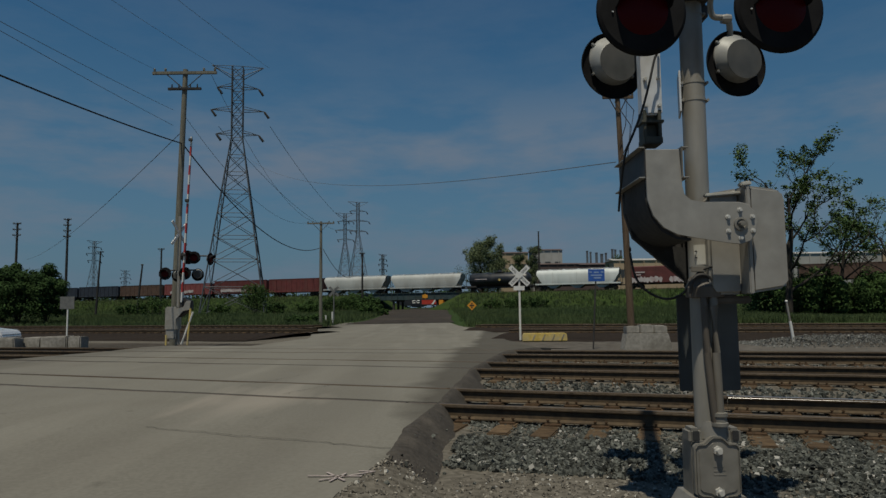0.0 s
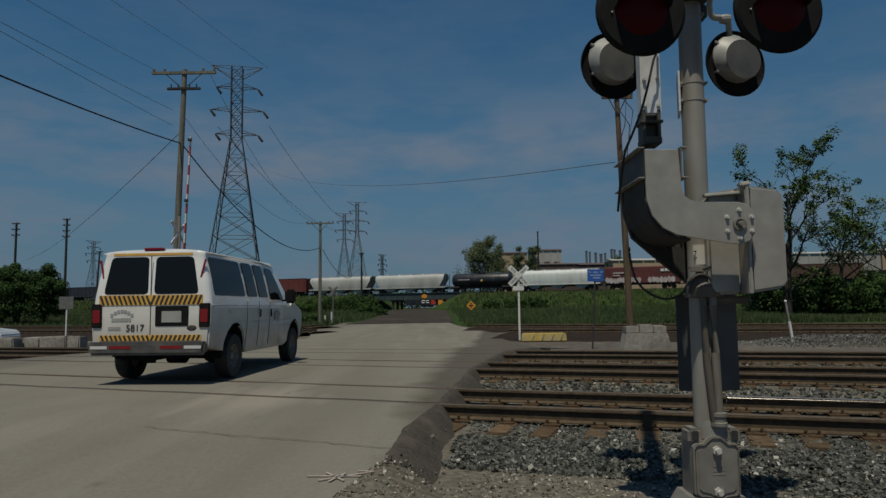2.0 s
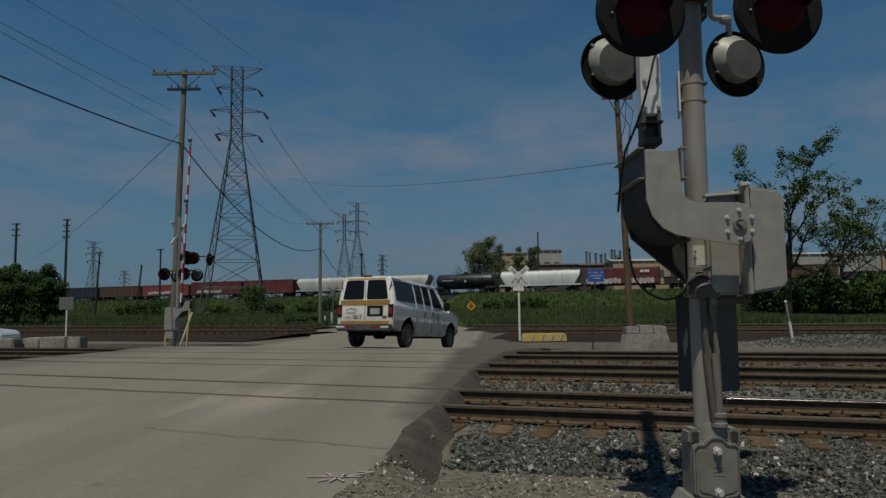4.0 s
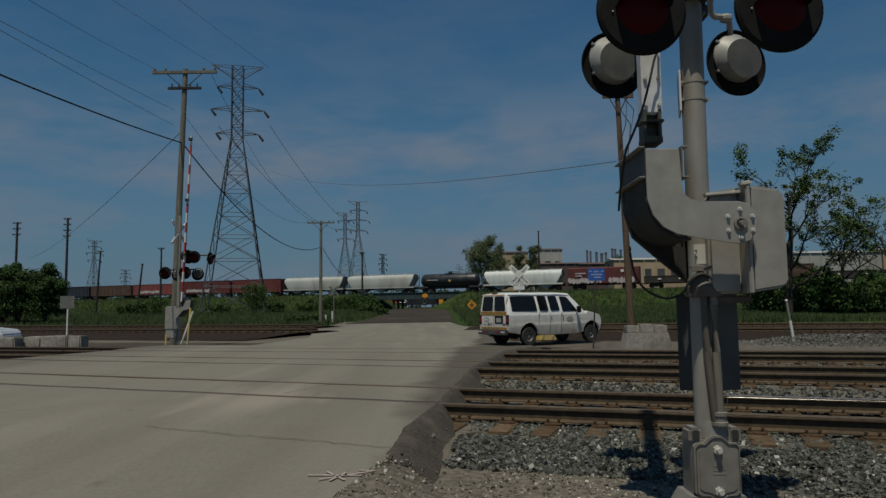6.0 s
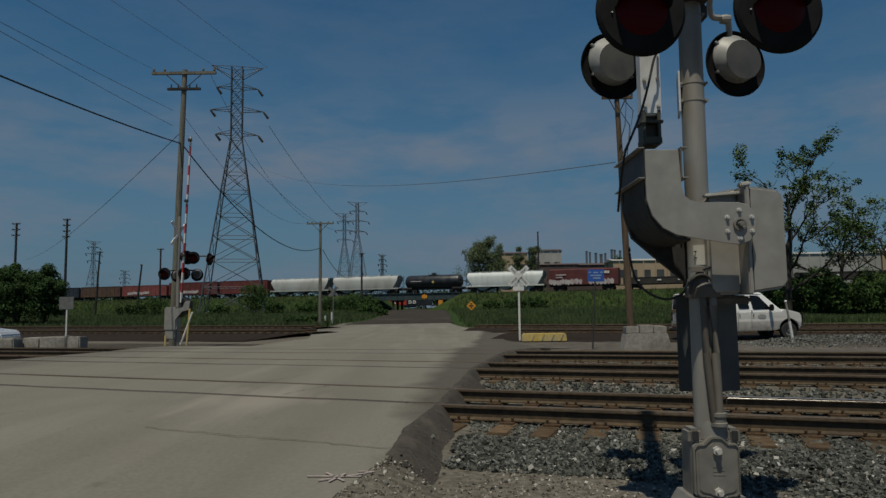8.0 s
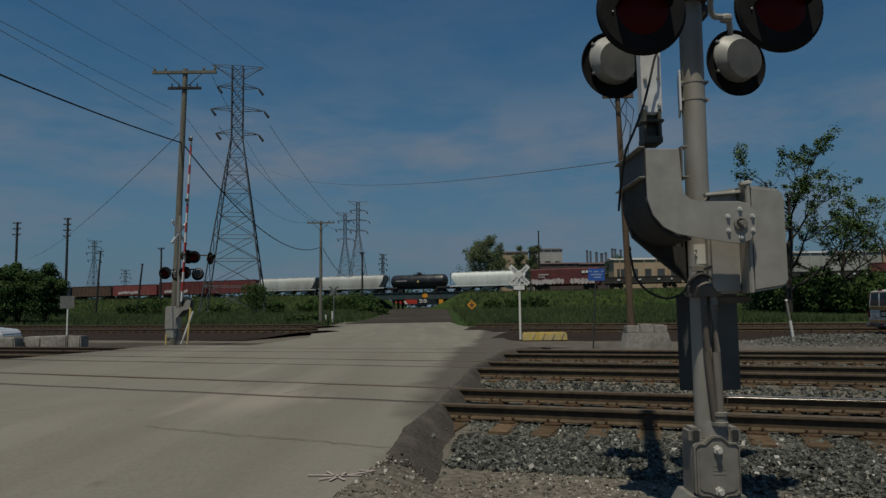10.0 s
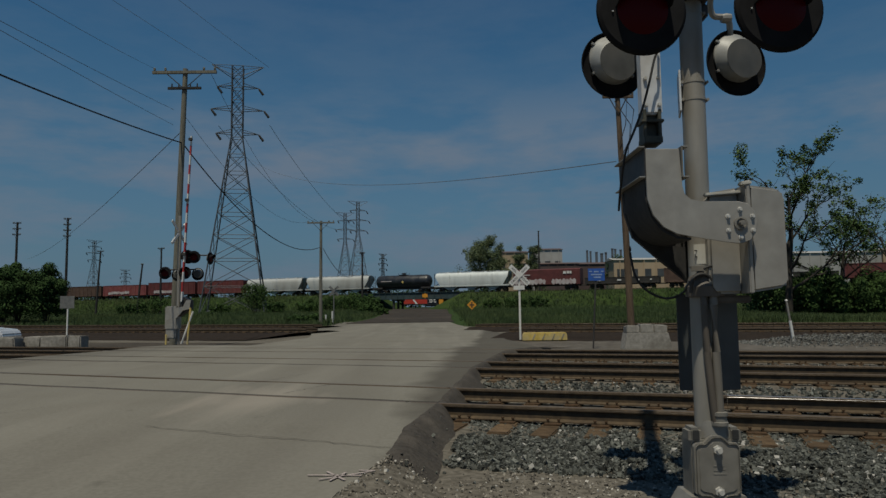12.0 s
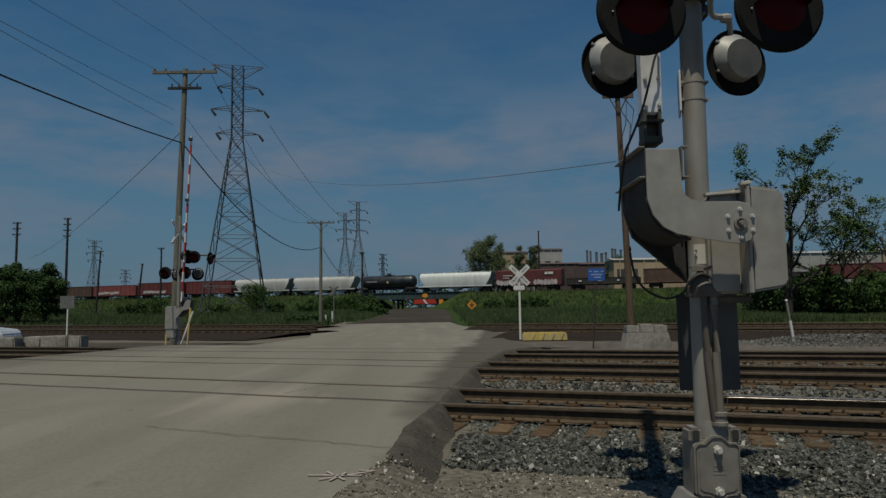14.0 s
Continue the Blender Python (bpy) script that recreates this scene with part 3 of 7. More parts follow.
def build_road():
    road = thing("road", Matrix(), "worn grey asphalt road over the level crossing", "road", kind="structure")
    gauge = [(c + s * 0.75 * math.sqrt(1 + m * m), s) for c, m in TRACKS for s in (-1, 1)]
    edges = [-28.0]
    for c, s in gauge:
        # the slot lies on the inner side of the rail
        edges += [c - (0.045 if s < 0 else 0.105), c + (0.105 if s < 0 else 0.045)]
    edges.append(23.0)
    for a, b in zip(edges[::2], edges[1::2]):
        bm = bmesh.new()
        strip(bm, a, b, ROAD_L, ROAD_R, max(2, int((b - a) * 3)), 60, road_z)
        ring = bmesh.ops.extrude_edge_only(bm, edges=[e for e in bm.edges if e.is_boundary])
        for v in ring["geom"]:
            if isinstance(v, bmesh.types.BMVert):
                v.co.z -= 0.10
        part("asphalt_panel", bm, ASPHALT, road, smooth=40)
    bm = bmesh.new()
    strip(bm, 7.5, 20, [(0, -3.2), (30, -3.2)], ROAD_R, 12, 20, lambda c: -0.075)
    part("flangeway_filler", bm, ASPHALT_DARK, road, "dirt and tar packed into the flangeways")
    bm = bmesh.new()
    strip(bm, 7.5, 20, ROAD_L, [(0, -3.25), (30, -3.25)], 12, 20, lambda c: -0.045)
    part("flangeway_filler", bm, FILLER, road, "dusty dirt packed flush into the flangeways")
    bm = bmesh.new()
    strip(bm, 23.0, 68, FAR_L, FAR_R, 60, 24, road_z, 0.004)
    part("far_roadway", bm, ASPHALT, road)
    # bare dirt banked against the road's edge near by, then a rough dark asphalt shoulder
    for name, y0, y1, mt, lb in (("dirt_bank", -27.5, 5.45, SOIL, "bare brown dirt banked against the road"), ("broken_shoulder", 5.25, 20.5, ASPHALT_DARK, "crumbling dark asphalt shoulder")):
        bm = bmesh.new()
        n = int((y1 - y0) / 0.14)
        rows = []
        for j in range(n + 1):
            y = y0 + (y1 - y0) * j / n
            e = mix_at(ROAD_R, y) - 0.06 + 0.03 * lump((y * 1.7, 3, 1)) + 0.015 * lump((y * 7, 5, 2))
            reach = bank_width(y) * 1.35 + 0.12
            row = []
            for k in range(13):
                x = e + reach * k / 12
                z = bank_z(x, y) + (0.014 * lump((x * 6, y * 6, 2)) + 0.01 * lump((x * 17, y * 17, 5)) if k > 1 else -0.026 * (1 - k))
                if name == "dirt_bank":
                    z -= 0.03 * ease(5.2, 5.45, y)
                else:
                    z -= 0.03 * ease(5.5, 5.25, y)
                row.append(bm.verts.new((x, y, z)))
            rows.append(row)
        for a, b in zip(rows, rows[1:]):
            for k in range(12):
                bm.faces.new((a[k], a[k + 1], b[k + 1], b[k]))
        part(name, bm, mt, road, lb)
    # paved-over dirt at the edge between the rails
    bm = bmesh.new()
    strip(bm, 23.5, 34.5, [(0, 2.5), (90, 2.5)], [(0, 75), (90, 75)], 8, 60, lambda c: road_z(c) - 0.05)
    part("service_road", bm, DIRT_ROAD, road, "dusty service road beside the tracks")
    bm = bmesh.new()
    strip(bm, 23.5, 30, [(0, -60), (90, -60)], [(0, -8.5), (90, -8.5)], 8, 40, lambda c: road_z(c) - 0.05)
    part("trackside_dirt", bm, SIDE_DIRT, road, "dark bare dirt beside the tracks")
    bm = bmesh.new()
    rows = []
    for j in range(40):
        y = 66 + j * 7
        rows.append([bm.verts.new((xx + 0.5 * lump((y * 0.1, xx, 0)), y, ground_z(xx, y) + 0.06)) for xx in (mix_at([(66, -9.5), (78, -8.2), (100, -8.6), (150, -11.5), (400, -20)], y), -4.0, mix_at([(66, 1.0), (150, 0.5), (400, 6)], y))])
    for a, b in zip(rows, rows[1:]):
        for k in range(2):
            bm.faces.new((a[k], a[k + 1], b[k + 1], b[k]))
    part("underpass_road", bm, UNDER_DIRT, road, "dark dirt road through the underpass")
    # sprayed survey mark
    bm = bmesh.new()
    for a, b in (((-0.86, 4.70), (-0.52, 4.92)), ((-0.84, 4.92), (-0.68, 4.68)), ((-0.96, 4.83), (-0.58, 4.80)), ((-0.62, 4.95), (-0.50, 4.93)), ((-0.78, 4.67), (-0.70, 4.89))):
        d = Vector((b[0] - a[0], b[1] - a[1], 0))
        box(bm, (d.length, 0.018, 0.004), ((a[0] + b[0]) / 2, (a[1] + b[1]) / 2, -0.004), (0, 0, math.degrees(math.atan2(d.y, d.x))))
    part("survey_mark", bm, CHALK, road, "pale pink sprayed survey mark", smooth=0)
    # a tarred joint and wandering cracks
    rng = random.Random(21)
    for a, b, w in (((-3.0, 6.88), (-0.45, 5.72), 0.006), ((-2.2, 9.3), (-1.7, 10.4), 0.010), ((-6.0, 6.0), (-4.8, 8.4), 0.007), ((-3.1, 10.3), (-2.4, 12.2), 0.008)):
        bm = bmesh.new()
        n = 26
        prev = None
        for i in range(n + 1):
            t = i / n
            p = Vector((a[0] + (b[0] - a[0]) * t + rng.gauss(0, 0.018), a[1] + (b[1] - a[1]) * t + rng.gauss(0, 0.018), 0))
            p.z = road_z(p.y + 0.39 * p.x) + 0.008
            pair = [bm.verts.new(p + Vector((0, s * w * rng.uniform(0.5, 1.3), 0))) for s in (-1, 1)]
            if prev:
                bm.faces.new((prev[0], pair[0], pair[1], prev[1]))
            prev = pair
        part("crack", bm, ASPHALT_DARK, road, "dirt-filled crack", smooth=0)


RAIL = [(-0.070, -0.165), (0.070, -0.165), (0.070, -0.152), (0.012, -0.132), (0.010, -0.045), (0.036, -0.034), (0.036, -0.006), (0.028, 0.0),
        (-0.028, 0.0), (-0.036, -0.006), (-0.036, -0.034), (-0.010, -0.045), (-0.012, -0.132), (-0.070, -0.152)]


def rail_piece(x0, x1, c, m, side, z, parent, head):
    """One rail along the track's line, with its running surface."""
    k = math.sqrt(1 + m * m)
    a = pose(x0, c + m * x0, z, 0, 0, math.degrees(math.atan(m)))
    length = (x1 - x0) * k
    bm = bmesh.new()
    prism(bm, [(p[0] + side * 0.75, p[1]) for p in RAIL], 0, length, pose(0, 0, 0, 0, 0, -90))
    rail = part("rail", bm, RAIL_RUST, parent, m=a)
    bm = bmesh.new()
    # worn top and rounded corner on the near side
    arc = [(0.037 - 0.018 * u / 8, -0.019 + 0.0205 * u / 8 + 0.0022 * math.sin(math.pi * u / 8)) for u in range(9)]
    skin = [(-0.030, 0.0015)] + [(x, z) for x, z in arc[::-1]] + [(0.030, -0.02), (-0.026, -0.004)]
    prism(bm, [(x + side * 0.75, z) for x, z in skin], 0, length, pose(0, 0, 0, 0, 0, -90))
    part("running_surface", bm, head, rail, "worn bright running surface", smooth=60)


def build_tracks():
    for n, (c, m) in enumerate(TRACKS):
        track = thing("railway_track_%d" % (n + 1), Matrix(), "rusty main-line rails on timber sleepers in grey ballast", "railway track", "main tracks", "structure")
        turn = math.degrees(math.atan(m))
        for side in (-1, 1):
            rail_piece(-70, JOINT, c, m, side, 0.0, track, RAIL_DULL)
            if n == 0 and side < 0:
                # polished bright metal only from a joint on, to place the glint there
                rail_piece(JOINT + 0.004, 3.3, *TRACKS_EAST[n], side, 0.0, track, RAIL_DULL)
                rail_piece(3.304, 60, *TRACKS_EAST[n], side, 0.0, track, RAIL_HEAD)
            else:
                rail_piece(JOINT + 0.004, 60, *TRACKS_EAST[n], side, 0.0, track, RAIL_DULL)
        bm = bmesh.new()
        box(bm, (0.23, 3.0 if n == 0 else 2.6, 0.18), bevel=0.012)
        first = None
        plate = None
        bs = bmesh.new()
        box(bs, (0.19, 0.36, 0.018), bevel=0.004)
        for sx in (-1, 1):
            for sy in (-1, 1):
                rod(bs, (sx * 0.06, sy * 0.09, 0), (sx * 0.06, sy * 0.09, 0.045), 0.011, seg=6)
                box(bs, (0.03, 0.035, 0.014), (sx * 0.06, sy * 0.085, 0.045))
        k = math.cos(math.radians(turn))
        x = -40.0
        while x < 34:
            x += 0.53 * k
            edge = mix_at(ROAD_R, c + m * x)
            if -10.2 < x < edge + 0.25:
                continue
            c, m = TRACKS[n] if x < JOINT else TRACKS_EAST[n]
            turn = math.degrees(math.atan(m))
            at = pose(x, c + m * x, -0.268 + 0.01 * lump((x * 3, n, 0)), 0, 0, turn + 3.5 * lump((x * 5, n, 4))) @ pose(0, 0.10 * lump((x * 7, n, 8)), 0)
            if first is None:
                first = part("sleeper", bm, TIE, track, m=at)
                plate = mesh_of("tie_plate", bs, PLATE_RUST)
            else:
                again(first, at, track)
            if -1 < x < 14:
                for s in (-1, 1):
                    o = new("tie_plate", plate)
                    o.parent = track
                    o.matrix_basis = pose(x, c + m * x, 0, 0, 0, turn) @ pose(0, s * 0.75, -0.172)
    for n, (c, m) in enumerate(((40.2, -0.30), (50.5, -0.34))):
        track = thing("railway_track_%d" % (n + 4), Matrix(), "old rusty siding rails in dark brown dirt", "railway track", "far sidings", "structure")
        turn = math.degrees(math.atan(m))
        for x0, x1 in ((-90, mix_at(FAR_L, c) - 0.4), (mix_at(FAR_R, c) + 0.5, 80)):
            for side in (-1, 1):
                rail_piece(x0, x1, c, m, side, -0.13, track, RAIL_DULL)
            bm = bmesh.new()
            length = (x1 - x0) / math.cos(radians(turn))
            N = int(length / 0.6)
            prof = [(-7.2 if n == 0 else -4.6, -0.50), (-2.2, -0.31), (2.2, -0.31), (4.9, -0.50)]
            rows = [[bm.verts.new((length * i / N, y + 0.15 * lump((i * 0.7, y, n)), z + 0.03 * lump((i * 0.9, y * 2, n)))) for y, z in prof] for i in range(N + 1)]
            for a, b in zip(rows, rows[1:]):
                for k in range(3):
                    bm.faces.new((a[k], b[k], b[k + 1], a[k + 1]))
            part("ballast_bed", bm, SIDING_BED, track, "very dark brown ballast", m=pose(x0, c + m * x0, 0, 0, 0, turn))
            bm = bmesh.new()
            for i in range(N):
                if (x0 + i * 0.6 * math.cos(radians(turn))) > -45:
                    box(bm, (0.23, 2.5, 0.06), (i * 0.6 + 0.3, 0, -0.285))
            part("sleepers", bm, TIE, track, m=pose(x0, c + m * x0, 0, 0, 0, turn))["kind"] = "stuff"


SIDING_BED = surface("oily_brown_ballast", (0.0123, 0.0085, 0.0054), (0.0323, 0.0223, 0.0146), 5.0, 0.95, bump=0.5, grime=(0.0154, 0.0123, 0.01), grime_amount=0.5, grime_scale=0.5)


def pale_flecks(m, share, colour):
    """A few much paler stones among the rest."""
    nt = m.node_tree
    b = nt.nodes["Principled BSDF"]
    old = b.inputs["Base Color"].links[0].from_socket
    pick = nt.nodes.new("ShaderNodeMath")
    pick.operation = "GREATER_THAN"
    pick.inputs[1].default_value = 1 - share
    nt.links.new(nt.nodes.new("ShaderNodeNewGeometry").outputs["Random Per Island"], pick.inputs[0])
    x = nt.nodes.new("ShaderNodeMix")
    x.data_type = "RGBA"
    nt.links.new(pick.outputs[0], x.inputs["Factor"])
    nt.links.new(old, x.inputs["A"])
    x.inputs["B"].default_value = (*colour, 1)
    nt.links.new(x.outputs["Result"], b.inputs["Base Color"])


pale_flecks(STONE, 0.03, (0.33, 0.32, 0.295))
pale_flecks(BROWN_STONE, 0.05, (0.39, 0.375, 0.34))


def scatter(name, count, place, size, material, label, category, seed):
    """A heap of loose stones in one mesh: squashed, jittered angular chips."""
    rng = random.Random(seed)
    base = bmesh.new()
    bmesh.ops.create_cube(base, size=1.35)
    bmesh.ops.triangulate(base, faces=base.faces)
    bv = [v.co.copy() for v in base.verts]
    bf = [tuple(v.index for v in f.verts) for f in base.faces]
    base.free()
    verts, faces = [], []
    for _ in range(count):
        spot = place(rng)
        if spot is None:
            continue
        x, y, z = spot
        s = size[0] + (size[1] - size[0]) * rng.random() ** 2.2
        m = Euler((rng.uniform(0, 6.3), rng.uniform(0, 6.3), rng.uniform(0, 6.3))).to_matrix()
        sc = Vector((s * rng.uniform(0.7, 1.2), s * rng.uniform(0.6, 1.0), s * rng.uniform(0.45, 0.8)))
        o = len(verts)
        for v in bv:
            w = Vector((v.x * sc.x, v.y * sc.y, v.z * sc.z)) * rng.uniform(0.62, 1.28)
            w = m @ w
            verts.append((x + w.x, y + w.y, z + w.z))
        faces += [(a + o, b + o, c + o) for a, b, c in bf]
    me = bpy.data.meshes.new(name)
    me.from_pydata(verts, [], faces)
    me.materials.append(material)
    return tagged(new(name, me), label, category, kind="stuff")


def off_road(x, y, gap=0.5):
    return x > mix_at(ROAD_R, y) + gap


def build_ballast():
    def near(rng):
        x = rng.uniform(-0.2, 7.5)
        c = rng.uniform(5.5, 8.35)
        y = c - 0.35 * x
        if not off_road(x, y, 0.38 + 0.2 * lump((y * 2, 1, 1))) or y < 3.2 or c < 5.85 + 0.5 * lump((x * 0.9, 4, 2)) - 0.03 * x:
            return None
        return x, y, -0.205 + 0.035 * rng.random() + 0.03 * lump((x, y, 7)) - 0.05 * ease(6.2, 5.2, c) - 0.028 * ease(7.2, 7.5, c)
    scatter("track_ballast", 34000, near, (0.014, 0.040), STONE, "coarse grey crushed-stone ballast beside the rails", "ballast", 1)

    def mid(rng):
        x = rng.uniform(-0.5, 13)
        c = rng.choice((rng.uniform(8.3, 9.7), rng.uniform(10.0, 12.7), rng.uniform(10.0, 12.7), rng.uniform(13.2, 14.6), rng.uniform(15, 17)))
        y = c + mix_at(SLANT, c) * x
        if not off_road(x, y, 0.28):
            return None
        return x, y, -0.205 + 0.03 * rng.random() - (0.035 if c < 9.8 else 0)
    scatter("track_ballast", 14000, mid, (0.02, 0.05), STONE, "grey crushed-stone ballast between the tracks", "ballast", 2)

    def grit(rng):
        x = rng.uniform(-0.8, 3.4)
        y = rng.uniform(3.2, 6.4)
        if y + 0.35 * x > 5.6 + 0.7 * rng.random() or not off_road(x, y, 0.0) or (x < 0.3 and y > 5.3 + 0.25 * rng.random()):
            return None
        return x, y, max(ground_z(x, y), bank_z(x, y)) + 0.002
    scatter("loose_gravel", 10000, grit, (0.004, 0.022), BROWN_STONE, "loose brown grit and pebbles on bare dirt", "gravel", 3)

    def stray(rng):
        x = rng.uniform(-0.6, 0.9)
        y = rng.uniform(4.2, 8.0)
        return (x, y, max(ground_z(x, y), bank_z(x, y)) + 0.006) if off_road(x, y, 0.03) else None
    scatter("loose_gravel", 110, stray, (0.006, 0.03), STONE, "stray ballast stones on the dirt shoulder", "gravel", 4)

    def heap(rng):
        x = rng.uniform(12.0, 40)
        y = 27.5 - 0.2 * (x - 12) + rng.gauss(0, 0.9)
        h = 0.35 * math.exp(-((y - 27.5 + 0.2 * (x - 12)) / 1.0) ** 2) * (1 + 0.5 * lump((x * 0.6, 0, 0))) * ease(12, 13.5, x)
        return x, y, -0.47 + h * rng.uniform(0.5, 1.0)
    scatter("gravel_heap", 16000, heap, (0.02, 0.06), GRAVEL, "low windrow of grey gravel beside the tracks", "gravel", 5)


# the raised line: y = 152 - 0.44 x
RISE = pose(0, 152, -0.3, 0, 0, math.degrees(math.atan(-0.44)))
RISE_Z = 4.62


def build_embankment():
    for x0, x1, f0, f1 in ((-420, -19.0, -420, -13.0), (6.2, 330, 1.0, 330)):
        bm = bmesh.new()
        n = int((x1 - x0) / 5)
        prof = [(-15, 0.2), (-11, 1.3), (-7, 3.1), (-4.4, 4.25), (-3.6, 4.4), (3.6, 4.4), (14, 0.4)]
        rows = []
        for i in range(n + 1):
            row = []
            for k, (y, z) in enumerate(prof):
                # the ends slope down to the underpass
                low = 1 - (z - 0.2) / 4.2
                a = x0 + (f0 - x0) * low
                b = x1 + (f1 - x1) * low
                x = a + (b - a) * i / n
                wob = 0.35 * lump((x * 0.12, y, 2)) if k not in (4, 5) else 0.04 * lump((x, y, 2))
                row.append(bm.verts.new((x, y + wob, z + 0.5 * wob)))
            rows.append(row)
        for a, b in zip(rows, rows[1:]):
            for k in range(len(prof) - 1):
                bm.faces.new((a[k], b[k], b[k + 1], a[k + 1]))
        bm.faces.new(rows[0])
        bm.faces.new(rows[-1][::-1])
        part("embankment", bm, TURF, None, m=RISE)
    for ob in scene.objects:
        if ob.name.startswith("embankment"):
            tagged(ob, "grassy railway embankment carrying the freight line", "embankment", kind="structure")
    track = thing("railway_track_6", RISE, "rails of the freight line on the embankment", "railway track", kind="structure")
    for s in (-0.75, 0.75):
        bm = bmesh.new()
        box(bm, (760, 0.07, 0.17), (-45, s, RISE_Z - 0.085))
        part("rail", bm, RAIL_RUST, track)
    bm = bmesh.new()
    for x0, x1 in ((-420, -19.0), (6.2, 330)):
        prism(bm, [(-2.4, 4.35), (-1.5, 4.52), (1.5, 4.52), (2.4, 4.35)], x0, x1, pose(0, 0, 0, 0, 0, -90))
    part("ballast_bed", bm, SIDING_BED, track)


TURF = surface("embankment_turf", (0.0154, 0.0323, 0.0069), (0.0385, 0.0631, 0.0146), 0.6, 0.95, bump=0, grime=(0.0385, 0.0462, 0.0193), grime_amount=0.4, grime_scale=0.09)
build_ground()
build_road()
build_tracks()
build_ballast()
build_embankment()


# ---- the signal mast beside the camera ----
def slope(bm):
    """Lets the back of a lamp housing sag below its rim."""
    for v in bm.verts:
        v.co.z -= 0.35 * max(v.co.y, 0)


def signal_lamp(name, at, parent, turn, size=1.0):
    """A flasher: black disc, hood, red lens, grey bell housing; it faces local -y."""
    face = pose(0, 0, 0, 90)
    bm = bmesh.new()
    lathe(bm, [(0.10, 0.0), (0.235, 0.0), (0.252, -0.012), (0.256, -0.03), (0.250, -0.03), (0.246, -0.012), (0.232, -0.006), (0.10, -0.006)], face, 48)
    disc = part("background_disc", bm, BLACK, parent, "round black background disc", m=at @ pose(0, 0, 0, 0, 0, turn) @ Matrix.Scale(size, 4))
    bm = bmesh.new()
    n = 28
    inner, outer = [], []
    for r in (0.150, 0.156):
        row = []
        for k in range(n + 1):
            a = radians(4 + 172 * k / n)
            reach = 0.012 + 0.17 * math.sin(a) ** 0.7
            row.append((bm.verts.new((r * math.cos(a), 0, r * math.sin(a))), bm.verts.new((r * math.cos(a), -reach, r * math.sin(a)))))
        (inner if r < 0.153 else outer).extend(row)
    for row in (inner, outer):
        for p, q in zip(row, row[1:]):
            bm.faces.new((p[0], q[0], q[1], p[1]))
    for k in range(n):
        bm.faces.new((inner[k][1], inner[k + 1][1], outer[k + 1][1], outer[k][1]))
    part("hood", bm, BLACK, disc, "curved black hood over the lens")
    bm = bmesh.new()
    lathe(bm, [(0.0, 0.030), (0.06, 0.027), (0.11, 0.016), (0.145, 0.0)], face, 32)
    part("lens", bm, RED_LENS, disc, "unlit red roundel lens")
    bm = bmesh.new()
    lathe(bm, [(0.176, -0.006), (0.188, -0.012), (0.188, -0.024), (0.180, -0.034), (0.153, -0.108), (0.148, -0.113), (0.0, -0.117)], pose(0, 0, 0.045) @ face, 48)
    slope(bm)
    for a in (35, 145, 215, 325):
        x, z = 0.19 * math.cos(radians(a)), 0.040 + 0.19 * math.sin(radians(a))
        box(bm, (0.035, 0.03, 0.022), (x, 0.02, z), (0, -a, 0), 0.004)
    housing = part("housing", bm, HOUSING, disc, "silver bell-shaped lamp housing")
    # the cap's shade is painted: a darker grey than the housing
    bm = bmesh.new()
    lathe(bm, [(0.146, -0.114), (0.149, -0.119), (0.0, -0.123)], pose(0, 0, 0.045) @ face, 48)
    slope(bm)
    part("rear_cap", bm, CAP_SHADED, housing, "rear cap, darker grey for its shade")
    for a, r, d in ((100, 0.168, 0.068), (122, 0.168, 0.068)):
        bm = bmesh.new()
        box(bm, (0.026, 0.012, 0.010), (r * math.cos(radians(a)), d, 0.018 + r * math.sin(radians(a))), (-30, 0, 0))
        part("vent_slot", bm, INK, housing, "small dark vent slot", smooth=0)
    bm = bmesh.new()
    rod(bm, (-0.172, -0.002, -0.015), (-0.172, -0.009, -0.015), 0.005, seg=8)
    part("stud", bm, BRIGHT, disc, "small bright stud")
    return disc


OLIVE = surface("dark_olive_casting", (0.027, 0.0293, 0.0216), (0.0539, 0.0562, 0.0423), 12.0, 0.6, bump=0.06, grime=(0.0924, 0.0847, 0.0655), grime_amount=0.5, grime_scale=6)
CONDUIT_PALE = surface("dusty_grey_conduit", (0.1309, 0.1193, 0.1001), (0.1925, 0.1771, 0.154), 8.0, 0.6, bump=0.05, stretch=(1, 1, 0.3), grime=(0.0847, 0.0732, 0.0577), grime_amount=0.5, grime_scale=4)
LABEL_PALE = surface("sun_bleached_label", (0.4004, 0.3927, 0.3542), (0.4774, 0.4697, 0.4312), 9.0, 0.6, bump=0.02, grime=(0.231, 0.2079, 0.154), grime_amount=0.5, grime_scale=6)
CONDUIT = surface("dusty_brown_conduit", (0.0655, 0.0554, 0.0447), (0.1155, 0.0986, 0.0809), 8.0, 0.6, bump=0.05, stretch=(1, 1, 0.3))
# the cranked arm plate, in metres round its pivot
PLATE = [(-0.578, 0.476), (-0.360, 0.476), (-0.353, 0.240), (-0.340, 0.185), (-0.301, 0.152), (-0.238, 0.142), (0.000, 0.138), (0.056, 0.123), (0.095, 0.073), (0.108, 0.007),
         (0.095, -0.058), (0.060, -0.105), (0.000, -0.127), (-0.098, -0.113), (-0.290, -0.080), (-0.392, -0.062), (-0.476, -0.018), (-0.539, 0.058), (-0.571, 0.160)]


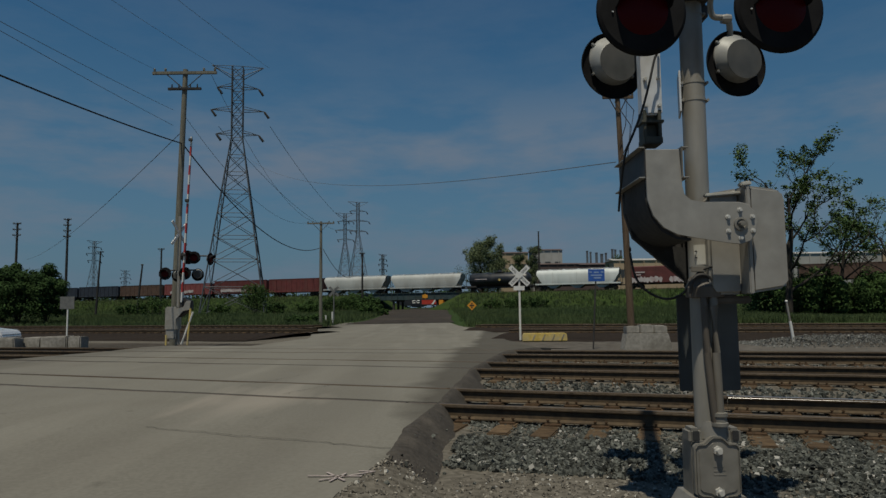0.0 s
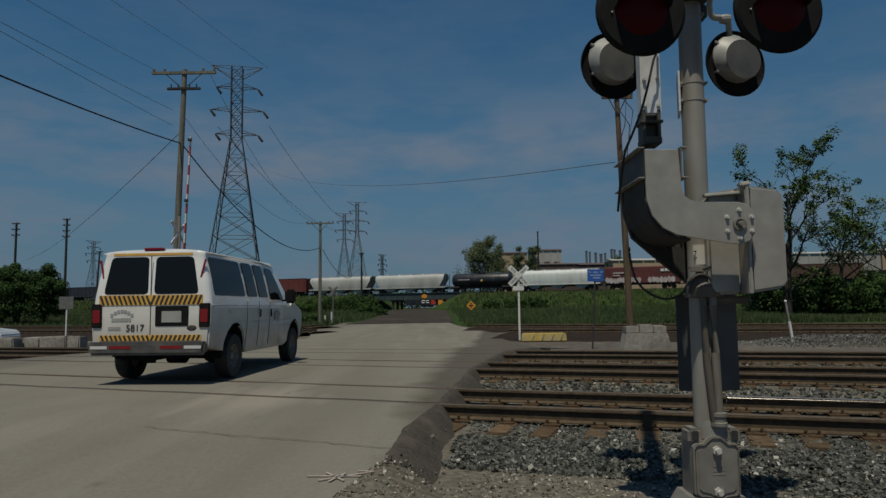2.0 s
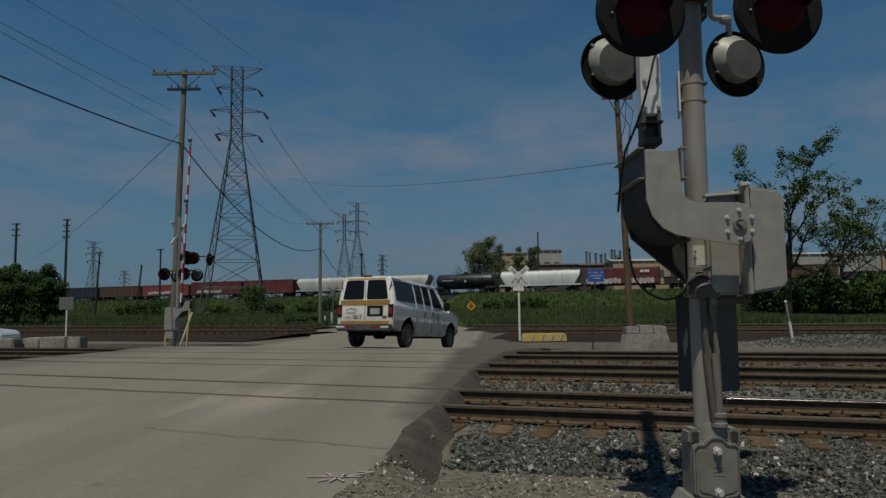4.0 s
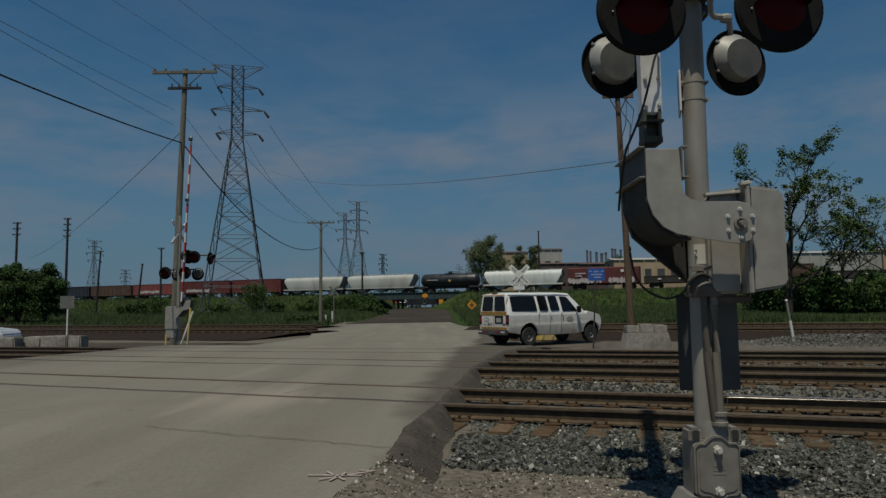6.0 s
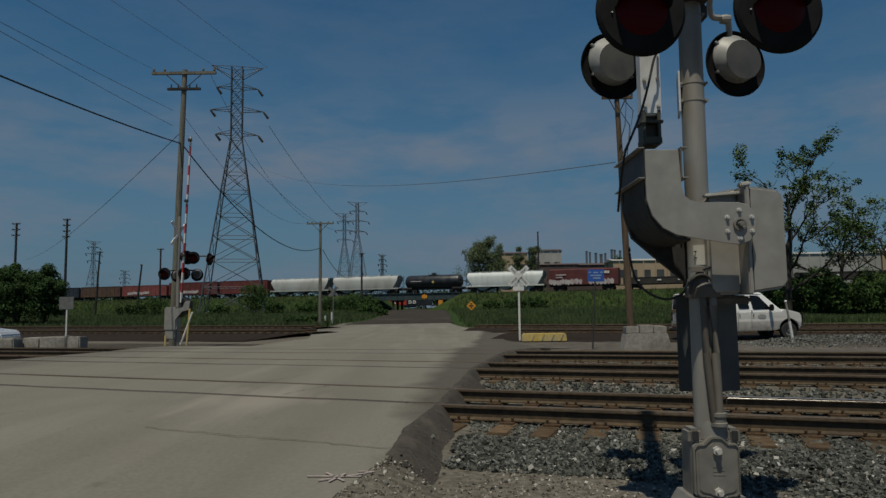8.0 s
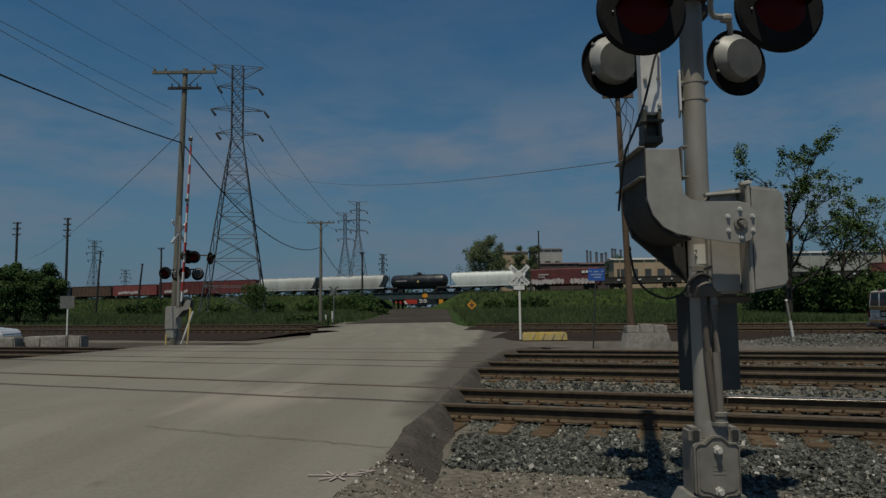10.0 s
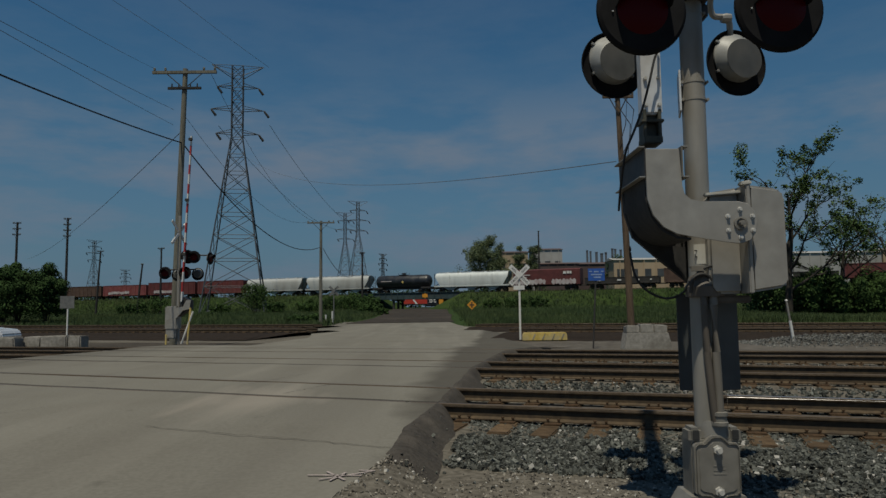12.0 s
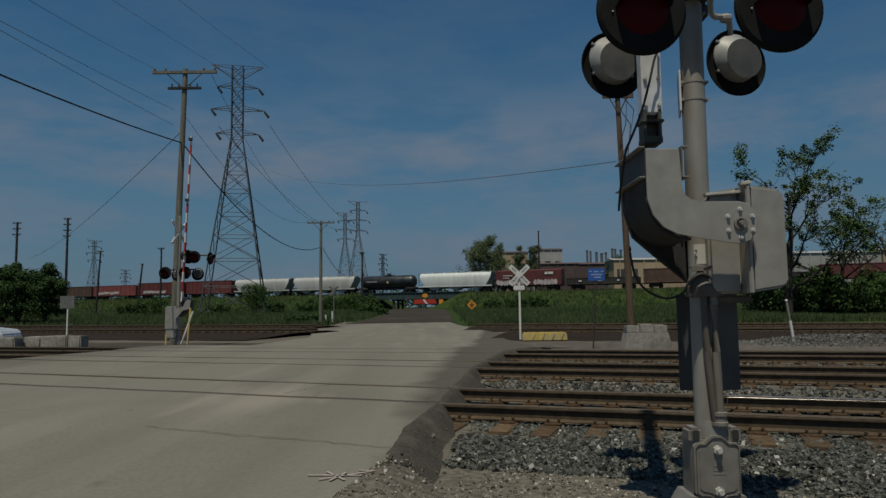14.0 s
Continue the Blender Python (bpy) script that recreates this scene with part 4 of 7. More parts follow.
def rounded_path(pts, n=6):
    """More points along a smooth curve through the given ones."""
    p = [Vector(q) for q in pts]
    p = [p[0] * 2 - p[1]] + p + [p[-1] * 2 - p[-2]]
    out = []
    for a, b, c, d in zip(p, p[1:], p[2:], p[3:]):
        for i in range(n):
            t = i / n
            out.append(0.5 * (2 * b + (c - a) * t + (2 * a - 5 * b + 4 * c - d) * t * t + (3 * b - a - 3 * c + d) * t ** 3))
    return out + [p[-2]]


def build_signal_mast():
    mast = thing("crossing_signal", pose(1.735, 4.5, -0.16), "silver-painted crossing signal mast with flashers and a raised gate", "crossing signal", "crossing signals")
    bm = bmesh.new()
    rod(bm, (-0.030, 0, 0.50), (-0.020, 0, 4.6), 0.076, seg=28)
    for z in (2.80, 2.68, 3.28):
        lathe(bm, [(0.0765, -0.008), (0.0795, -0.008), (0.0795, 0.008), (0.0765, 0.008)], pose(-0.023, 0, z), 28)
        for s in (-1, 1):
            rod(bm, (s * 0.085 - 0.023, -0.035, z), (s * 0.085 - 0.023, 0.035, z), 0.010, seg=8)
    part("mast_pipe", bm, SILVER_MAST, mast, "weathered silver pipe")
    # junction box base
    bm = bmesh.new()
    box(bm, (0.30, 0.22, 0.40), (-0.012, 0.02, 0.27), bevel=0.025)
    prism(bm, [(-0.19, 0.10), (0.15, 0.10), (0.24, -0.04), (-0.28, -0.04)], -0.12, 0.14)
    rod(bm, (0, 0, 0.45), (0, 0, 0.56), 0.115, 0.095, 24)
    for x in (-0.14, 0.11):
        box(bm, (0.085, 0.15, 0.10), (x, -0.025, 0.47), bevel=0.02)
    base = part("junction_box", bm, CAST, mast, "cast junction-box base")
    bm = bmesh.new()
    lid = [(-0.165, 0.12), (-0.165, 0.41), (-0.15, 0.43), (-0.10, 0.43), (-0.075, 0.455), (-0.05, 0.475), (0.01, 0.475), (0.035, 0.455), (0.06, 0.43),
           (0.11, 0.43), (0.125, 0.41), (0.125, 0.12), (0.10, 0.10), (0.035, 0.095), (0.015, 0.07), (-0.055, 0.07), (-0.075, 0.095), (-0.14, 0.10)]
    prism(bm, lid, -0.122, -0.085)
    for k, y in ((0.93, -0.136), (0.80, -0.130)):
        prism(bm, [(-0.02 + (x + 0.02) * k, 0.27 + (z - 0.27) * (k + 0.015)) for x, z in lid], y, -0.11)
        if k > 0.9:
            # a groove inside the raised rim
            face = max((f for f in bm.faces if abs(f.normal.y) > 0.9 or len(f.verts) > 8), key=lambda f: -f.calc_center_median().y)
            bmesh.ops.inset_region(bm, faces=[face], thickness=0.010, depth=0.0)
            for v in face.verts:
                v.co.y += 0.012
    bmesh.ops.bevel(bm, geom=list(bm.edges), offset=0.003, segments=2, affect="EDGES")
    part("lid", bm, CAST, base, "raised cast lid", smooth=22)
    # no holes are cut: black blocks paint the shade inside them
    for x in (-0.14, 0.11):
        bm = bmesh.new()
        box(bm, (0.042, 0.008, 0.062), (x, -0.101, 0.475), bevel=0.003)
        part("ear_hole", bm, INK, base, "dark block in place of a bolt hole")
    for z in (0.39, 0.135):
        bm = bmesh.new()
        rod(bm, (-0.02, -0.125, z), (-0.02, -0.175, z), 0.019, 0.017, 12)
        rod(bm, (-0.02, -0.125, z), (-0.02, -0.147, z), 0.03, 0.03, 6)
        part("bolt", bm, BRIGHT, base, "bright cover bolt")
    bm = bmesh.new()
    for i, (x0, x1, z) in enumerate(((-0.05, 0.015, 0.290), (-0.05, -0.02, 0.262), (-0.015, 0.025, 0.268), (-0.05, 0.03, 0.240))):
        box(bm, (x1 - x0, 0.006, 0.007), ((x0 + x1) / 2, -0.129, z))
    part("cast_mark", bm, CAST, base, "small raised casting mark")
    bm = bmesh.new()
    lathe(bm, [(0.03, 0.535), (0.054, 0.535), (0.054, 0.556), (0.045, 0.56), (0.045, 0.592), (0.052, 0.596), (0.052, 0.618), (0.03, 0.622)], pose(0.018, -0.085, 0), 24)
    part("collar", bm, CAST, mast, "ribbed socket collar")
    bm = bmesh.new()
    box(bm, (0.85, 0.85, 0.4), (0, 0.02, -0.275), bevel=0.03)
    part("foundation", bm, CONCRETE, mast, "concrete foundation block")
    # conduits
    for pts, r, mt in (([(-0.055, -0.08, 1.46), (-0.052, -0.098, 1.30), (-0.046, -0.10, 1.0), (-0.028, -0.10, 0.75), (-0.012, -0.095, 0.56)], 0.022, CONDUIT),
                       ([(0.010, -0.08, 1.46), (0.010, -0.098, 1.3), (0.012, -0.10, 1.0), (0.018, -0.095, 0.75), (0.022, -0.09, 0.56)], 0.027, CONDUIT_PALE)):
        bm = bmesh.new()
        tube(bm, pts, r, 12)
        part("conduit", bm, mt, mast, "cable conduit up the mast")
    bm = bmesh.new()
    lathe(bm, [(0.078, -0.10), (0.12, -0.095), (0.125, -0.03), (0.105, 0.0), (0.100, 0.03), (0.088, 0.045), (0.078, 0.05)], pose(-0.01, -0.01, 1.45), 24)
    for a in (20, 110, 200, 290):
        rod(bm, (0.12 * math.cos(radians(a)), 0.12 * math.sin(radians(a)), 1.36), (0.12 * math.cos(radians(a)), 0.12 * math.sin(radians(a)), 1.46), 0.014, seg=8)
    box(bm, (0.26, 0.22, 0.05), (0.14, 0.03, 1.335), bevel=0.012)
    part("clamp", bm, CONDUIT, mast, "cast mechanism clamp")
    bm = bmesh.new()
    lathe(bm, [(0.0775, -0.065), (0.079, -0.065), (0.079, 0.065), (0.0775, 0.065)], pose(-0.023, 0, 1.633), 28)
    part("label", bm, LABEL_PALE, mast, "sun-bleached pale label wrapped round the mast")
    for z, w in ((1.655, 0.03), (1.615, 0.02)):
        bm = bmesh.new()
        box(bm, (w, 0.004, 0.008), (-0.075, -0.066, z), (0, 0, 30))
        part("label_mark", bm, INK, mast, "small dark illegible mark", smooth=0)
    bm = bmesh.new()
    box(bm, (0.10, 0.05, 0.012), (-0.085, -0.095, 1.545), (0, 0, 4), 0.003)
    box(bm, (0.10, 0.010, 0.035), (-0.085, -0.117, 1.535), (0, 0, 4), 0.003)
    part("bracket", bm, CONDUIT_PALE, mast, "pale folded steel bracket")
    bm = bmesh.new()
    tube(bm, [(-0.135 + 0.0 * k, -0.10, 1.38) for k in range(1)] + [(-0.065 - 0.068 * math.cos(math.pi * k / 12), -0.115, 1.44 + 0.06 * math.sin(math.pi * k / 12)) for k in range(13)] + [(0.003, -0.10, 1.36)], 0.012, 8)
    part("u_bolt", bm, DARK_STEEL, mast, "dark U-bolt over the conduits")
    bm = bmesh.new()
    box(bm, (0.42, 0.012, 0.66), (0.095, 0.24, 1.045), bevel=0.004)
    part("sign_back", bm, PANEL_GREY, mast, "dark blue-grey back of a plate sign")
    bm = bmesh.new()
    box(bm, (0.012, 0.20, 0.28), (-0.125, -0.02, 2.72), (0, 0, -16), 0.004)
    box(bm, (0.05, 0.04, 0.02), (-0.085, 0, 2.79))
    box(bm, (0.05, 0.04, 0.02), (-0.085, 0, 2.68))
    part("number_plate_edge", bm, GALV, mast, "small plate sign seen on edge")
    # flashers
    for nm, x, y, z, turn in (("a", -0.492, -0.48, 3.112, 3), ("b", 0.356, -0.48, 3.120, 3), ("c", -0.449, 0.48, 3.100, 193), ("d", 0.478, 0.48, 3.106, 194)):
        signal_lamp(nm, pose(x, y, z), mast, turn, 1.10 if y < 0 else 0.99)
    for x, y in ((-0.492, -0.40), (0.356, -0.40), (-0.449, 0.40), (0.478, 0.40)):
        s = 1 if x > 0 else -1
        bm = bmesh.new()
        tube(bm, rounded_path([(s * 0.09, y * 0.45, 3.66), (x - s * 0.22, y * 0.85, 3.60), (x - s * 0.195, y, 3.52), (x - s * 0.165, y * 1.04, 3.455), (x - s * 0.09, y * 1.05, 3.445), (x - s * 0.05, y * 1.07, 3.42), (x - s * 0.035, y * 1.12, 3.35), (x - s * 0.035, y * 1.16, 3.29)], 5), 0.023, 10)
        lathe(bm, [(0.0, -0.035), (0.032, -0.035), (0.038, 0.0), (0.032, 0.035), (0.0, 0.035)], pose(x - s * 0.07, y * 1.06, 3.438, 0, 90), 10)
        part("gooseneck", bm, SILVER_MAST, mast, "bent pipe holding a flasher")
    bm = bmesh.new()
    # the larger box is out of view, added and sized to shade the mast
    box(bm, (0.25, 0.48, 0.34), (-0.02, -0.03, 3.525), bevel=0.03)
    box(bm, (0.13, 0.16, 0.12), (0.065, 0.13, 3.345), bevel=0.02)
    part("crossarm_hub", bm, DARK_STEEL, mast, "dark crossarm hub with an unseen block added to shade the mast")
    # gate mechanism
    mech = new("gate_mechanism", mesh_of("gate_mechanism", gate_box(), SILVER))
    mech.parent = mast
    tagged(mech, "cast silver gate mechanism housing")
    bm = bmesh.new()
    box(bm, (0.028, 0.47, 0.69), (0.198, -0.02, 1.715), bevel=0.006)
    part("cover_flange", bm, SILVER, mech, "flanged seam of the cover")
    bm = bmesh.new()
    box(bm, (0.24, 0.05, 0.022), (0.08, -0.15, 2.018), (0, -4, 0), bevel=0.006)
    box(bm, (0.07, 0.06, 0.03), (0.19, -0.23, 2.068), (0, -8, 0), 0.008)
    part("latch", bm, LABEL_PALE, mech, "pale latch and hinge bar")
    # cranked arm plates; the inner copy has its shade put into a darker metal
    at = pose(0.112, -0.31, 1.803)
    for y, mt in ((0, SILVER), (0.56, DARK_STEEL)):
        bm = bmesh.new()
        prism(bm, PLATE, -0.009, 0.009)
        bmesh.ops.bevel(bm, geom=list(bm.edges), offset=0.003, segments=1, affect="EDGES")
        arm = part("arm_plate", bm, mt, mast, "grey cranked arm plate" if y == 0 else "inner arm plate, darkened for its shade", m=at @ pose(0, y, 0))
        if y == 0:
            for k in range(6):
                a = radians(90 + 60 * k)
                bm = bmesh.new()
                x, z = 0.088 * math.cos(a), 0.088 * math.sin(a)
                rod(bm, (x, -0.009, z), (x, -0.026, z), 0.012, 0.010, 6)
                rod(bm, (x, -0.009, z), (x, -0.013, z), 0.016, seg=12)
                part("bolt", bm, BRIGHT, arm, "bright hex bolt")
            bm = bmesh.new()
            lathe(bm, [(0.042, 0.009), (0.042, 0.022), (0.03, 0.024), (0.026, 0.012), (0.016, 0.012), (0.016, 0.05), (0.0, 0.052)], pose(0, 0, 0, 90), 20)
            part("pivot_hub", bm, CAST, arm, "turned pivot hub")
    # shade behind the front plate is put into the web's near-black colour
    bm = bmesh.new()
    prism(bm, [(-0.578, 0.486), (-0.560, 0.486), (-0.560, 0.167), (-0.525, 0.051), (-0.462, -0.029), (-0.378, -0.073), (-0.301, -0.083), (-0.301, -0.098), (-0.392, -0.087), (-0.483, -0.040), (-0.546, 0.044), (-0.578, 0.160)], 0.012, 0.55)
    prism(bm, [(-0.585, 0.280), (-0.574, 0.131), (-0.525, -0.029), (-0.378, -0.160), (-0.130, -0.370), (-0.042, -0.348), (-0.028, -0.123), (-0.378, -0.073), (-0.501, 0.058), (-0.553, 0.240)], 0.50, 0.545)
    part("counterweight_web", bm, RUBBER, mast, "steel web between the arm plates, blackened for shade", m=at)
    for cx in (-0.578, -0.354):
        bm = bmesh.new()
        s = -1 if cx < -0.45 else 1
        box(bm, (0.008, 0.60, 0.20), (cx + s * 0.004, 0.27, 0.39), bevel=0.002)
        # left channel takes a darker metal than the right: shade as colour
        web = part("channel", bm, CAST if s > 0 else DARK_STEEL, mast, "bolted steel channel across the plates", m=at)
        for z in (0.485, 0.295):
            bm = bmesh.new()
            box(bm, (0.045, 0.60, 0.008), (cx + s * 0.022, 0.27, z), bevel=0.002)
            # bright edges painted by a paler metal than the web
            part("flange", bm, SILVER, web, "channel flange, paler to show a bright edge")
    # arm
    bm = bmesh.new()
    box(bm, (0.12, 0.16, 0.05), (-0.325, 0, 2.40), bevel=0.006)
    for x in (-0.375, -0.275):
        box(bm, (0.022, 0.12, 0.22), (x, 0, 2.50), bevel=0.004)
    box(bm, (0.15, 0.14, 0.02), (-0.325, 0, 2.53), bevel=0.004)
    box(bm, (0.09, 0.08, 0.2), (-0.325, 0.03, 2.49))
    part("arm_adapter", bm, OLIVE, mast, "dark olive breakaway arm adapter")
    bm = bmesh.new()
    box(bm, (0.135, 0.012, 0.62), (-0.322, -0.045, 2.90), bevel=0.002)
    box(bm, (0.125, 0.10, 6.0), (-0.322, 0.01, 5.58), bevel=0.006)
    arm = part("gate_arm", bm, GALV, mast, "raised aluminium gate arm")
    for x, z in ((-0.365, 2.64), (-0.275, 2.64), (-0.365, 2.82), (-0.275, 2.83)):
        bm = bmesh.new()
        rod(bm, (x, -0.05, z), (x, -0.072, z), 0.015, 0.012, 6)
        part("bolt", bm, BRIGHT, arm)
    for k in range(6):
        bm = bmesh.new()
        box(bm, (0.129, 0.104, 0.4), (-0.322, 0.01, 3.9 + k * 0.85))
        part("stripe", bm, RED_STRIPE, arm, "red reflective band")
    bm = bmesh.new()
    tube(bm, rounded_path([(-0.28, -0.10, 3.1), (-0.30, -0.14, 2.98), (-0.324, -0.14, 2.92), (-0.367, -0.14, 2.75), (-0.418, -0.14, 2.58), (-0.475, -0.14, 2.44), (-0.524, -0.12, 2.32), (-0.542, -0.10, 2.22), (-0.54, 0.0, 2.08), (-0.53, 0.1, 1.95)]), 0.008, 8)
    part("cable", bm, RUBBER, mast, "thin black arm-lamp cable")
    bm = bmesh.new()
    tube(bm, rounded_path([(-0.476, 0.05, 1.70), (-0.474, 0.05, 1.63), (-0.445, 0.05, 1.495), (-0.384, 0.05, 1.41), (-0.299, 0.05, 1.36), (-0.224, 0.03, 1.348), (-0.146, 0.0, 1.385), (-0.11, -0.06, 1.464), (-0.06, -0.11, 1.528), (0.02, -0.13, 1.56)]), 0.008, 8)
    part("cable", bm, RUBBER, mast, "slack black cable loop")


def gate_box():
    bm = bmesh.new()
    body = [(-0.02, 1.41), (0.01, 1.37), (0.19, 1.37), (0.19, 2.06), (0.01, 2.03), (-0.02, 2.0)]
    prism(bm, body, -0.14, 0.22)
    cover = [(0.205, 1.375), (0.41, 1.405), (0.438, 1.435), (0.438, 1.985), (0.42, 2.02), (0.39, 2.035), (0.205, 2.06)]
    prism(bm, cover, -0.24, 0.20)
    bmesh.ops.bevel(bm, geom=list(bm.edges), offset=0.018, segments=3, affect="EDGES")
    return bm


build_signal_mast()


# ---- the signal across the tracks ----
def build_far_signal():
    g = thing("crossing_signal", pose(-10.72, 27.5, -0.22), "grey crossing signal across the tracks with its striped gate raised", "crossing signal", "crossing signals")
    bm = bmesh.new()
    rod(bm, (0, 0, 0), (0, 0, 5.2), 0.07, seg=14)
    part("mast_pipe", bm, SILVER_MAST, g, "weathered silver pipe")
    for nm, x, y, z, turn in (("a", -0.52, -0.15, 2.86, 0), ("b", 0.28, -0.15, 2.86, 0), ("c", -0.18, 0.35, 2.80, 180), ("d", 0.66, 0.3, 2.82, 180),
                              ("e", 0.30, 0.15, 3.50, 205), ("f", 0.62, -0.1, 3.50, 12), ("g", 1.28, 0.0, 3.44, 80), ("h", 0.36, -0.12, 3.54, 20)):
        signal_lamp(nm, pose(x, y, z), g, turn)
    bm = bmesh.new()
    rod(bm, (-0.52, 0.05, 3.0), (0.66, 0.05, 3.0), 0.03)
    part("crossarm", bm, DARK_STEEL, g)
    bm = bmesh.new()
    rod(bm, (0, 0.0, 3.6), (1.35, 0.0, 3.56), 0.03)
    part("crossarm", bm, DARK_STEEL, g)
    bm = bmesh.new()
    box(bm, (0.50, 0.5, 0.95), (-0.2, 0, 1.05), bevel=0.05)
    box(bm, (0.40, 0.45, 0.55), (-0.22, 0, 0.5), bevel=0.04)
    prism(bm, [(0.0, 1.0), (0.3, 1.35), (0.55, 1.4), (0.6, 1.75), (0.42, 1.75), (0.3, 1.5), (0.0, 1.45)], -0.3, -0.26)
    part("gate_mechanism", bm, SILVER, g, "grey gate mechanism housing")
    bm = bmesh.new()
    prism(bm, [(0.05, 1.1), (0.35, 1.3), (0.5, 1.4), (0.5, 1.75), (0.2, 1.9), (0.15, 1.6), (0.05, 1.4)], -0.2, 0.3)
    part("arm_bracket", bm, DARK_STEEL, g, "dark cranked arm bracket")
    d = Vector((0.49 - 0.23, 0, 8.45 - 1.7)).normalized()
    arm = thing_part("gate_arm", g, look_up(Vector((0.23, -0.25, 1.7)), d))
    n = 17
    for k in range(n):
        bm = bmesh.new()
        w = 0.17 - 0.08 * k / n
        box(bm, (w, 0.05, 6.75 / n), (0, 0, 6.75 / n * (k + 0.5)))
        part("stripe", bm, RED_STRIPE if k % 2 else WHITE, arm, "red sheeting" if k % 2 else "white sheeting", smooth=0)
    for z in (1.9, 4.1, 6.6):
        bm = bmesh.new()
        box(bm, (0.1, 0.16, 0.12), (-0.09, 0, z), bevel=0.02)
        part("arm_lamp", bm, DARK_STEEL, arm, "small dark arm lamp")
    for x0, x1, z0, z1, mt, lb in ((0.52, 0.62, 0.0, 1.45, YELLOW, "yellow guard post"), (0.28, 0.72, 0.02, 1.3, WHITE_POST, "pale leaning strut"), (-0.33, -0.33, 0, 0.4, YELLOW, "yellow post")):
        bm = bmesh.new()
        rod(bm, (x0, -0.35, z0), (x1, -0.35, z1), 0.04, seg=8)
        part("guard_post", bm, mt, g, lb)
    bm = bmesh.new()
    box(bm, (0.1, 0.05, 1.25), (0.0, -0.1, 4.6), (0, 42, 0))
    box(bm, (0.1, 0.05, 1.25), (0.0, -0.1, 4.6), (0, -42, 0))
    part("crossbuck", bm, WHITE, g, "edge-on white crossbuck boards", m=pose(-0.1, 0, -0.1, 0, 0, 70))


def thing_part(name, parent, m):
    bm = bmesh.new()
    rod(bm, (0, 0, -0.35), (0, 0, 0.05), 0.05)
    return part(name, bm, DARK_STEEL, parent, "raised red and white striped gate arm", m=m)


def look_up(at, d):
    return Matrix.Translation(at) @ d.to_track_quat("Z", "Y").to_matrix().to_4x4()


build_far_signal()


# ---- poles, wires and pylons ----
def utility_pole(at, height, lean, arm, wood, label, arms=1, r=0.15, turn=0):
    p = thing("utility_pole", pose(*at, 0, 0, turn), label, "utility pole", "utility poles")
    bm = bmesh.new()
    tube(bm, [(0, 0, -0.5), (lean[0] * 0.5, lean[1] * 0.5, height * 0.5), (lean[0], lean[1], height)], [r, r * 0.85, r * 0.66], 12)
    part("pole", bm, wood, p)
    for k in range(arms):
        z = height - 0.18 - k * 0.9
        bm = bmesh.new()
        box(bm, (arm, 0.10, 0.13), (lean[0], lean[1] - r * 0.6, z), bevel=0.01)
        a = part("crossarm", bm, wood, p)
        for s in (-1, 1):
            bm = bmesh.new()
            rod(bm, (lean[0] + s * arm * 0.28, lean[1] - r * 0.7, z - 0.05), (lean[0], lean[1] - r * 0.7, z - 0.75), 0.022, seg=6)
            part("brace", bm, DARK_STEEL, p)
        for x in (-0.47, -0.3, 0.3, 0.47):
            bm = bmesh.new()
            lathe(bm, [(0.0, 0.0), (0.03, 0.0), (0.055, 0.05), (0.045, 0.08), (0.055, 0.11), (0.03, 0.15), (0.0, 0.16)], pose(lean[0] + x * arm, lean[1] - r * 0.6, z + 0.065), 8)
            part("insulator", bm, WOOD_POLE, a)
    return p


def hang(name, a, b, sag, r, mt, label):
    a, b = Vector(a), Vector(b)
    bm = bmesh.new()
    n = 24
    tube(bm, [a.lerp(b, i / n) - Vector((0, 0, sag * 4 * (i / n) * (1 - i / n))) for i in range(n + 1)], r, 5)
    ob = part(name, bm, mt, None, smooth=60)
    return tagged(ob, label, "wire", "overhead wires")


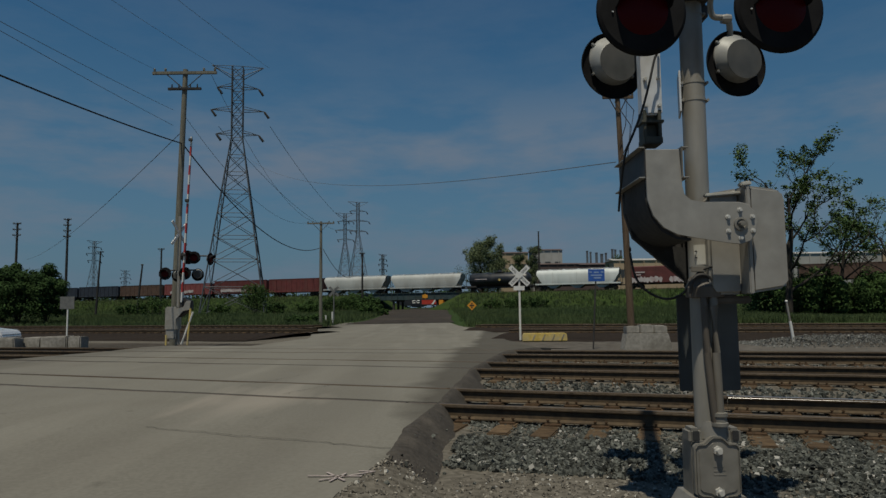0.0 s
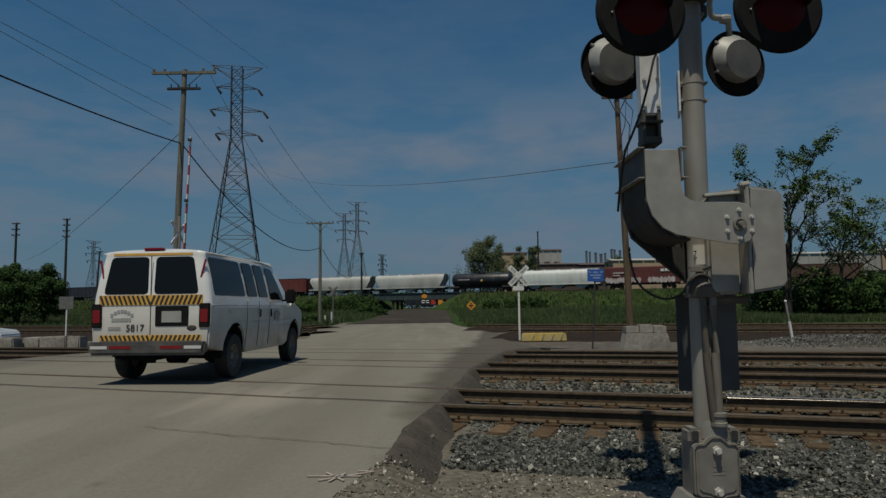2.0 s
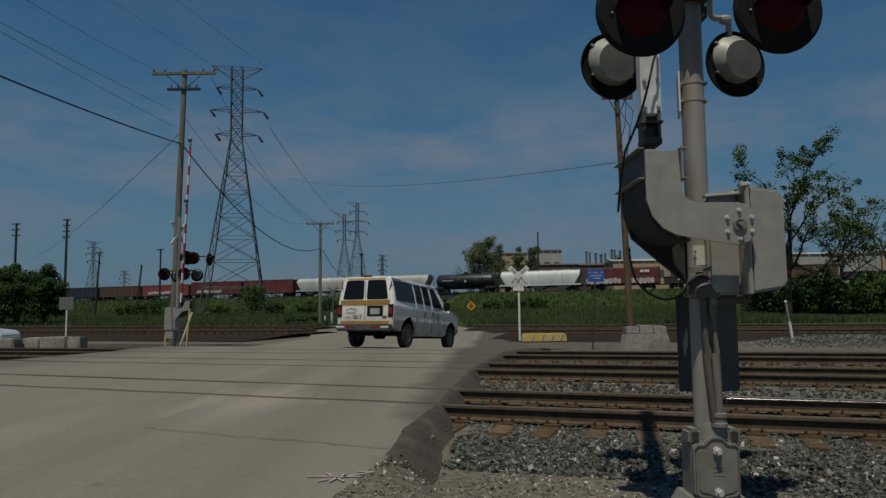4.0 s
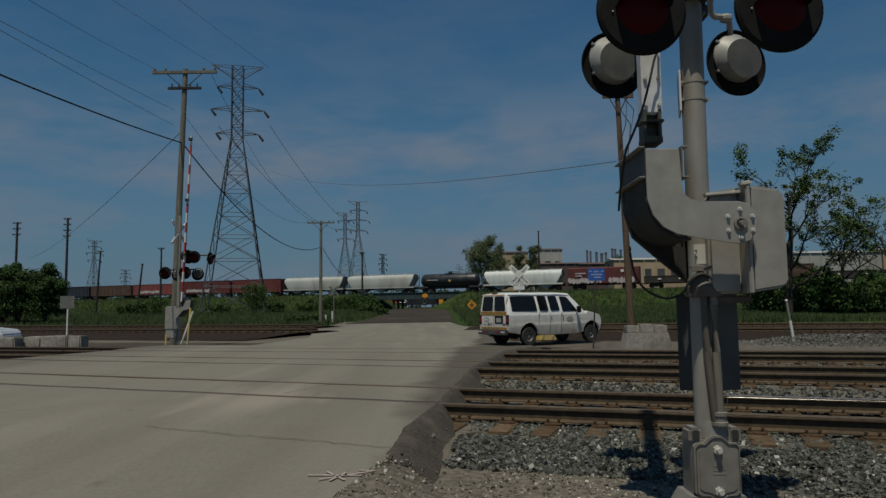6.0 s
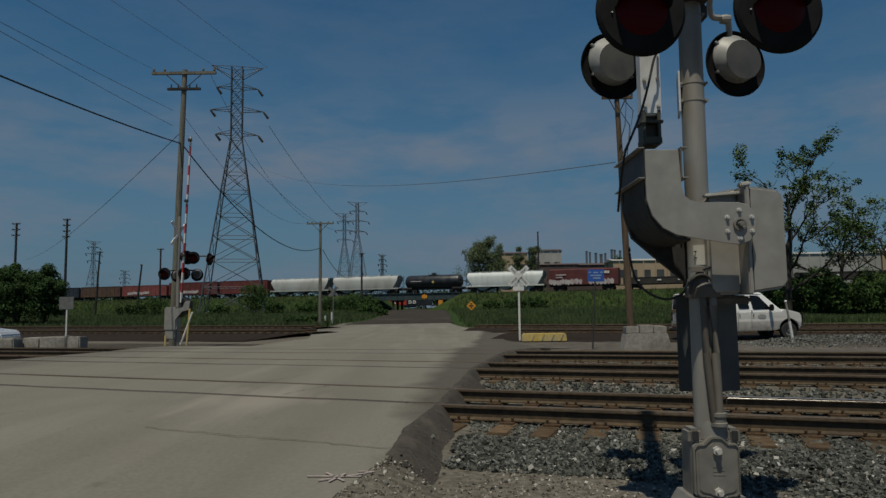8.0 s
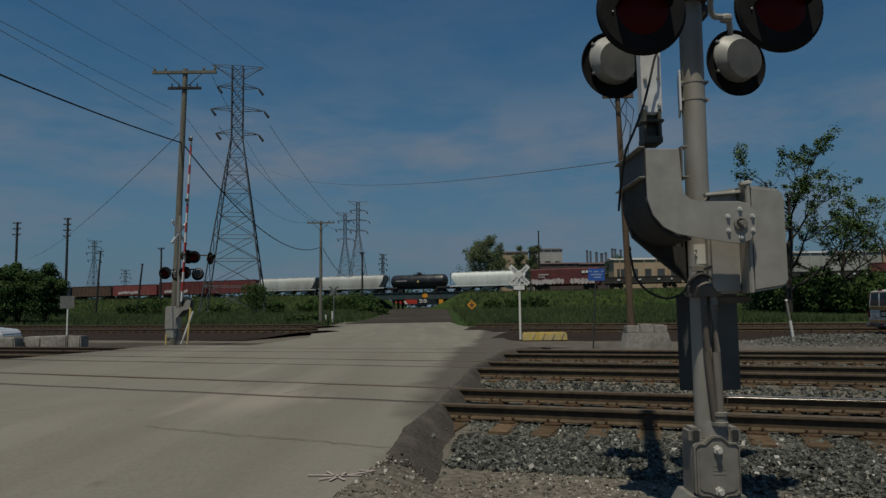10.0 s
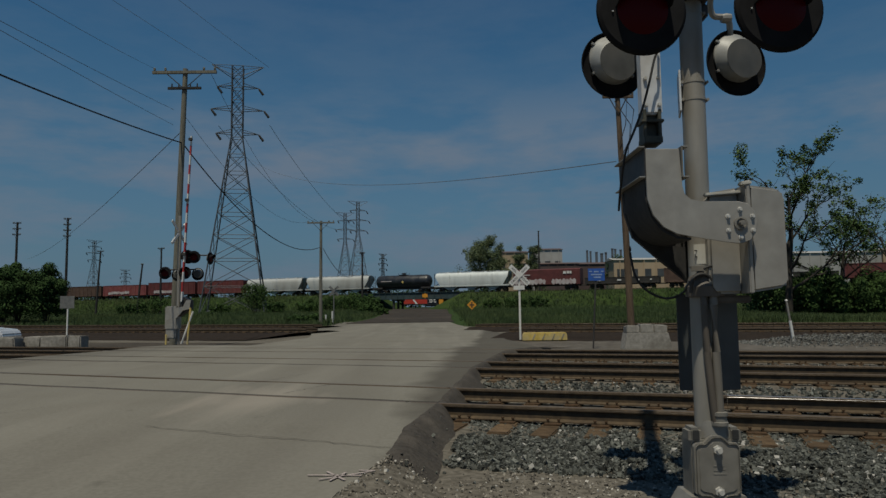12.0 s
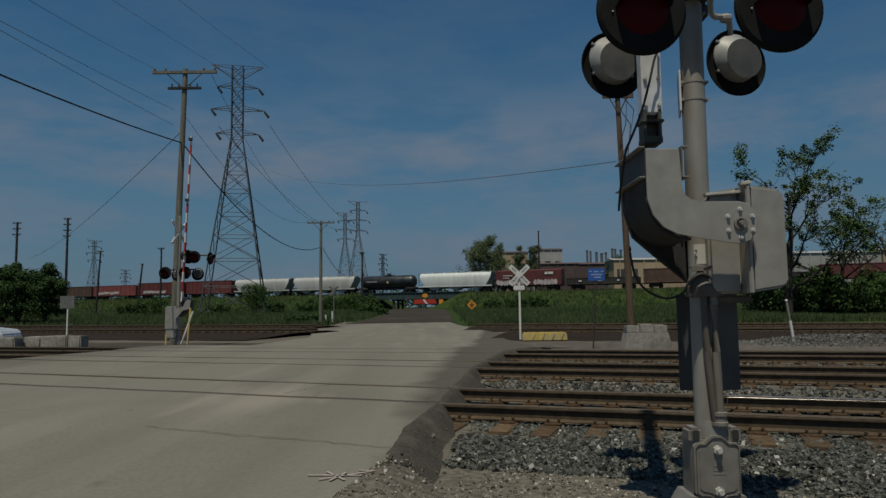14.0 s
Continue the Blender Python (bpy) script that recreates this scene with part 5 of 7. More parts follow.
def pylon(at, height, spread, turn, arms, group="pylons", label="grey steel lattice transmission tower", bar=0.11, top_w=1.3):
    p = thing("transmission_tower", pose(*at, 0, 0, turn), label, "transmission tower", group)
    waist = height * 0.70

    def half(z):
        return spread / 2 + (top_w / 2 - spread / 2) * min(z / waist, 1)
    levels = [0, 0.11, 0.216, 0.307, 0.395, 0.487, 0.56, 0.63, 0.70, 0.75, 0.80, 0.85, 0.90, 0.95, 0.99]
    bb = bmesh.new()
    for sx in (-1, 1):
        for sy in (-1, 1):
            bl = bmesh.new()
            tube(bl, [(sx * half(a * height), sy * half(a * height), a * height) for a in levels], [bar * (1.25 if a < 0.6 else 0.9) for a in levels], 5)
            part("leg", bl, LATTICE, p, "tapering angle-iron leg")
    for a, b in zip(levels, levels[1:]):
        za, zb = a * height, b * height
        ha, hb = half(za), half(zb)
        for f in range(4):
            q = Matrix.Rotation(f * math.pi / 2, 4, "Z")
            rod(bb, q @ Vector((-ha, -ha, za)), q @ Vector((hb, -hb, zb)), bar * 0.55, seg=4)
            rod(bb, q @ Vector((ha, -ha, za)), q @ Vector((-hb, -hb, zb)), bar * 0.55, seg=4)
            rod(bb, q @ Vector((-hb, -hb, zb)), q @ Vector((hb, -hb, zb)), bar * 0.55, seg=4)
    part("lattice_bracing", bb, LATTICE, p, "crossed lattice braces")
    for z, w, kind in arms:
        z *= height
        for s in (-1, 1):
            bm = bmesh.new()
            low, high = (-0.045, -0.005) if kind == "peak" else (0.0, 0.012)
            for sy in (-1, 1):
                rod(bm, (s * top_w * 0.5, sy * top_w * 0.5, z + height * low), (s * w, 0, z), bar * 0.7, seg=4)
                rod(bm, (s * top_w * 0.5, sy * top_w * 0.5, z + height * high), (s * w, 0, z), bar * 0.55, seg=4)
            arm = part("crossarm", bm, LATTICE, p)
            if kind != "peak":
                bm = bmesh.new()
                tube(bm, [(s * w, 0, z), (s * w + 0.2, 0, z - 0.25), (s * w + 0.95, 0.2, z - 1.25)], [bar, bar * 2.0, bar * 2.3], 6)
                part("insulator_string", bm, DARK_STEEL, arm, "dark hanging insulator string")
    return p


ARMS = ((0.995, 4.9, "peak"), (0.907, 3.9, "arm"), (0.815, 5.0, "arm"), (0.718, 4.0, "arm"))
pylon((-39.9, 130, 0.0), 49.1, 11.6, 12, ARMS, top_w=2.1)
pylon((-40.0, 318, 0.6), 51.0, 11.6, 20, ARMS, bar=0.10)
pylon((-50.0, 345, 0.6), 49.5, 11, 20, ARMS, bar=0.10)
pylon((-41.0, 460, 0.6), 37, 5, 60, ARMS, bar=0.15)
pylon((-192, 372, 0.6), 39.5, 8, 65, ARMS, bar=0.10)
pylon((-237, 505, 0.6), 31, 5, 70, ARMS, bar=0.11)

GREY_POLE = utility_pole((-11.47, 28.9, -0.3), 11.95, (0.30, 0, 0), 2.8, WOOD_POLE, "weathered grey wooden utility pole with a timber crossarm", r=0.155)
utility_pole((-11.2, 62, -0.5), 9.65, (0, 0, 0), 2.5, WOOD_POLE, "weathered wooden utility pole beyond the road", r=0.17)
bm = bmesh.new()
box(bm, (1.45, 0.09, 0.11), (0.32, -0.12, 11.05), bevel=0.01)
for x in (-0.55, -0.25, 0.25, 0.55):
    rod(bm, (0.32 + x, -0.12, 11.08), (0.32 + x, -0.12, 11.26), 0.035, 0.025, 8)
part("lower_crossarm", bm, WOOD_DARK, GREY_POLE, "short dark lower crossarm")
BROWN_POLE = utility_pole((7.44, 27, -0.45), 10.19, (-0.27, 0, 0), 1.25, WOOD_BROWN, "leaning brown wooden utility pole beside a concrete block", r=0.15)
utility_pole((-59.0, 106, 0), 15.8, (0, 0, 0), 1.2, WOOD_DARK, "distant dark wooden utility pole", arms=4, r=0.22)
utility_pole((-66.3, 105, 0), 15.1, (0, 0, 0), 1.3, WOOD_DARK, "distant dark wooden utility pole", arms=3, r=0.22)
utility_pole((-62.4, 122, 0), 12.0, (0.6, 0, 0), 1.2, WOOD_DARK, "distant dark wooden utility pole", r=0.2)
utility_pole((-54.2, 120, 0), 9.4, (0.9, 0, 0), 0.4, WOOD_DARK, "distant leaning wooden pole", r=0.2)
utility_pole((-50.0, 120, 0), 12.2, (0, 0, 0), 1.2, WOOD_DARK, "distant dark wooden utility pole", r=0.2)
utility_pole((-14.1, 118, 0), 10.8, (0, 0, 0), 1.0, WOOD_DARK, "distant wooden pole with a pale transformer", r=0.2)
utility_pole((34, 240, 0.6), 27, (0, 0, 0), 0.8, WOOD_DARK, "tall thin dark mast beyond the train", r=0.35)


# ---- freight train on the embankment ----
def truck(x, parent):
    """A two-axle bogie under a freight car."""
    bm = bmesh.new()
    for s in (-1, 1):
        prism(bm, [(-1.15, 0.40), (-0.75, 0.62), (0.75, 0.62), (1.15, 0.40), (1.15, 0.52), (0.8, 0.78), (-0.8, 0.78), (-1.15, 0.52)], s * 0.98 - 0.06, s * 0.98 + 0.06)
        box(bm, (0.45, 0.14, 0.5), (0, s * 0.98, 0.5))
    box(bm, (0.4, 2.1, 0.3), (0, 0, 0.65))
    b = part("bogie", bm, DARK_STEEL, parent, "grimy cast-steel bogie", m=pose(x, 0, 0))
    bm = bmesh.new()
    for s in (-1, 1):
        lathe(bm, [(0.0, 0.03), (0.14, 0.03), (0.18, 0.0), (0.42, 0.0), (0.44, -0.02), (0.44, -0.12), (0.0, -0.12)], pose(0, s * 0.80, 0.44, 90 if s < 0 else -90), 18)
    rod(bm, (0, -0.8, 0.44), (0, 0.8, 0.44), 0.08, seg=8)
    first = part("wheelset", bm, RAIL_RUST, b, "rusty wheelset", m=pose(-0.88, 0, 0))
    again(first, pose(0.88, 0, 0), b)


def underframe(L, parent, z=1.0, depth=0.35):
    bm = bmesh.new()
    box(bm, (L - 1.2, 0.7, depth), (0, 0, z))
    for s in (-1, 1):
        box(bm, (1.0, 0.22, 0.24), (s * (L / 2 - 0.45), 0, 0.88))
        box(bm, (0.25, 2.7, 0.3), (s * (L / 2 - 0.85), 0, z + 0.05))
    part("underframe", bm, DARK_STEEL, parent)
    for s in (-1, 1):
        truck(s * (L / 2 - 2.6), parent)


def stencil(parent, spans, y, z, mt, name="stencil_bar", h=0.3, label="plain painted marking"):
    for x0, x1, dz in spans:
        bm = bmesh.new()
        box(bm, (x1 - x0, 0.02, h), ((x0 + x1) / 2, y, z + dz))
        part(name, bm, mt, parent, label, smooth=0)


def spray_tag(parent, x0, x1, y, z, h, mt, seed):
    """Illegible sprayed shapes: plump overlapping bars with no letters in them."""
    rng = random.Random(seed)
    bm = bmesh.new()
    x = x0
    while x < x1:
        w = rng.uniform(0.5, 1.0)
        k = 10
        cx, cz = x + w / 2, z + rng.uniform(-0.1, 0.1)
        vs = [bm.verts.new((cx + 0.6 * w * math.cos(2 * math.pi * i / k) * rng.uniform(0.75, 1.1), y, cz + 0.5 * h * math.sin(2 * math.pi * i / k) * rng.uniform(0.75, 1.1))) for i in range(k)]
        bm.faces.new(vs)
        x += w * 0.95
        y -= 0.0012
    part("spray_tag", bm, mt, parent, "pale sprayed graffiti shapes", smooth=0)


def covered_hopper(mt, L, label, ribs=True):
    c = thing("covered_hopper", Matrix(), label, "hopper car", "freight train")
    h, w = 4.55, 1.55
    prof = [(-w * 0.94, 1.35), (-w, 1.7), (-w, 3.25), (-w * 0.93, 3.75), (-w * 0.7, 4.10), (-w * 0.35, 4.25), (0, 4.28), (w * 0.35, 4.25), (w * 0.7, 4.10), (w * 0.93, 3.75), (w, 3.25), (w, 1.7), (w * 0.94, 1.35)]
    bm = bmesh.new()
    st = []
    for x, cut in ((-L / 2 + 0.75, 0.0), (L / 2 - 0.75, 0.0)):
        st.append([bm.verts.new((x + (1 if x < 0 else -1) * max(0, (3.0 - z)) * 0.75, y, z)) for y, z in prof])
    n = len(prof)
    for k in range(n):
        bm.faces.new((st[0][k], st[0][(k + 1) % n], st[1][(k + 1) % n], st[1][k]))
    bm.faces.new(st[0][::-1])
    bm.faces.new(st[1])
    body = part("body", bm, mt, c, smooth=40)
    bm = bmesh.new()
    for x in (-L * 0.27, 0, L * 0.27):
        prism(bm, [(x - L * 0.12, 1.5), (x + L * 0.12, 1.5), (x + 0.5, 0.45), (x - 0.5, 0.45)], -1.2, 1.2)
    part("outlet_hopper", bm, HOPPER_GREY, c, "sloping discharge outlets")
    bm = bmesh.new()
    for s in (-1, 1):
        box(bm, (L - 0.9, 0.10, 0.28), (0, s * 1.52, 1.32))
    part("side_sill", bm, mt, c)
    if ribs:
        for k in range(3):
            bm = bmesh.new()
            x = -L * 0.27 + L * 0.27 * k
            box(bm, (0.06, 0.03, 2.3), (x, -w - 0.012, 2.6))
            part("seam", bm, HOPPER_GREY, c)
    bm = bmesh.new()
    box(bm, (L - 1.6, 0.8, 0.06), (0, 0, 4.40))
    for k in range(5):
        lathe(bm, [(0, 0.25), (0.4, 0.22), (0.42, 0)], pose((k - 2) * L * 0.16, 0, 4.23), 12)
    part("roof_walk", bm, GALV, c, "roof walkway and round hatches")
    for s in (-1, 1):
        bm = bmesh.new()
        for y in (-1.45, 1.45):
            box(bm, (0.1, 0.1, 3.0), (s * (L / 2 - 0.55), y, 2.7))
            rod(bm, (s * (L / 2 - 0.55), y, 1.3), (s * (L / 2 - 2.2), y, 2.3), 0.07, seg=6)
        for k in range(7):
            box(bm, (0.05, 0.5, 0.04), (s * (L / 2 - 0.52), -1.2, 1.5 + k * 0.4))
        box(bm, (0.8, 2.9, 0.08), (s * (L / 2 - 0.75), 0, 1.3))
        part("end_frame", bm, DARK_STEEL, c, "dark end platform, posts and ladder")
    underframe(L, c)
    return c


def tank_car(L, label):
    c = thing("tank_car", Matrix(), label, "tank car", "freight train")
    bm = bmesh.new()
    r, e = 1.5, L / 2 - 0.9
    lathe(bm, [(0, -e), (0.5, -e + 0.04), (1.0, -e + 0.2), (1.35, -e + 0.5), (r, -e + 0.95), (r, e - 0.95), (1.35, e - 0.5), (1.0, e - 0.2), (0.5, e - 0.04), (0, e)], pose(0, 0, 2.65, 0, 90), 36)
    part("tank", bm, TANK_BLACK, c, "black riveted tank shell", smooth=50)
    bm = bmesh.new()
    lathe(bm, [(0.0, 0.65), (0.4, 0.62), (0.45, 0.5), (0.45, 0.0)], pose(0, 0, 4.05), 16)
    box(bm, (2.2, 1.5, 0.06), (0, 0, 4.2))
    for x in (-1.0, 1.0):
        for y in (-0.7, 0.7):
            rod(bm, (x, y, 4.2), (x, y, 4.75), 0.03, seg=5)
    part("dome", bm, TANK_BLACK, c, "manway dome with a railed platform")
    for x in (-e * 0.62, -e * 0.2, e * 0.2, e * 0.62):
        bm = bmesh.new()
        lathe(bm, [(r + 0.004, -0.05), (r + 0.03, -0.05), (r + 0.03, 0.05), (r + 0.004, 0.05)], pose(x, 0, 2.65, 0, 90), 36)
        part("band", bm, TANK_BLACK, c)
    bm = bmesh.new()
    for s in (-1, 1):
        box(bm, (2.4, 2.8, 0.35), (s * (L / 2 - 1.7), 0, 1.2))
        rod(bm, (s * (L / 2 - 0.6), -1.4, 1.3), (s * (L / 2 - 0.6), -1.4, 2.4), 0.03, seg=5)
        rod(bm, (s * (L / 2 - 0.6), -1.4, 2.4), (s * (L / 2 - 3.0), -1.4, 2.4), 0.03, seg=5)
    part("end_platform", bm, DARK_STEEL, c)
    bm = bmesh.new()
    box(bm, (0.45, 0.02, 0.45), (0.4, -r - 0.015, 2.55), (0, 45, 0))
    part("placard", bm, YELLOW, c, "small yellow hazard diamond", smooth=0)
    stencil(c, [(-e * 0.75, -e * 0.35, 0)], -r - 0.03, 2.75, SPRAY, h=0.18)
    underframe(L, c)
    return c


def gondola(mt, L, height, label, ribs=10, tag=0, end_dark=True, category="gondola car"):
    c = thing(category.replace(" ", "_"), Matrix(), label, category, "freight train")
    w = 1.5
    for s in (-1, 1):
        bm = bmesh.new()
        prism(bm, [(-0.045, 1.0), (0.08, 1.0), (0.08, 1.2), (0.045, 1.22), (0.045, 1.02 + height), (0.09, 1.04 + height), (0.09, 1.18 + height), (-0.09, 1.18 + height), (-0.09, 1.04 + height), (-0.045, 1.02 + height)],
              -L / 2 + 0.45, L / 2 - 0.45, pose(0, s * w, 0, 0, 0, -90))
        part("side_wall", bm, mt, c, smooth=0)
        bm = bmesh.new()
        box(bm, (0.1, 2 * w - 0.1, height), (s * (L / 2 - 0.5), 0, 1.1 + height / 2))
        part("end_wall", bm, mt, c, smooth=0)
    bm = bmesh.new()
    box(bm, (L - 1.1, 2 * w - 0.1, 0.1), (0, 0, 1.1))
    part("floor", bm, mt, c, smooth=0)
    for k in range(ribs):
        bm = bmesh.new()
        box(bm, (0.14, 0.12, height), (-(L / 2 - 1.0) + (L - 2.0) * k / (ribs - 1), -w - 0.08, 1.1 + height / 2))
        part("side_post", bm, mt, c, smooth=0)
    if tag:
        spray_tag(c, -L * 0.35, L * 0.1, -w - 0.16, 1.75, 0.9, SPRAY, tag)
    underframe(L, c)
    return c


def boxcar(L, label):
    c = thing("boxcar", Matrix(), label, "boxcar", "freight train")
    bm = bmesh.new()
    w = 1.5
    prism(bm, [(-w, 1.1), (w, 1.1), (w, 4.2), (w * 0.8, 4.32), (0, 4.45), (-w * 0.8, 4.32), (-w, 4.2)], -L / 2 + 0.5, L / 2 - 0.5, pose(0, 0, 0, 0, 0, -90))
    part("body", bm, BOX_RED, c, smooth=0)
    for k in range(14):
        x = -(L / 2 - 0.8) + (L - 1.6) * k / 13
        if abs(x) < 1.6:
            continue
        bm = bmesh.new()
        box(bm, (0.12, 0.06, 3.1), (x, -w - 0.03, 2.72))
        part("side_post", bm, BOX_RED, c, smooth=0)
    bm = bmesh.new()
    box(bm, (3.0, 0.08, 3.05), (0, -w - 0.05, 2.7))
    for x in (-1, -0.3, 0.4, 1.1):
        box(bm, (0.1, 0.05, 3.0), (x, -w - 0.1, 2.7))
    part("sliding_door", bm, BOX_RED, c, "corrugated sliding door", smooth=0)
    spray_tag(c, -L * 0.46, -0.4, -w - 0.12, 1.75, 1.2, SPRAY, 5)
    spray_tag(c, L * 0.08, L * 0.40, -w - 0.12, 1.75, 1.3, SPRAY, 9)
    stencil(c, [(L * 0.24, L * 0.28, 0), (L * 0.29, L * 0.325, 0.02), (L * 0.33, L * 0.355, 0)], -w - 0.13, 3.55, WHITE, h=0.5, name="logo_shape", label="pale logo shapes")
    stencil(c, [(-L * 0.36, -L * 0.22, 0), (-L * 0.36, -L * 0.27, -0.5)], -w - 0.13, 3.2, SPRAY, h=0.25)
    underframe(L, c)
    return c


def flat_gondola(L, label):
    c = gondola(NAVY_DARK, L, 1.15, label, 12, category="gondola car")
    stencil(c, [(-L * 0.3, -L * 0.26, 0), (-L * 0.05, 0, 0), (L * 0.2, L * 0.23, 0), (L * 0.36, L * 0.38, 0)], -1.66, 1.7, WHITE, h=0.25)
    return c


NAVY_DARK = surface("sooty_gondola_paint", (0.0154, 0.0139, 0.0123), (0.0308, 0.0277, 0.0246), 0.8, 0.75, bump=0)
REDGOND = "faded red gondola car with rust streaks"
# the train's cars: builder, length, and the place of each centre along the line at 14 s
CARS = []


def line_up():
    def add(c, x):
        CARS.append((c, x))
    right = -58.4
    # leftwards from the first hopper
    for mt, L, h, lb, tag in ((RED_OXIDE, 16.0, 3.1, REDGOND, 0), (RED_OXIDE, 17.5, 3.1, REDGOND, 3), (RED_BRIGHT, 17.3, 2.7, "bright red gondola car with pale graffiti", 7),
                              (BROWN_CAR, 16.5, 2.7, "rusty brown gondola car", 0), (NAVY_CAR, 16.5, 2.7, "dark blue-black gondola car", 0), (NAVY_CAR, 16.5, 2.6, "dark blue-black gondola car", 0)):
        add(gondola(mt, L, h, lb, tag=tag), right - L / 2)
        right -= L
    left = -58.4
    for make, L in ((lambda L: covered_hopper(HOPPER_GREY, L, "dusty pale grey covered hopper car"), 18.1), (lambda L: covered_hopper(HOPPER_GREY, L, "dusty pale grey covered hopper car"), 18.7),
                    (lambda L: tank_car(L, "black tank car with a domed top"), 15.7), (lambda L: covered_hopper(HOPPER_WHITE, L, "clean white covered hopper car"), 18.4),
                    (lambda L: boxcar(L, "maroon boxcar with pale graffiti and marks"), 15.2), (lambda L: flat_gondola(L, "low sooty black gondola car"), 15.4),
                    (lambda L: gondola(BROWN_CAR, L, 2.6, "rusty brown gondola car", tag=0), 15.0), (lambda L: flat_gondola(L, "low sooty black gondola car"), 15.4),
                    (lambda L: gondola(RED_OXIDE, L, 2.35, REDGOND, tag=0), 16.0), (lambda L: gondola(RED_OXIDE, L, 2.35, REDGOND, tag=11), 16.0), (lambda L: gondola(RED_OXIDE, L, 2.35, REDGOND, tag=0), 16.0),
                    (lambda L: gondola(RED_BRIGHT, L, 2.9, "bright red gondola car with pale graffiti", tag=4), 16.0)):
        add(make(L), left + L / 2)
        left += L


line_up()


# ---- the underpass ----
def build_bridge():
    b = thing("railway_bridge", RISE, "dark green plate-girder railway bridge over the road", "bridge")
    for y in (-2.6, 2.6):
        bm = bmesh.new()
        box(bm, (26.5, 0.08, 1.45), (-6.4, y, 3.95))
        box(bm, (26.5, 0.45, 0.10), (-6.4, y, 4.68))
        box(bm, (26.5, 0.45, 0.10), (-6.4, y, 3.24))
        for k in range(18):
            box(bm, (0.08, 0.35, 1.4), (-19.3 + k * 1.52, y, 3.95))
        part("girder", bm, BRIDGE, b, "riveted plate girder", smooth=0)
    bm = bmesh.new()
    box(bm, (26.5, 5.0, 0.35), (-6.4, 0, 4.25))
    part("deck", bm, BRIDGE, b, smooth=0)
    for x in (-11.4, -0.5):
        bm = bmesh.new()
        for y in (-2.2, 0, 2.2):
            rod(bm, (x, y, 0.4), (x, y, 3.2), 0.28, seg=10)
        box(bm, (0.6, 5.4, 0.4), (x, 0, 3.05))
        part("pier", bm, DARK_STEEL, b, "black steel pier bent", smooth=0)
    for x in (-19.0, 6.0):
        bm = bmesh.new()
        box(bm, (1.6, 7.0, 3.6), (x, 0, 1.9), bevel=0.05)
        part("abutment", bm, CONCRETE, b, "stained concrete abutment")
    bm = bmesh.new()
    box(bm, (1.3, 0.06, 0.7), (-3.3, -2.72, 3.9))
    box(bm, (0.9, 0.06, 0.9), (-3.3, -2.70, 3.95), (0, 45, 0))
    part("clearance_sign", bm, ORANGE, b, "orange clearance sign on the girder", smooth=0)
    bm = bmesh.new()
    box(bm, (1.0, 0.5, 1.7), (0.75, -2.9, 2.2), bevel=0.03)
    part("warning_panel", bm, ORANGE, b, "orange warning panel on the pier")


build_bridge()


# ---- locomotives beyond the underpass ----
def locomotive(flip, label):
    c = thing("locomotive", Matrix(), label, "locomotive", "locomotives beyond the bridge")
    L = 21.0
    q = pose(0, 0, 0, 0, 0, 180 if flip else 0)
    bm = bmesh.new()
    box(bm, (14.5, 2.4, 2.5), (-2.6, 0, 2.75), bevel=0.1)
    box(bm, (L, 3.0, 0.4), (0, 0, 1.35))
    box(bm, (5, 2.6, 0.8), (-1, 0, 0.85), bevel=0.15)
    part("long_hood", bm, TANK_BLACK, c, "black long hood and frame", m=q)
    bm = bmesh.new()
    box(bm, (3.0, 3.0, 3.0), (6.2, 0, 3.0), bevel=0.12)
    prism(bm, [(7.7, 1.5), (10.2, 1.5), (10.0, 3.2), (7.7, 3.4)], -1.2, 1.2)
    box(bm, (4.2, 2.46, 2.56), (2.62, 0, 2.76), bevel=0.1)
    part("cab", bm, LOCO_RED, c, "red-orange cab and nose", m=q)
    bm = bmesh.new()
    for s in (-1.53, 1.53):
        prism(bm, [(4.4, 1.5), (5.2, 1.5), (7.4, 4.4), (6.6, 4.4)], s - 0.02, s + 0.02)
    part("stripe", bm, WHITE, c, "white diagonal stripe", m=q, smooth=0)
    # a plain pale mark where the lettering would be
    for x0 in (-3.2, -1.5):
        bm = bmesh.new()
        for s in (-1.225, 1.225):
            tube(bm, [(x0 + 1.25, s, 2.2), (x0 + 0.2, s, 2.15), (x0, s, 2.6), (x0 + 0.2, s, 3.05), (x0 + 1.25, s, 3.0)], 0.19, 6)
        part("logo_shape", bm, WHITE, c, "thick white curved mark", m=q)
    for x in (-6.3, 6.3):
        truck(x, c)
    return c


LOCO_A = locomotive(False, "black and red diesel locomotive with a white diagonal stripe")
LOCO_B = locomotive(True, "black and red diesel locomotive with a white diagonal stripe")
bm = bmesh.new()
for s in (-0.75, 0.75):
    box(bm, (500, 0.08, 0.17), (0, 278 + s, 0.78))
part("rail", bm, RAIL_RUST, thing("railway_track_7", Matrix(), "rails of the line beyond the underpass", "railway track", kind="structure"))


# ---- the van ----
VAN_RINGS = [(1.10, -1.25, 3.32, 1.0), (1.28, -1.245, 3.10, 0.985), (1.55, -1.225, 2.80, 0.935), (1.80, -1.20, 2.52, 0.875), (1.91, -1.185, 2.41, 0.85), (1.945, -1.19, 2.37, 0.845), (1.965, -1.185, 2.34, 0.83), (1.99, -1.10, 2.25, 0.70), (2.015, -0.95, 2.10, 0.48), (2.035, -0.75, 1.85, 0.25), (2.04, -0.6, 1.7, 0.10)]


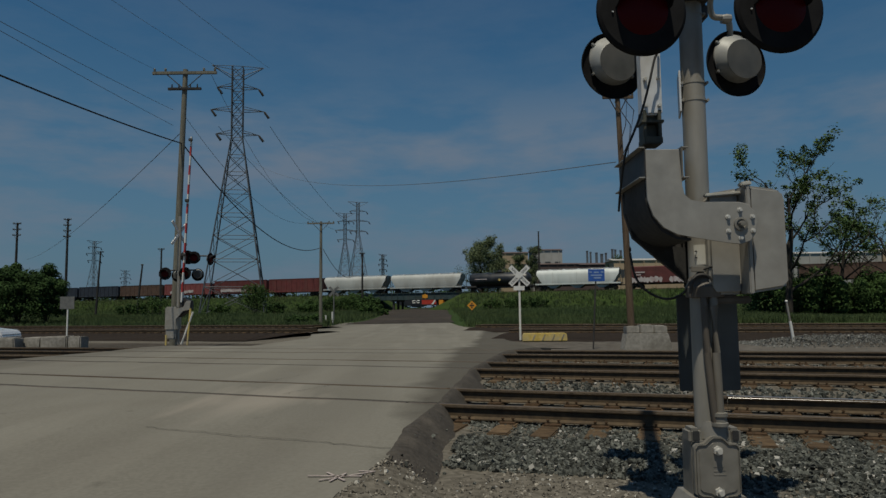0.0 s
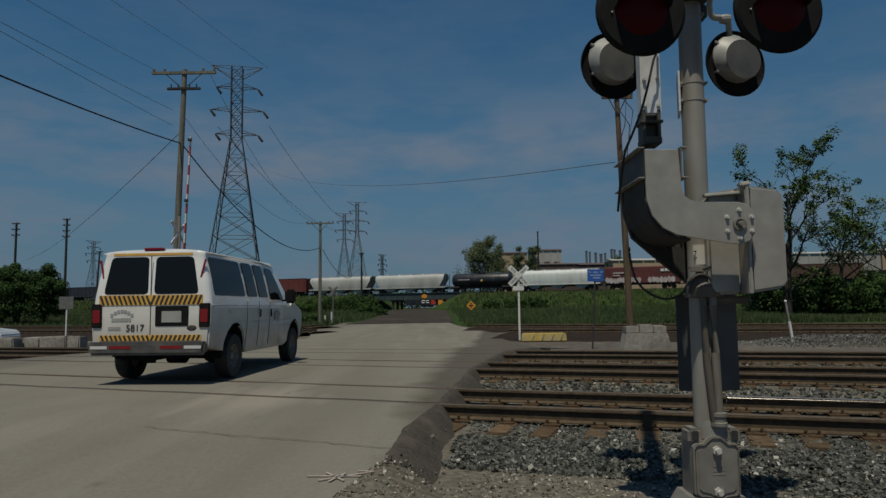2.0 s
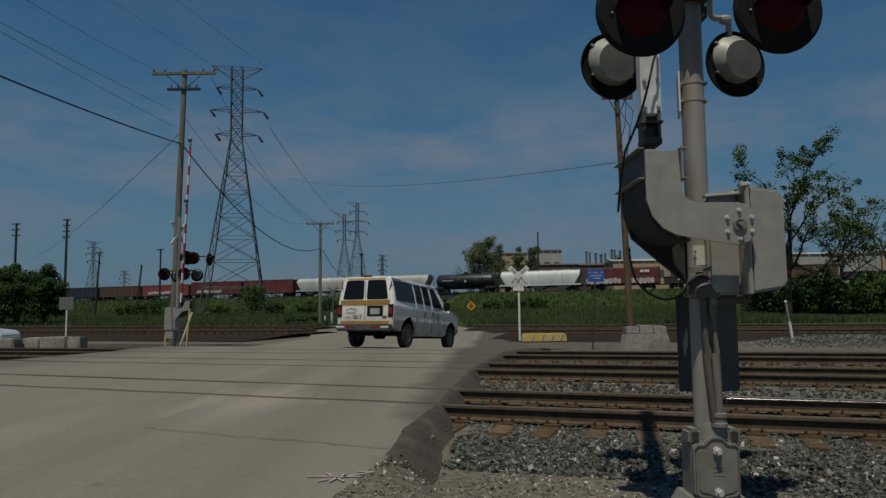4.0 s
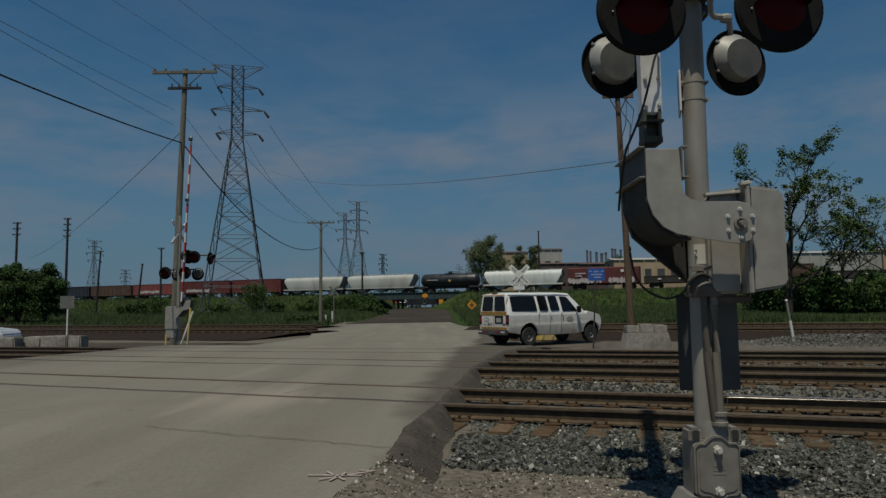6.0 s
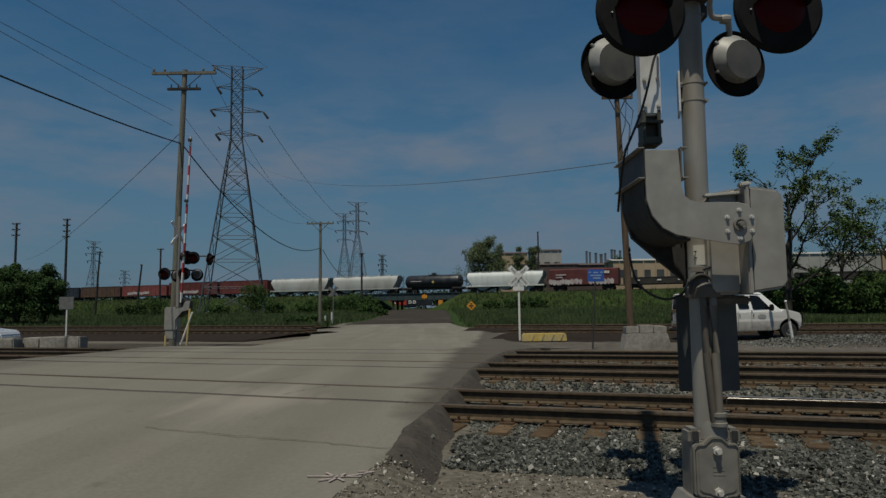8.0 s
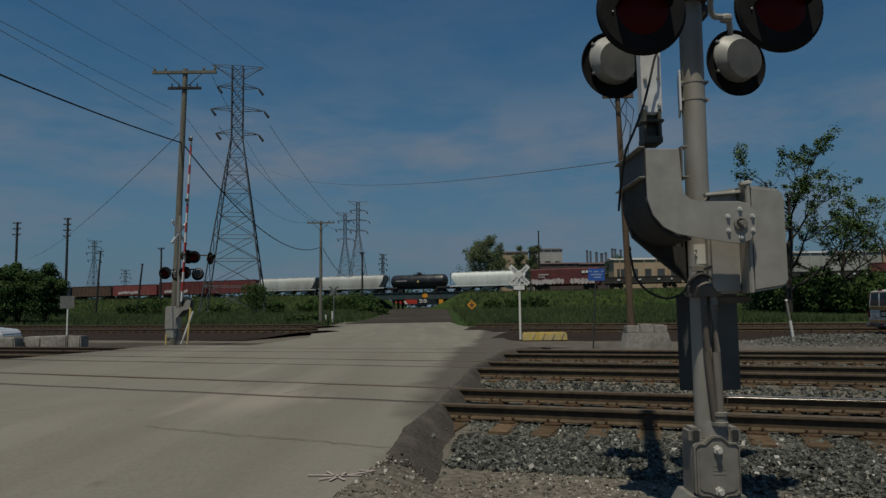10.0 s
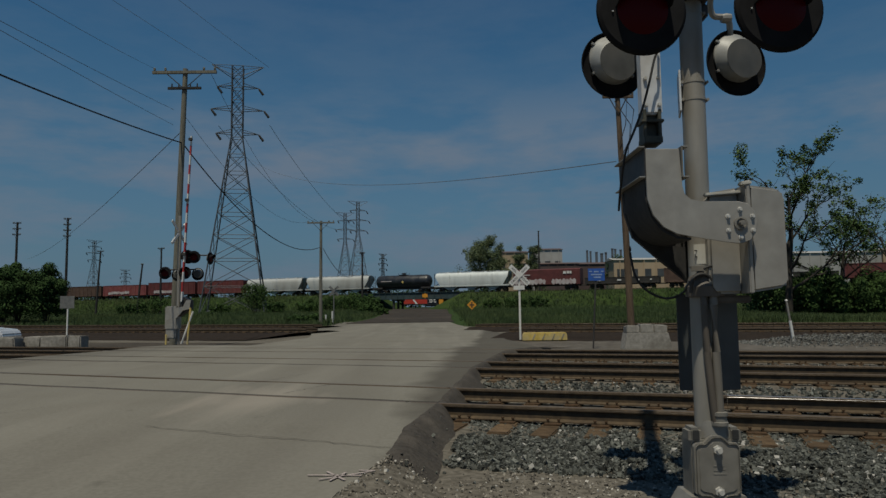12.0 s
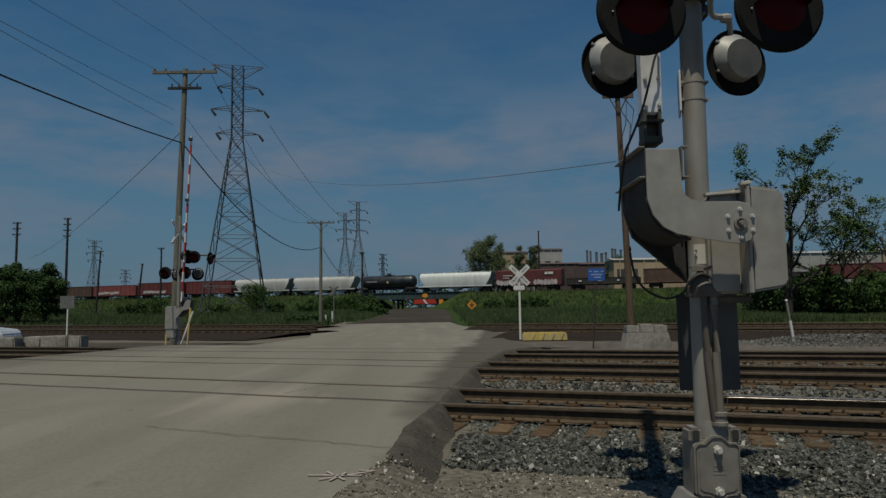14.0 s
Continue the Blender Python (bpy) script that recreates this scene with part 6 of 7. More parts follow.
def van_at(z):
    for a, b in zip(VAN_RINGS, VAN_RINGS[1:]):
        if z <= b[0]:
            t = (z - a[0]) / (b[0] - a[0])
            return [a[k] + (b[k] - a[k]) * t for k in (1, 2, 3)]
    return VAN_RINGS[-1][1:]


def rounded(poly, r=0.03):
    out = []
    n = len(poly)
    for i in range(n):
        p, a, b = Vector(poly[i]), Vector(poly[i - 1]), Vector(poly[(i + 1) % n])
        da, db = (a - p), (b - p)
        ra, rb = min(r, da.length * 0.4), min(r, db.length * 0.4)
        for t in (0, 0.33, 0.67, 1):
            q = (p + da.normalized() * ra) * (1 - t) ** 2 + 2 * t * (1 - t) * p + (p + db.normalized() * rb) * t * t
            out.append((q.x, q.y))
    return out


def pane(bm, poly, put, off=0.006, thick=0.02):
    """A thin curved-fit panel on the van's skin: poly in its own plane, put() gives the place."""
    bm.faces.new([bm.verts.new((u, v, 0)) for u, v in poly])
    for z, *_ in VAN_RINGS:
        bmesh.ops.bisect_plane(bm, geom=list(bm.verts) + list(bm.edges) + list(bm.faces), plane_co=(0, z, 0), plane_no=(0, 1, 0))
    flat = {v: (v.co.x, v.co.y) for v in bm.verts}
    rim = [e for e in bm.edges if e.is_boundary]
    made = bmesh.ops.extrude_edge_only(bm, edges=rim)["geom"]
    for v in [g for g in made if isinstance(g, bmesh.types.BMVert)]:
        v.co = put(v.co.x, v.co.y, off - thick)
    for v, (u, w) in flat.items():
        v.co = put(u, w, off)


def build_van():
    van = thing("passenger_van", Matrix(), "dusty white passenger van with yellow and black rear striping", "van")
    # greenhouse
    bm = bmesh.new()
    rings = []
    for z, xr, xf, hw in VAN_RINGS:
        ring = []
        rc = min(0.13, hw * 0.5)
        for cx, cy, a0 in ((xf - rc, hw - rc, 0), (xr + rc, hw - rc, 90), (xr + rc, -hw + rc, 180), (xf - rc, -hw + rc, 270)):
            for k in range(6):
                a = radians(a0 + 18 * k)
                ring.append(bm.verts.new((cx + rc * math.cos(a), cy + rc * math.sin(a), z)))
        rings.append(ring)
    n = len(rings[0])
    for a, b in zip(rings, rings[1:]):
        for k in range(n):
            bm.faces.new((a[k], a[(k + 1) % n], b[(k + 1) % n], b[k]))
    bm.faces.new(rings[-1])
    body = part("upper_body", bm, VAN_WHITE, van, smooth=50, m=pose(0, 0, LIFT))
    # lower body with wheel arches

    def arch(cx, r, zc, zb):
        a0 = math.asin((zc - zb) / r)
        pts = []
        for k in range(13):
            a = math.pi + a0 - (math.pi + 2 * a0) * k / 12
            pts.append((cx + r * math.cos(a), zc + r * math.sin(a)))
        return pts
    low = [(-1.25, 0.50)] + arch(0, 0.46, 0.36, 0.42) + [(0.6, 0.33), (2.9, 0.33)] + arch(3.5, 0.46, 0.36, 0.42) + [(4.22, 0.48), (4.28, 0.75), (4.22, 0.97), (4.05, 1.07), (3.6, 1.18), (3.28, 1.24), (3.16, 1.17), (-1.25, 1.17)]
    bm = bmesh.new()
    prism(bm, low, -1.0, 1.0)
    for z in (0.42, 0.52, 0.62, 0.72, 0.82, 0.92, 1.02):
        bmesh.ops.bisect_plane(bm, geom=list(bm.verts) + list(bm.edges) + list(bm.faces), plane_co=(0, 0, z), plane_no=(0, 0, 1))
    edges = [e for e in bm.edges if abs(e.verts[0].co.y - e.verts[1].co.y) < 0.01 and len(e.link_faces) == 2 and e.calc_face_angle(0) > 0.6]
    bmesh.ops.bevel(bm, geom=edges, offset=0.03, segments=2, affect="EDGES")
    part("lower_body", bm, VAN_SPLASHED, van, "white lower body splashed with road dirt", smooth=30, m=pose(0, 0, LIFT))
    for cx in (0, 3.5):
        bm = bmesh.new()
        arc = [(cx + 0.45 * math.cos(radians(a)), 0.36 + 0.45 * math.sin(radians(a))) for a in range(-8, 189, 14)]
        rows = [[bm.verts.new((x, y, z)) for x, z in arc] for y in (-0.985, 0.985)]
        for k in range(len(arc) - 1):
            bm.faces.new((rows[0][k], rows[0][k + 1], rows[1][k + 1], rows[1][k]))
        part("wheel_well", bm, BLACK, van, "dark wheel well liner", m=pose(0, 0, LIFT))
    # underside
    bm = bmesh.new()
    box(bm, (5.0, 1.5, 0.12), (1.45, 0, 0.42))
    rod(bm, (0, -0.8, 0.38), (0, 0.8, 0.38), 0.07, seg=8)
    rod(bm, (0, -0.12, 0.36), (0, 0.2, 0.36), 0.17, seg=12)
    box(bm, (0.5, 0.7, 0.2), (-0.8, 0.3, 0.40), bevel=0.05)
    rod(bm, (-1.2, -0.35, 0.36), (-0.3, -0.35, 0.34), 0.04, seg=8)
    box(bm, (0.1, 0.12, 0.18), (-1.15, 0, 0.36))
    part("underbody", bm, BLACK, van, "dark axle and exhaust", m=pose(0, 0, LIFT))
    # wheels
    for x in (0, 3.5):
        for s in (-1, 1):
            bm = bmesh.new()
            lathe(bm, [(0.19, -0.10), (0.28, -0.115), (0.355, -0.11), (0.37, -0.08), (0.37, 0.08), (0.355, 0.11), (0.28, 0.115), (0.19, 0.10)], None, 32)
            wheel = part("wheel", bm, RUBBER, van, "dark worn tyre", m=pose(x, s * 0.85, 0.37, 90 if s < 0 else -90))
            VAN_WHEELS.append((wheel, x, s))
            bm = bmesh.new()
            lathe(bm, [(0.0, 0.07), (0.06, 0.07), (0.075, 0.04), (0.12, 0.03), (0.165, 0.045), (0.185, 0.10), (0.198, 0.10), (0.198, -0.05), (0.0, -0.05)], None, 28)
            part("rim", bm, RIM, wheel, "grimy steel rim")
            for k in range(8):
                a = k * math.pi / 4
                bm = bmesh.new()
                rod(bm, (0.085 * math.cos(a), 0.085 * math.sin(a), 0.03), (0.085 * math.cos(a), 0.085 * math.sin(a), 0.06), 0.012, seg=6)
                part("lug_nut", bm, DARK_STEEL, wheel)

    def side(s):
        return lambda u, v, off: Vector((u, s * (van_at(v)[2] + off), v))

    def back(u, v, off):
        return Vector((van_at(v)[0] - off, u, v))
    for s in (-1, 1):
        for poly in ([(-1.00, 1.29), (-1.03, 1.88), (0.36, 1.88), (0.44, 1.29)], [(0.57, 1.29), (0.50, 1.88), (0.96, 1.88), (1.05, 1.29)],
                     [(1.17, 1.29), (1.09, 1.88), (1.56, 1.87), (1.67, 1.29)], [(1.82, 1.25), (1.74, 1.86), (2.15, 1.84), (2.64, 1.29), (2.58, 1.25)]):
            bm = bmesh.new()
            pane(bm, rounded(poly, 0.07), side(s))
            part("side_window", bm, VAN_GLASS, body, "dark tinted side window", smooth=0)
        bm = bmesh.new()
        tube(bm, [Vector((x, s * (van_at(1.945)[2] + 0.012), 1.945 - 0.05 * ease(1.6, 2.45, x))) for x in (-1.12, -0.5, 0.3, 1.0, 1.6, 2.0, 2.3)], 0.014, 6)
        part("drip_rail", bm, VAN_WHITE, body, "white drip rail over the windows")
        for x in (0.53, 1.77):
            for z in (1.205,):
                bm = bmesh.new()
                box(bm, (0.045, 0.02, 0.075), (x, s * 1.004, z), bevel=0.006)
                part("hinge", bm, WHITE, body, "bright door hinge")
        for x in (0.50, 1.11, 1.74):
            bm = bmesh.new()
            for k in range(6):
                box(bm, (0.010, 0.006, 0.135), (x, s * 1.004, 0.48 + 0.135 * k))
            part("door_gap", bm, INK, body, "dark door shut line", smooth=0)
        for x in (1.19, 1.83):
            bm = bmesh.new()
            box(bm, (0.035, 0.02, 0.15), (x, s * 1.006, 1.00), bevel=0.006)
            part("door_handle", bm, BLACK, body, "black door handle")
        bm = bmesh.new()
        box(bm, (0.14, 0.22, 0.28), (2.60, s * 1.16, 1.32), bevel=0.04)
        box(bm, (0.05, 0.14, 0.04), (2.60, s * 1.03, 1.24))
        part("wing_mirror", bm, BLACK, body, "black wing mirror")
    for s in (-1, 1):
        bm = bmesh.new()
        pane(bm, rounded([(s * 0.05, 1.315), (s * 0.06, 1.885), (s * 0.69, 1.885), (s * 0.80, 1.315)], 0.07), back)
        part("rear_window", bm, VAN_GLASS, body, "dark tinted rear window", smooth=0)
    # rear stripes
    for z, h, name in ((1.225, 0.15, "upper"), (0.655, 0.085, "lower")):
        bm = bmesh.new()
        box(bm, (0.008, 1.74, h), (-1.256, 0, z))
        band = part("hazard_band", bm, HAZARD, body, "orange-yellow rear hazard band", smooth=0)
        for k in range(22):
            y = -0.82 + 1.64 * k / 21
            if abs(y) < 0.03:
                continue
            bm = bmesh.new()
            box(bm, (0.006, 0.034, h * 1.0), (-1.262, y, z), (24 if y < 0 else -24, 0, 0))
            part("hazard_stripe", bm, INK, band, smooth=0)
    bm = bmesh.new()
    box(bm, (0.008, 1.34, 0.035), (van_at(1.925)[0] - 0.003, 0, 1.925))
    part("top_band", bm, HAZARD, body, "thin striped band under the roof", smooth=0)
    bm = bmesh.new()
    box(bm, (0.01, 0.012, 1.3), (-1.254, 0, 1.25))
    part("door_gap", bm, INK, body, smooth=0)
    for s in (-1, 1):
        bm = bmesh.new()
        box(bm, (0.10, 0.17, 0.36), (-1.228, s * 0.905, 0.99), bevel=0.012)
        cluster = part("lamp_surround", bm, BLACK, body, "black tail lamp surround")
        bm = bmesh.new()
        box(bm, (0.10, 0.145, 0.22), (-1.234, s * 0.905, 0.985), bevel=0.012)
        part("tail_lamp", bm, TAIL_RED, cluster, "red tail lamp")
        bm = bmesh.new()
        box(bm, (0.02, 0.035, 0.30), (van_at(1.70)[0] + 0.01, s * 0.855, 1.70), (s * -14, 6, 0), 0.006)
        part("side_marker", bm, TAIL_RED, body, "slim red marker lamp")
    bm = bmesh.new()
    box(bm, (0.16, 0.34, 0.04), (-1.10, 0, 1.995), (0, 12, 0), bevel=0.012)
    part("brake_lamp", bm, TAIL_RED, body, "high red brake lamp")
    bm = bmesh.new()
    box(bm, (0.02, 0.56, 0.30), (-1.255, -0.36, 0.98), bevel=0.01)
    part("plate_recess", bm, BLACK, body, "black plate recess")
    bm = bmesh.new()
    box(bm, (0.012, 0.33, 0.17), (-1.267, -0.36, 0.97))
    part("plate", bm, SPRAY_GREY, body, "blank pale plate", smooth=0)
    bm = bmesh.new()
    lathe(bm, [(0, 0.01), (0.05, 0.01), (0.07, 0)], pose(-1.252, -0.70, 0.80, 0, -90) @ Matrix.Diagonal((0.6, 1.2, 1, 1)), 20)
    part("badge", bm, DARK_STEEL, body, "dark oval badge")
    # faint door lettering, which cannot be read, and the fleet number
    for y0, y1, z in ((0.28, 0.68, 1.0), (0.32, 0.66, 0.93), (0.50, 0.72, 0.80)):
        bm = bmesh.new()
        for k in range(7):
            a = (k - 3) / 3
            box(bm, (0.006, (y1 - y0) / 8.5, 0.05), (-1.255, (y0 + y1) / 2 + a * (y1 - y0) / 2 * 0.85, z + (0.06 * (1 - a * a) if z == 1.0 else 0)))
        part("lettering_bar", bm, SPRAY_GREY, body, "faint illegible lettering", smooth=0)
    cu = bpy.data.curves.new("fleet_number", "FONT")
    cu.body, cu.size, cu.extrude, cu.align_x = "5817", 0.15, 0.002, "CENTER"
    cu.materials.append(INK)
    num = new("fleet_number", cu)
    num.parent = body
    num.matrix_basis = pose(-1.069, 0.245, 0.77, 90, 0, -90)
    # bumpers
    bm = bmesh.new()
    box(bm, (0.22, 2.0, 0.20), (-1.33, 0, 0.50), bevel=0.04)
    bumper = part("rear_bumper", bm, BUMPER, van, "dirty grey step bumper", m=pose(0, 0, LIFT))
    for y0, y1, mt in ((-0.95, -0.66, TAIL_CLEAR), (-0.62, -0.25, TAIL_RED), (0.25, 0.62, TAIL_RED), (0.66, 0.95, TAIL_CLEAR)):
        bm = bmesh.new()
        box(bm, (0.008, y1 - y0, 0.045), (-1.442, (y0 + y1) / 2, 0.52))
        part("reflective_tape", bm, mt, bumper, "red tape" if mt is TAIL_RED else "white tape", smooth=0)
    bm = bmesh.new()
    box(bm, (0.25, 2.02, 0.24), (4.28, 0, 0.56), bevel=0.04)
    part("front_bumper", bm, BUMPER, van, "dirty front bumper", m=pose(0, 0, LIFT))
    bm = bmesh.new()
    for z in (0.62, 0.80, 1.03):
        box(bm, (0.05, 1.36, 0.05), (4.86, 0, z))
    for y in (-0.68, 0.68):
        box(bm, (0.06, 0.06, 0.48), (4.86, y, 0.80), bevel=0.006)
        for z in (0.62, 0.80, 1.03):
            box(bm, (0.62, 0.04, 0.04), (4.56, y, z))
    part("brush_guard", bm, BLACK, van, "black square-tube brush guard", m=pose(0, 0, LIFT))
    bm = bmesh.new()
    box(bm, (0.04, 1.2, 0.22), (4.255, 0, 0.84), bevel=0.01)
    part("grille", bm, BLACK, van, "black grille", m=pose(0, 0, LIFT))
    for s in (-1, 1):
        bm = bmesh.new()
        box(bm, (0.05, 0.26, 0.22), (4.25, s * 0.80, 0.84), bevel=0.02)
        part("headlight", bm, TAIL_CLEAR, van, "clear headlight", m=pose(0, 0, LIFT))
    bm = bmesh.new()
    pane(bm, rounded([(-0.82, 1.2), (-0.70, 1.84), (0.70, 1.84), (0.82, 1.2)], 0.08), lambda u, v, off: Vector((van_at(v)[1] + off, u, v)))
    part("windscreen", bm, VAN_GLASS, body, "tinted windscreen", smooth=0)
    bm = bmesh.new()
    spray = [(2.02, 0.98), (2.12, 1.04), (2.32, 1.04), (2.42, 0.98), (2.35, 0.86), (2.10, 0.86)]
    pane(bm, spray, lambda u, v, off: Vector((u, -1.0 - off, v)), 0.004, 0.003)
    part("door_emblem", bm, SPRAY_GREY, body, "faint grey door emblem", smooth=0)
    return van


HAZARD = surface("orange_yellow_tape", (0.558, 0.297, 0.045), (0.648, 0.378, 0.072), 6.0, 0.6, bump=0, grime=(0.45, 0.324, 0.135), grime_amount=0.5)
SPRAY_GREY = surface("faded_grey_lettering", (0.2618, 0.2618, 0.2541), (0.3465, 0.3465, 0.3311), 6.0, 0.6, bump=0)
LIFT = 0.06
VAN_WHEELS = []
VAN = build_van()


def narrow_tail(van):
    """The van's body draws in a little towards the back doors, over a short rear overhang."""
    keep = {w for w, _, _ in VAN_WHEELS}
    todo = [o for o in van.children if o not in keep]
    for ob in todo + [k for o in todo for k in o.children] + [q for o in todo for k in o.children for q in k.children]:
        if ob.type != "MESH":
            continue
        for v in ob.data.vertices:
            v.co.y *= 0.96 + 0.04 * ease(-1.4, 1.2, v.co.x)
            # the sides tuck under towards the sills
            v.co.y *= 1 - 0.05 * max(0, (0.98 - v.co.z) / 0.6) ** 1.6
            if v.co.z > 0.40:
                v.co.z = 0.40 + (v.co.z - 0.40) * 1.035
            if v.co.x < -0.5:
                v.co.x = -0.5 + (v.co.x + 0.5) * 0.75
            elif v.co.x > 3.96:
                v.co.x = 3.96 + (v.co.x - 3.96) * 0.42


narrow_tail(VAN)


# ---- signs, blocks and posts beyond the tracks ----
def build_crossbuck():
    s = thing("crossbuck_sign", pose(3.58, 32, -0.44), "white railroad crossbuck sign on a pale post", "crossbuck sign")
    bm = bmesh.new()
    box(bm, (0.09, 0.07, 3.0), (0, 0.05, 1.5), bevel=0.008)
    part("post", bm, WHITE_POST, s)
    for k, a in enumerate((45, -45)):
        bm = bmesh.new()
        box(bm, (1.22, 0.015, 0.23), (0, -0.01 - 0.018 * k, 3.03), (0, a, 0))
        blade = part("blade", bm, WHITE, s, "white crossbuck blade", smooth=0)
        word = ("RAIL", "ROAD") if k == 0 else ("CROS", "SING")
        for w, off in zip(word, (-0.34, 0.34)):
            cu = bpy.data.curves.new("lettering", "FONT")
            cu.body, cu.size, cu.extrude, cu.align_x, cu.align_y = w, 0.15, 0.001, "CENTER", "CENTER"
            cu.materials.append(INK)
            t = new("lettering", cu)
            t.parent = blade
            t.matrix_basis = pose(0, 0, 3.03, 0, a, 0) @ pose(off, -0.021 - 0.018 * k, 0, 90)
    bm = bmesh.new()
    box(bm, (0.52, 0.012, 0.20), (-0.02, -0.01, 2.44), bevel=0.003)
    part("track_plate", bm, WHITE, s, "small plain white plate")
    b = thing("concrete_block", pose(4.63, 31.5, -0.45), "low yellow-painted concrete block with worn black dashes", "barrier")
    bm = bmesh.new()
    prism(bm, [(-1.02, 0), (1.02, 0), (1.0, 0.28), (0.95, 0.36), (-0.95, 0.36), (-1.0, 0.28)], -0.22, 0.22)
    bmesh.ops.bevel(bm, geom=list(bm.edges), offset=0.02, segments=2, affect="EDGES")
    part("block", bm, YELLOW, b)
    for x in (-0.6, -0.15, 0.3, 0.72):
        bm = bmesh.new()
        prism(bm, [(x, 0.05), (x + 0.06, 0.05), (x + 0.17, 0.30), (x + 0.12, 0.30)], -0.232, -0.222)
        part("worn_dash", bm, CONCRETE, b, "faded dark dash", smooth=0)
    s = thing("information_sign", pose(5.56, 25.5, -0.46), "small blue information sign on a dark steel post", "sign")
    bm = bmesh.new()
    tube(bm, [(0, 0.02, 0), (0.19, 0.02, 2.9)], 0.03, 8)
    part("post", bm, DARK_STEEL, s)
    bm = bmesh.new()
    box(bm, (0.62, 0.012, 0.46), (0.19, -0.02, 2.74), bevel=0.004)
    face = part("panel", bm, BLUE_SIGN, s, "blue sign face with a pale border")
    for x0, x1, z in ((-0.08, 0.02, 2.86), (0.10, 0.28, 2.85), (0.36, 0.46, 2.86), (-0.02, 0.40, 2.74), (0.08, 0.36, 2.64)):
        bm = bmesh.new()
        box(bm, (x1 - x0, 0.006, 0.05), ((x0 + x1) / 2, -0.03, z))
        part("lettering_bar", bm, SKY_TINT, face, "illegible pale lettering", smooth=0)
    b = thing("concrete_barrier", pose(7.36, 25, -0.49), "weathered broken-topped concrete barrier block", "barrier")
    bm = bmesh.new()
    prism(bm, [(-0.86, 0), (0.86, 0), (0.84, 0.2), (0.74, 0.62), (-0.74, 0.62), (-0.82, 0.2)], -0.35, 0.35)
    bmesh.ops.bevel(bm, geom=list(bm.edges), offset=0.025, segments=2, affect="EDGES")
    part("base", bm, CONCRETE, b)
    for x, w, h in ((-0.50, 0.48, 0.26), (0.0, 0.50, 0.30), (0.50, 0.48, 0.27)):
        bm = bmesh.new()
        box(bm, (w - 0.02, 0.55, h), (x, 0, 0.61 + h / 2), (2 * x, 3 * x, 0), 0.03)
        part("top_stone", bm, CONCRETE, b)
    p = thing("marker_post", pose(13.82, 27.0, -0.52), "white marker post leaning out of the gravel", "post")
    bm = bmesh.new()
    tube(bm, [(0, 0, 0), (-0.12, 0, 0.95)], 0.055, 10)
    part("sleeve", bm, WHITE_POST, p)
    bm = bmesh.new()
    tube(bm, [(-0.12, 0, 0.95), (-0.225, 0, 1.72)], 0.04, 10)
    part("pipe", bm, SILVER_MAST, p, "weathered inner pipe")
    bm = bmesh.new()
    bmesh.ops.create_uvsphere(bm, u_segments=10, v_segments=6, radius=0.055, matrix=pose(-0.225, 0, 1.74))
    part("cap", bm, WHITE_POST, p)
    # left of the road
    s = thing("square_sign", pose(-18.8, 34, -0.5), "back of a grey square sign on a pale post", "sign")
    bm = bmesh.new()
    box(bm, (0.06, 0.05, 2.4), (0, 0.03, 1.2))
    part("post", bm, WHITE_POST, s)
    bm = bmesh.new()
    box(bm, (0.72, 0.015, 0.62), (-0.02, 0, 2.1), bevel=0.004)
    part("panel", bm, PANEL_DULL, s, "dull grey sign back")
    for x, y, L, h, lb in ((-16.55, 29.3, 1.25, 0.60, "weathered concrete kerb block"), (-17.62, 29.5, 0.85, 0.56, "weathered concrete kerb block"), (-15.60, 29.15, 0.62, 0.58, "weathered concrete kerb block"), (-18.9, 29.0, 1.9, 0.56, "weathered tan concrete block")):
        b = thing("concrete_block", pose(x, y, -0.48, 0, 0, -8), lb, "barrier", "blocks by the road")
        bm = bmesh.new()
        box(bm, (L, 0.6, h), (0, 0, h / 2), bevel=0.05)
        for v in bm.verts:
            v.co += Vector((lump(v.co * 3, x), lump(v.co * 3, x + 5), lump(v.co * 3, x + 9))) * 0.04
        part("block", bm, CONCRETE, b)
    # marker posts by the far end of the road
    for x, y, h in ((-10.8, 66, 1.25), (-11.6, 67, 0.9)):
        p = thing("marker_post", pose(x, y, -0.4), "thin white marker post in the grass", "post")
        bm = bmesh.new()
        rod(bm, (0, 0, 0), (0, 0, h), 0.08, seg=8)
        part("pipe", bm, WHITE_POST, p)
    s = thing("crossbuck_sign", pose(-11.3, 70, -0.4), "distant grey crossbuck sign seen from behind", "crossbuck sign")
    bm = bmesh.new()
    rod(bm, (0, 0, 0), (0, 0, 3.3), 0.06, seg=8)
    part("post", bm, PANEL_DULL, s)
    for a in (45, -45):
        bm = bmesh.new()
        box(bm, (1.3, 0.03, 0.25), (0, 0.02 * a / 45, 3.3), (0, a, 0))
        part("blade", bm, PANEL_DULL, s, smooth=0)
    s = thing("warning_sign", pose(3.93, 95, 0.0), "orange diamond warning sign with a dark symbol", "sign")
    bm = bmesh.new()
    box(bm, (0.95, 0.03, 0.95), (0, 0, 1.35), (0, 45, 0))
    face = part("panel", bm, ORANGE, s, smooth=0)
    for x, z, w, h in ((0, 1.35, 0.62, 0.18), (0, 1.62, 0.2, 0.2), (0, 1.08, 0.2, 0.2)):
        bm = bmesh.new()
        box(bm, (w, 0.01, h), (x, -0.025, z))
        part("symbol", bm, INK, face, "dark symbol bar", smooth=0)
    bm = bmesh.new()
    rod(bm, (0, 0.05, -0.3), (0, 0.05, 1.4), 0.05, seg=6)
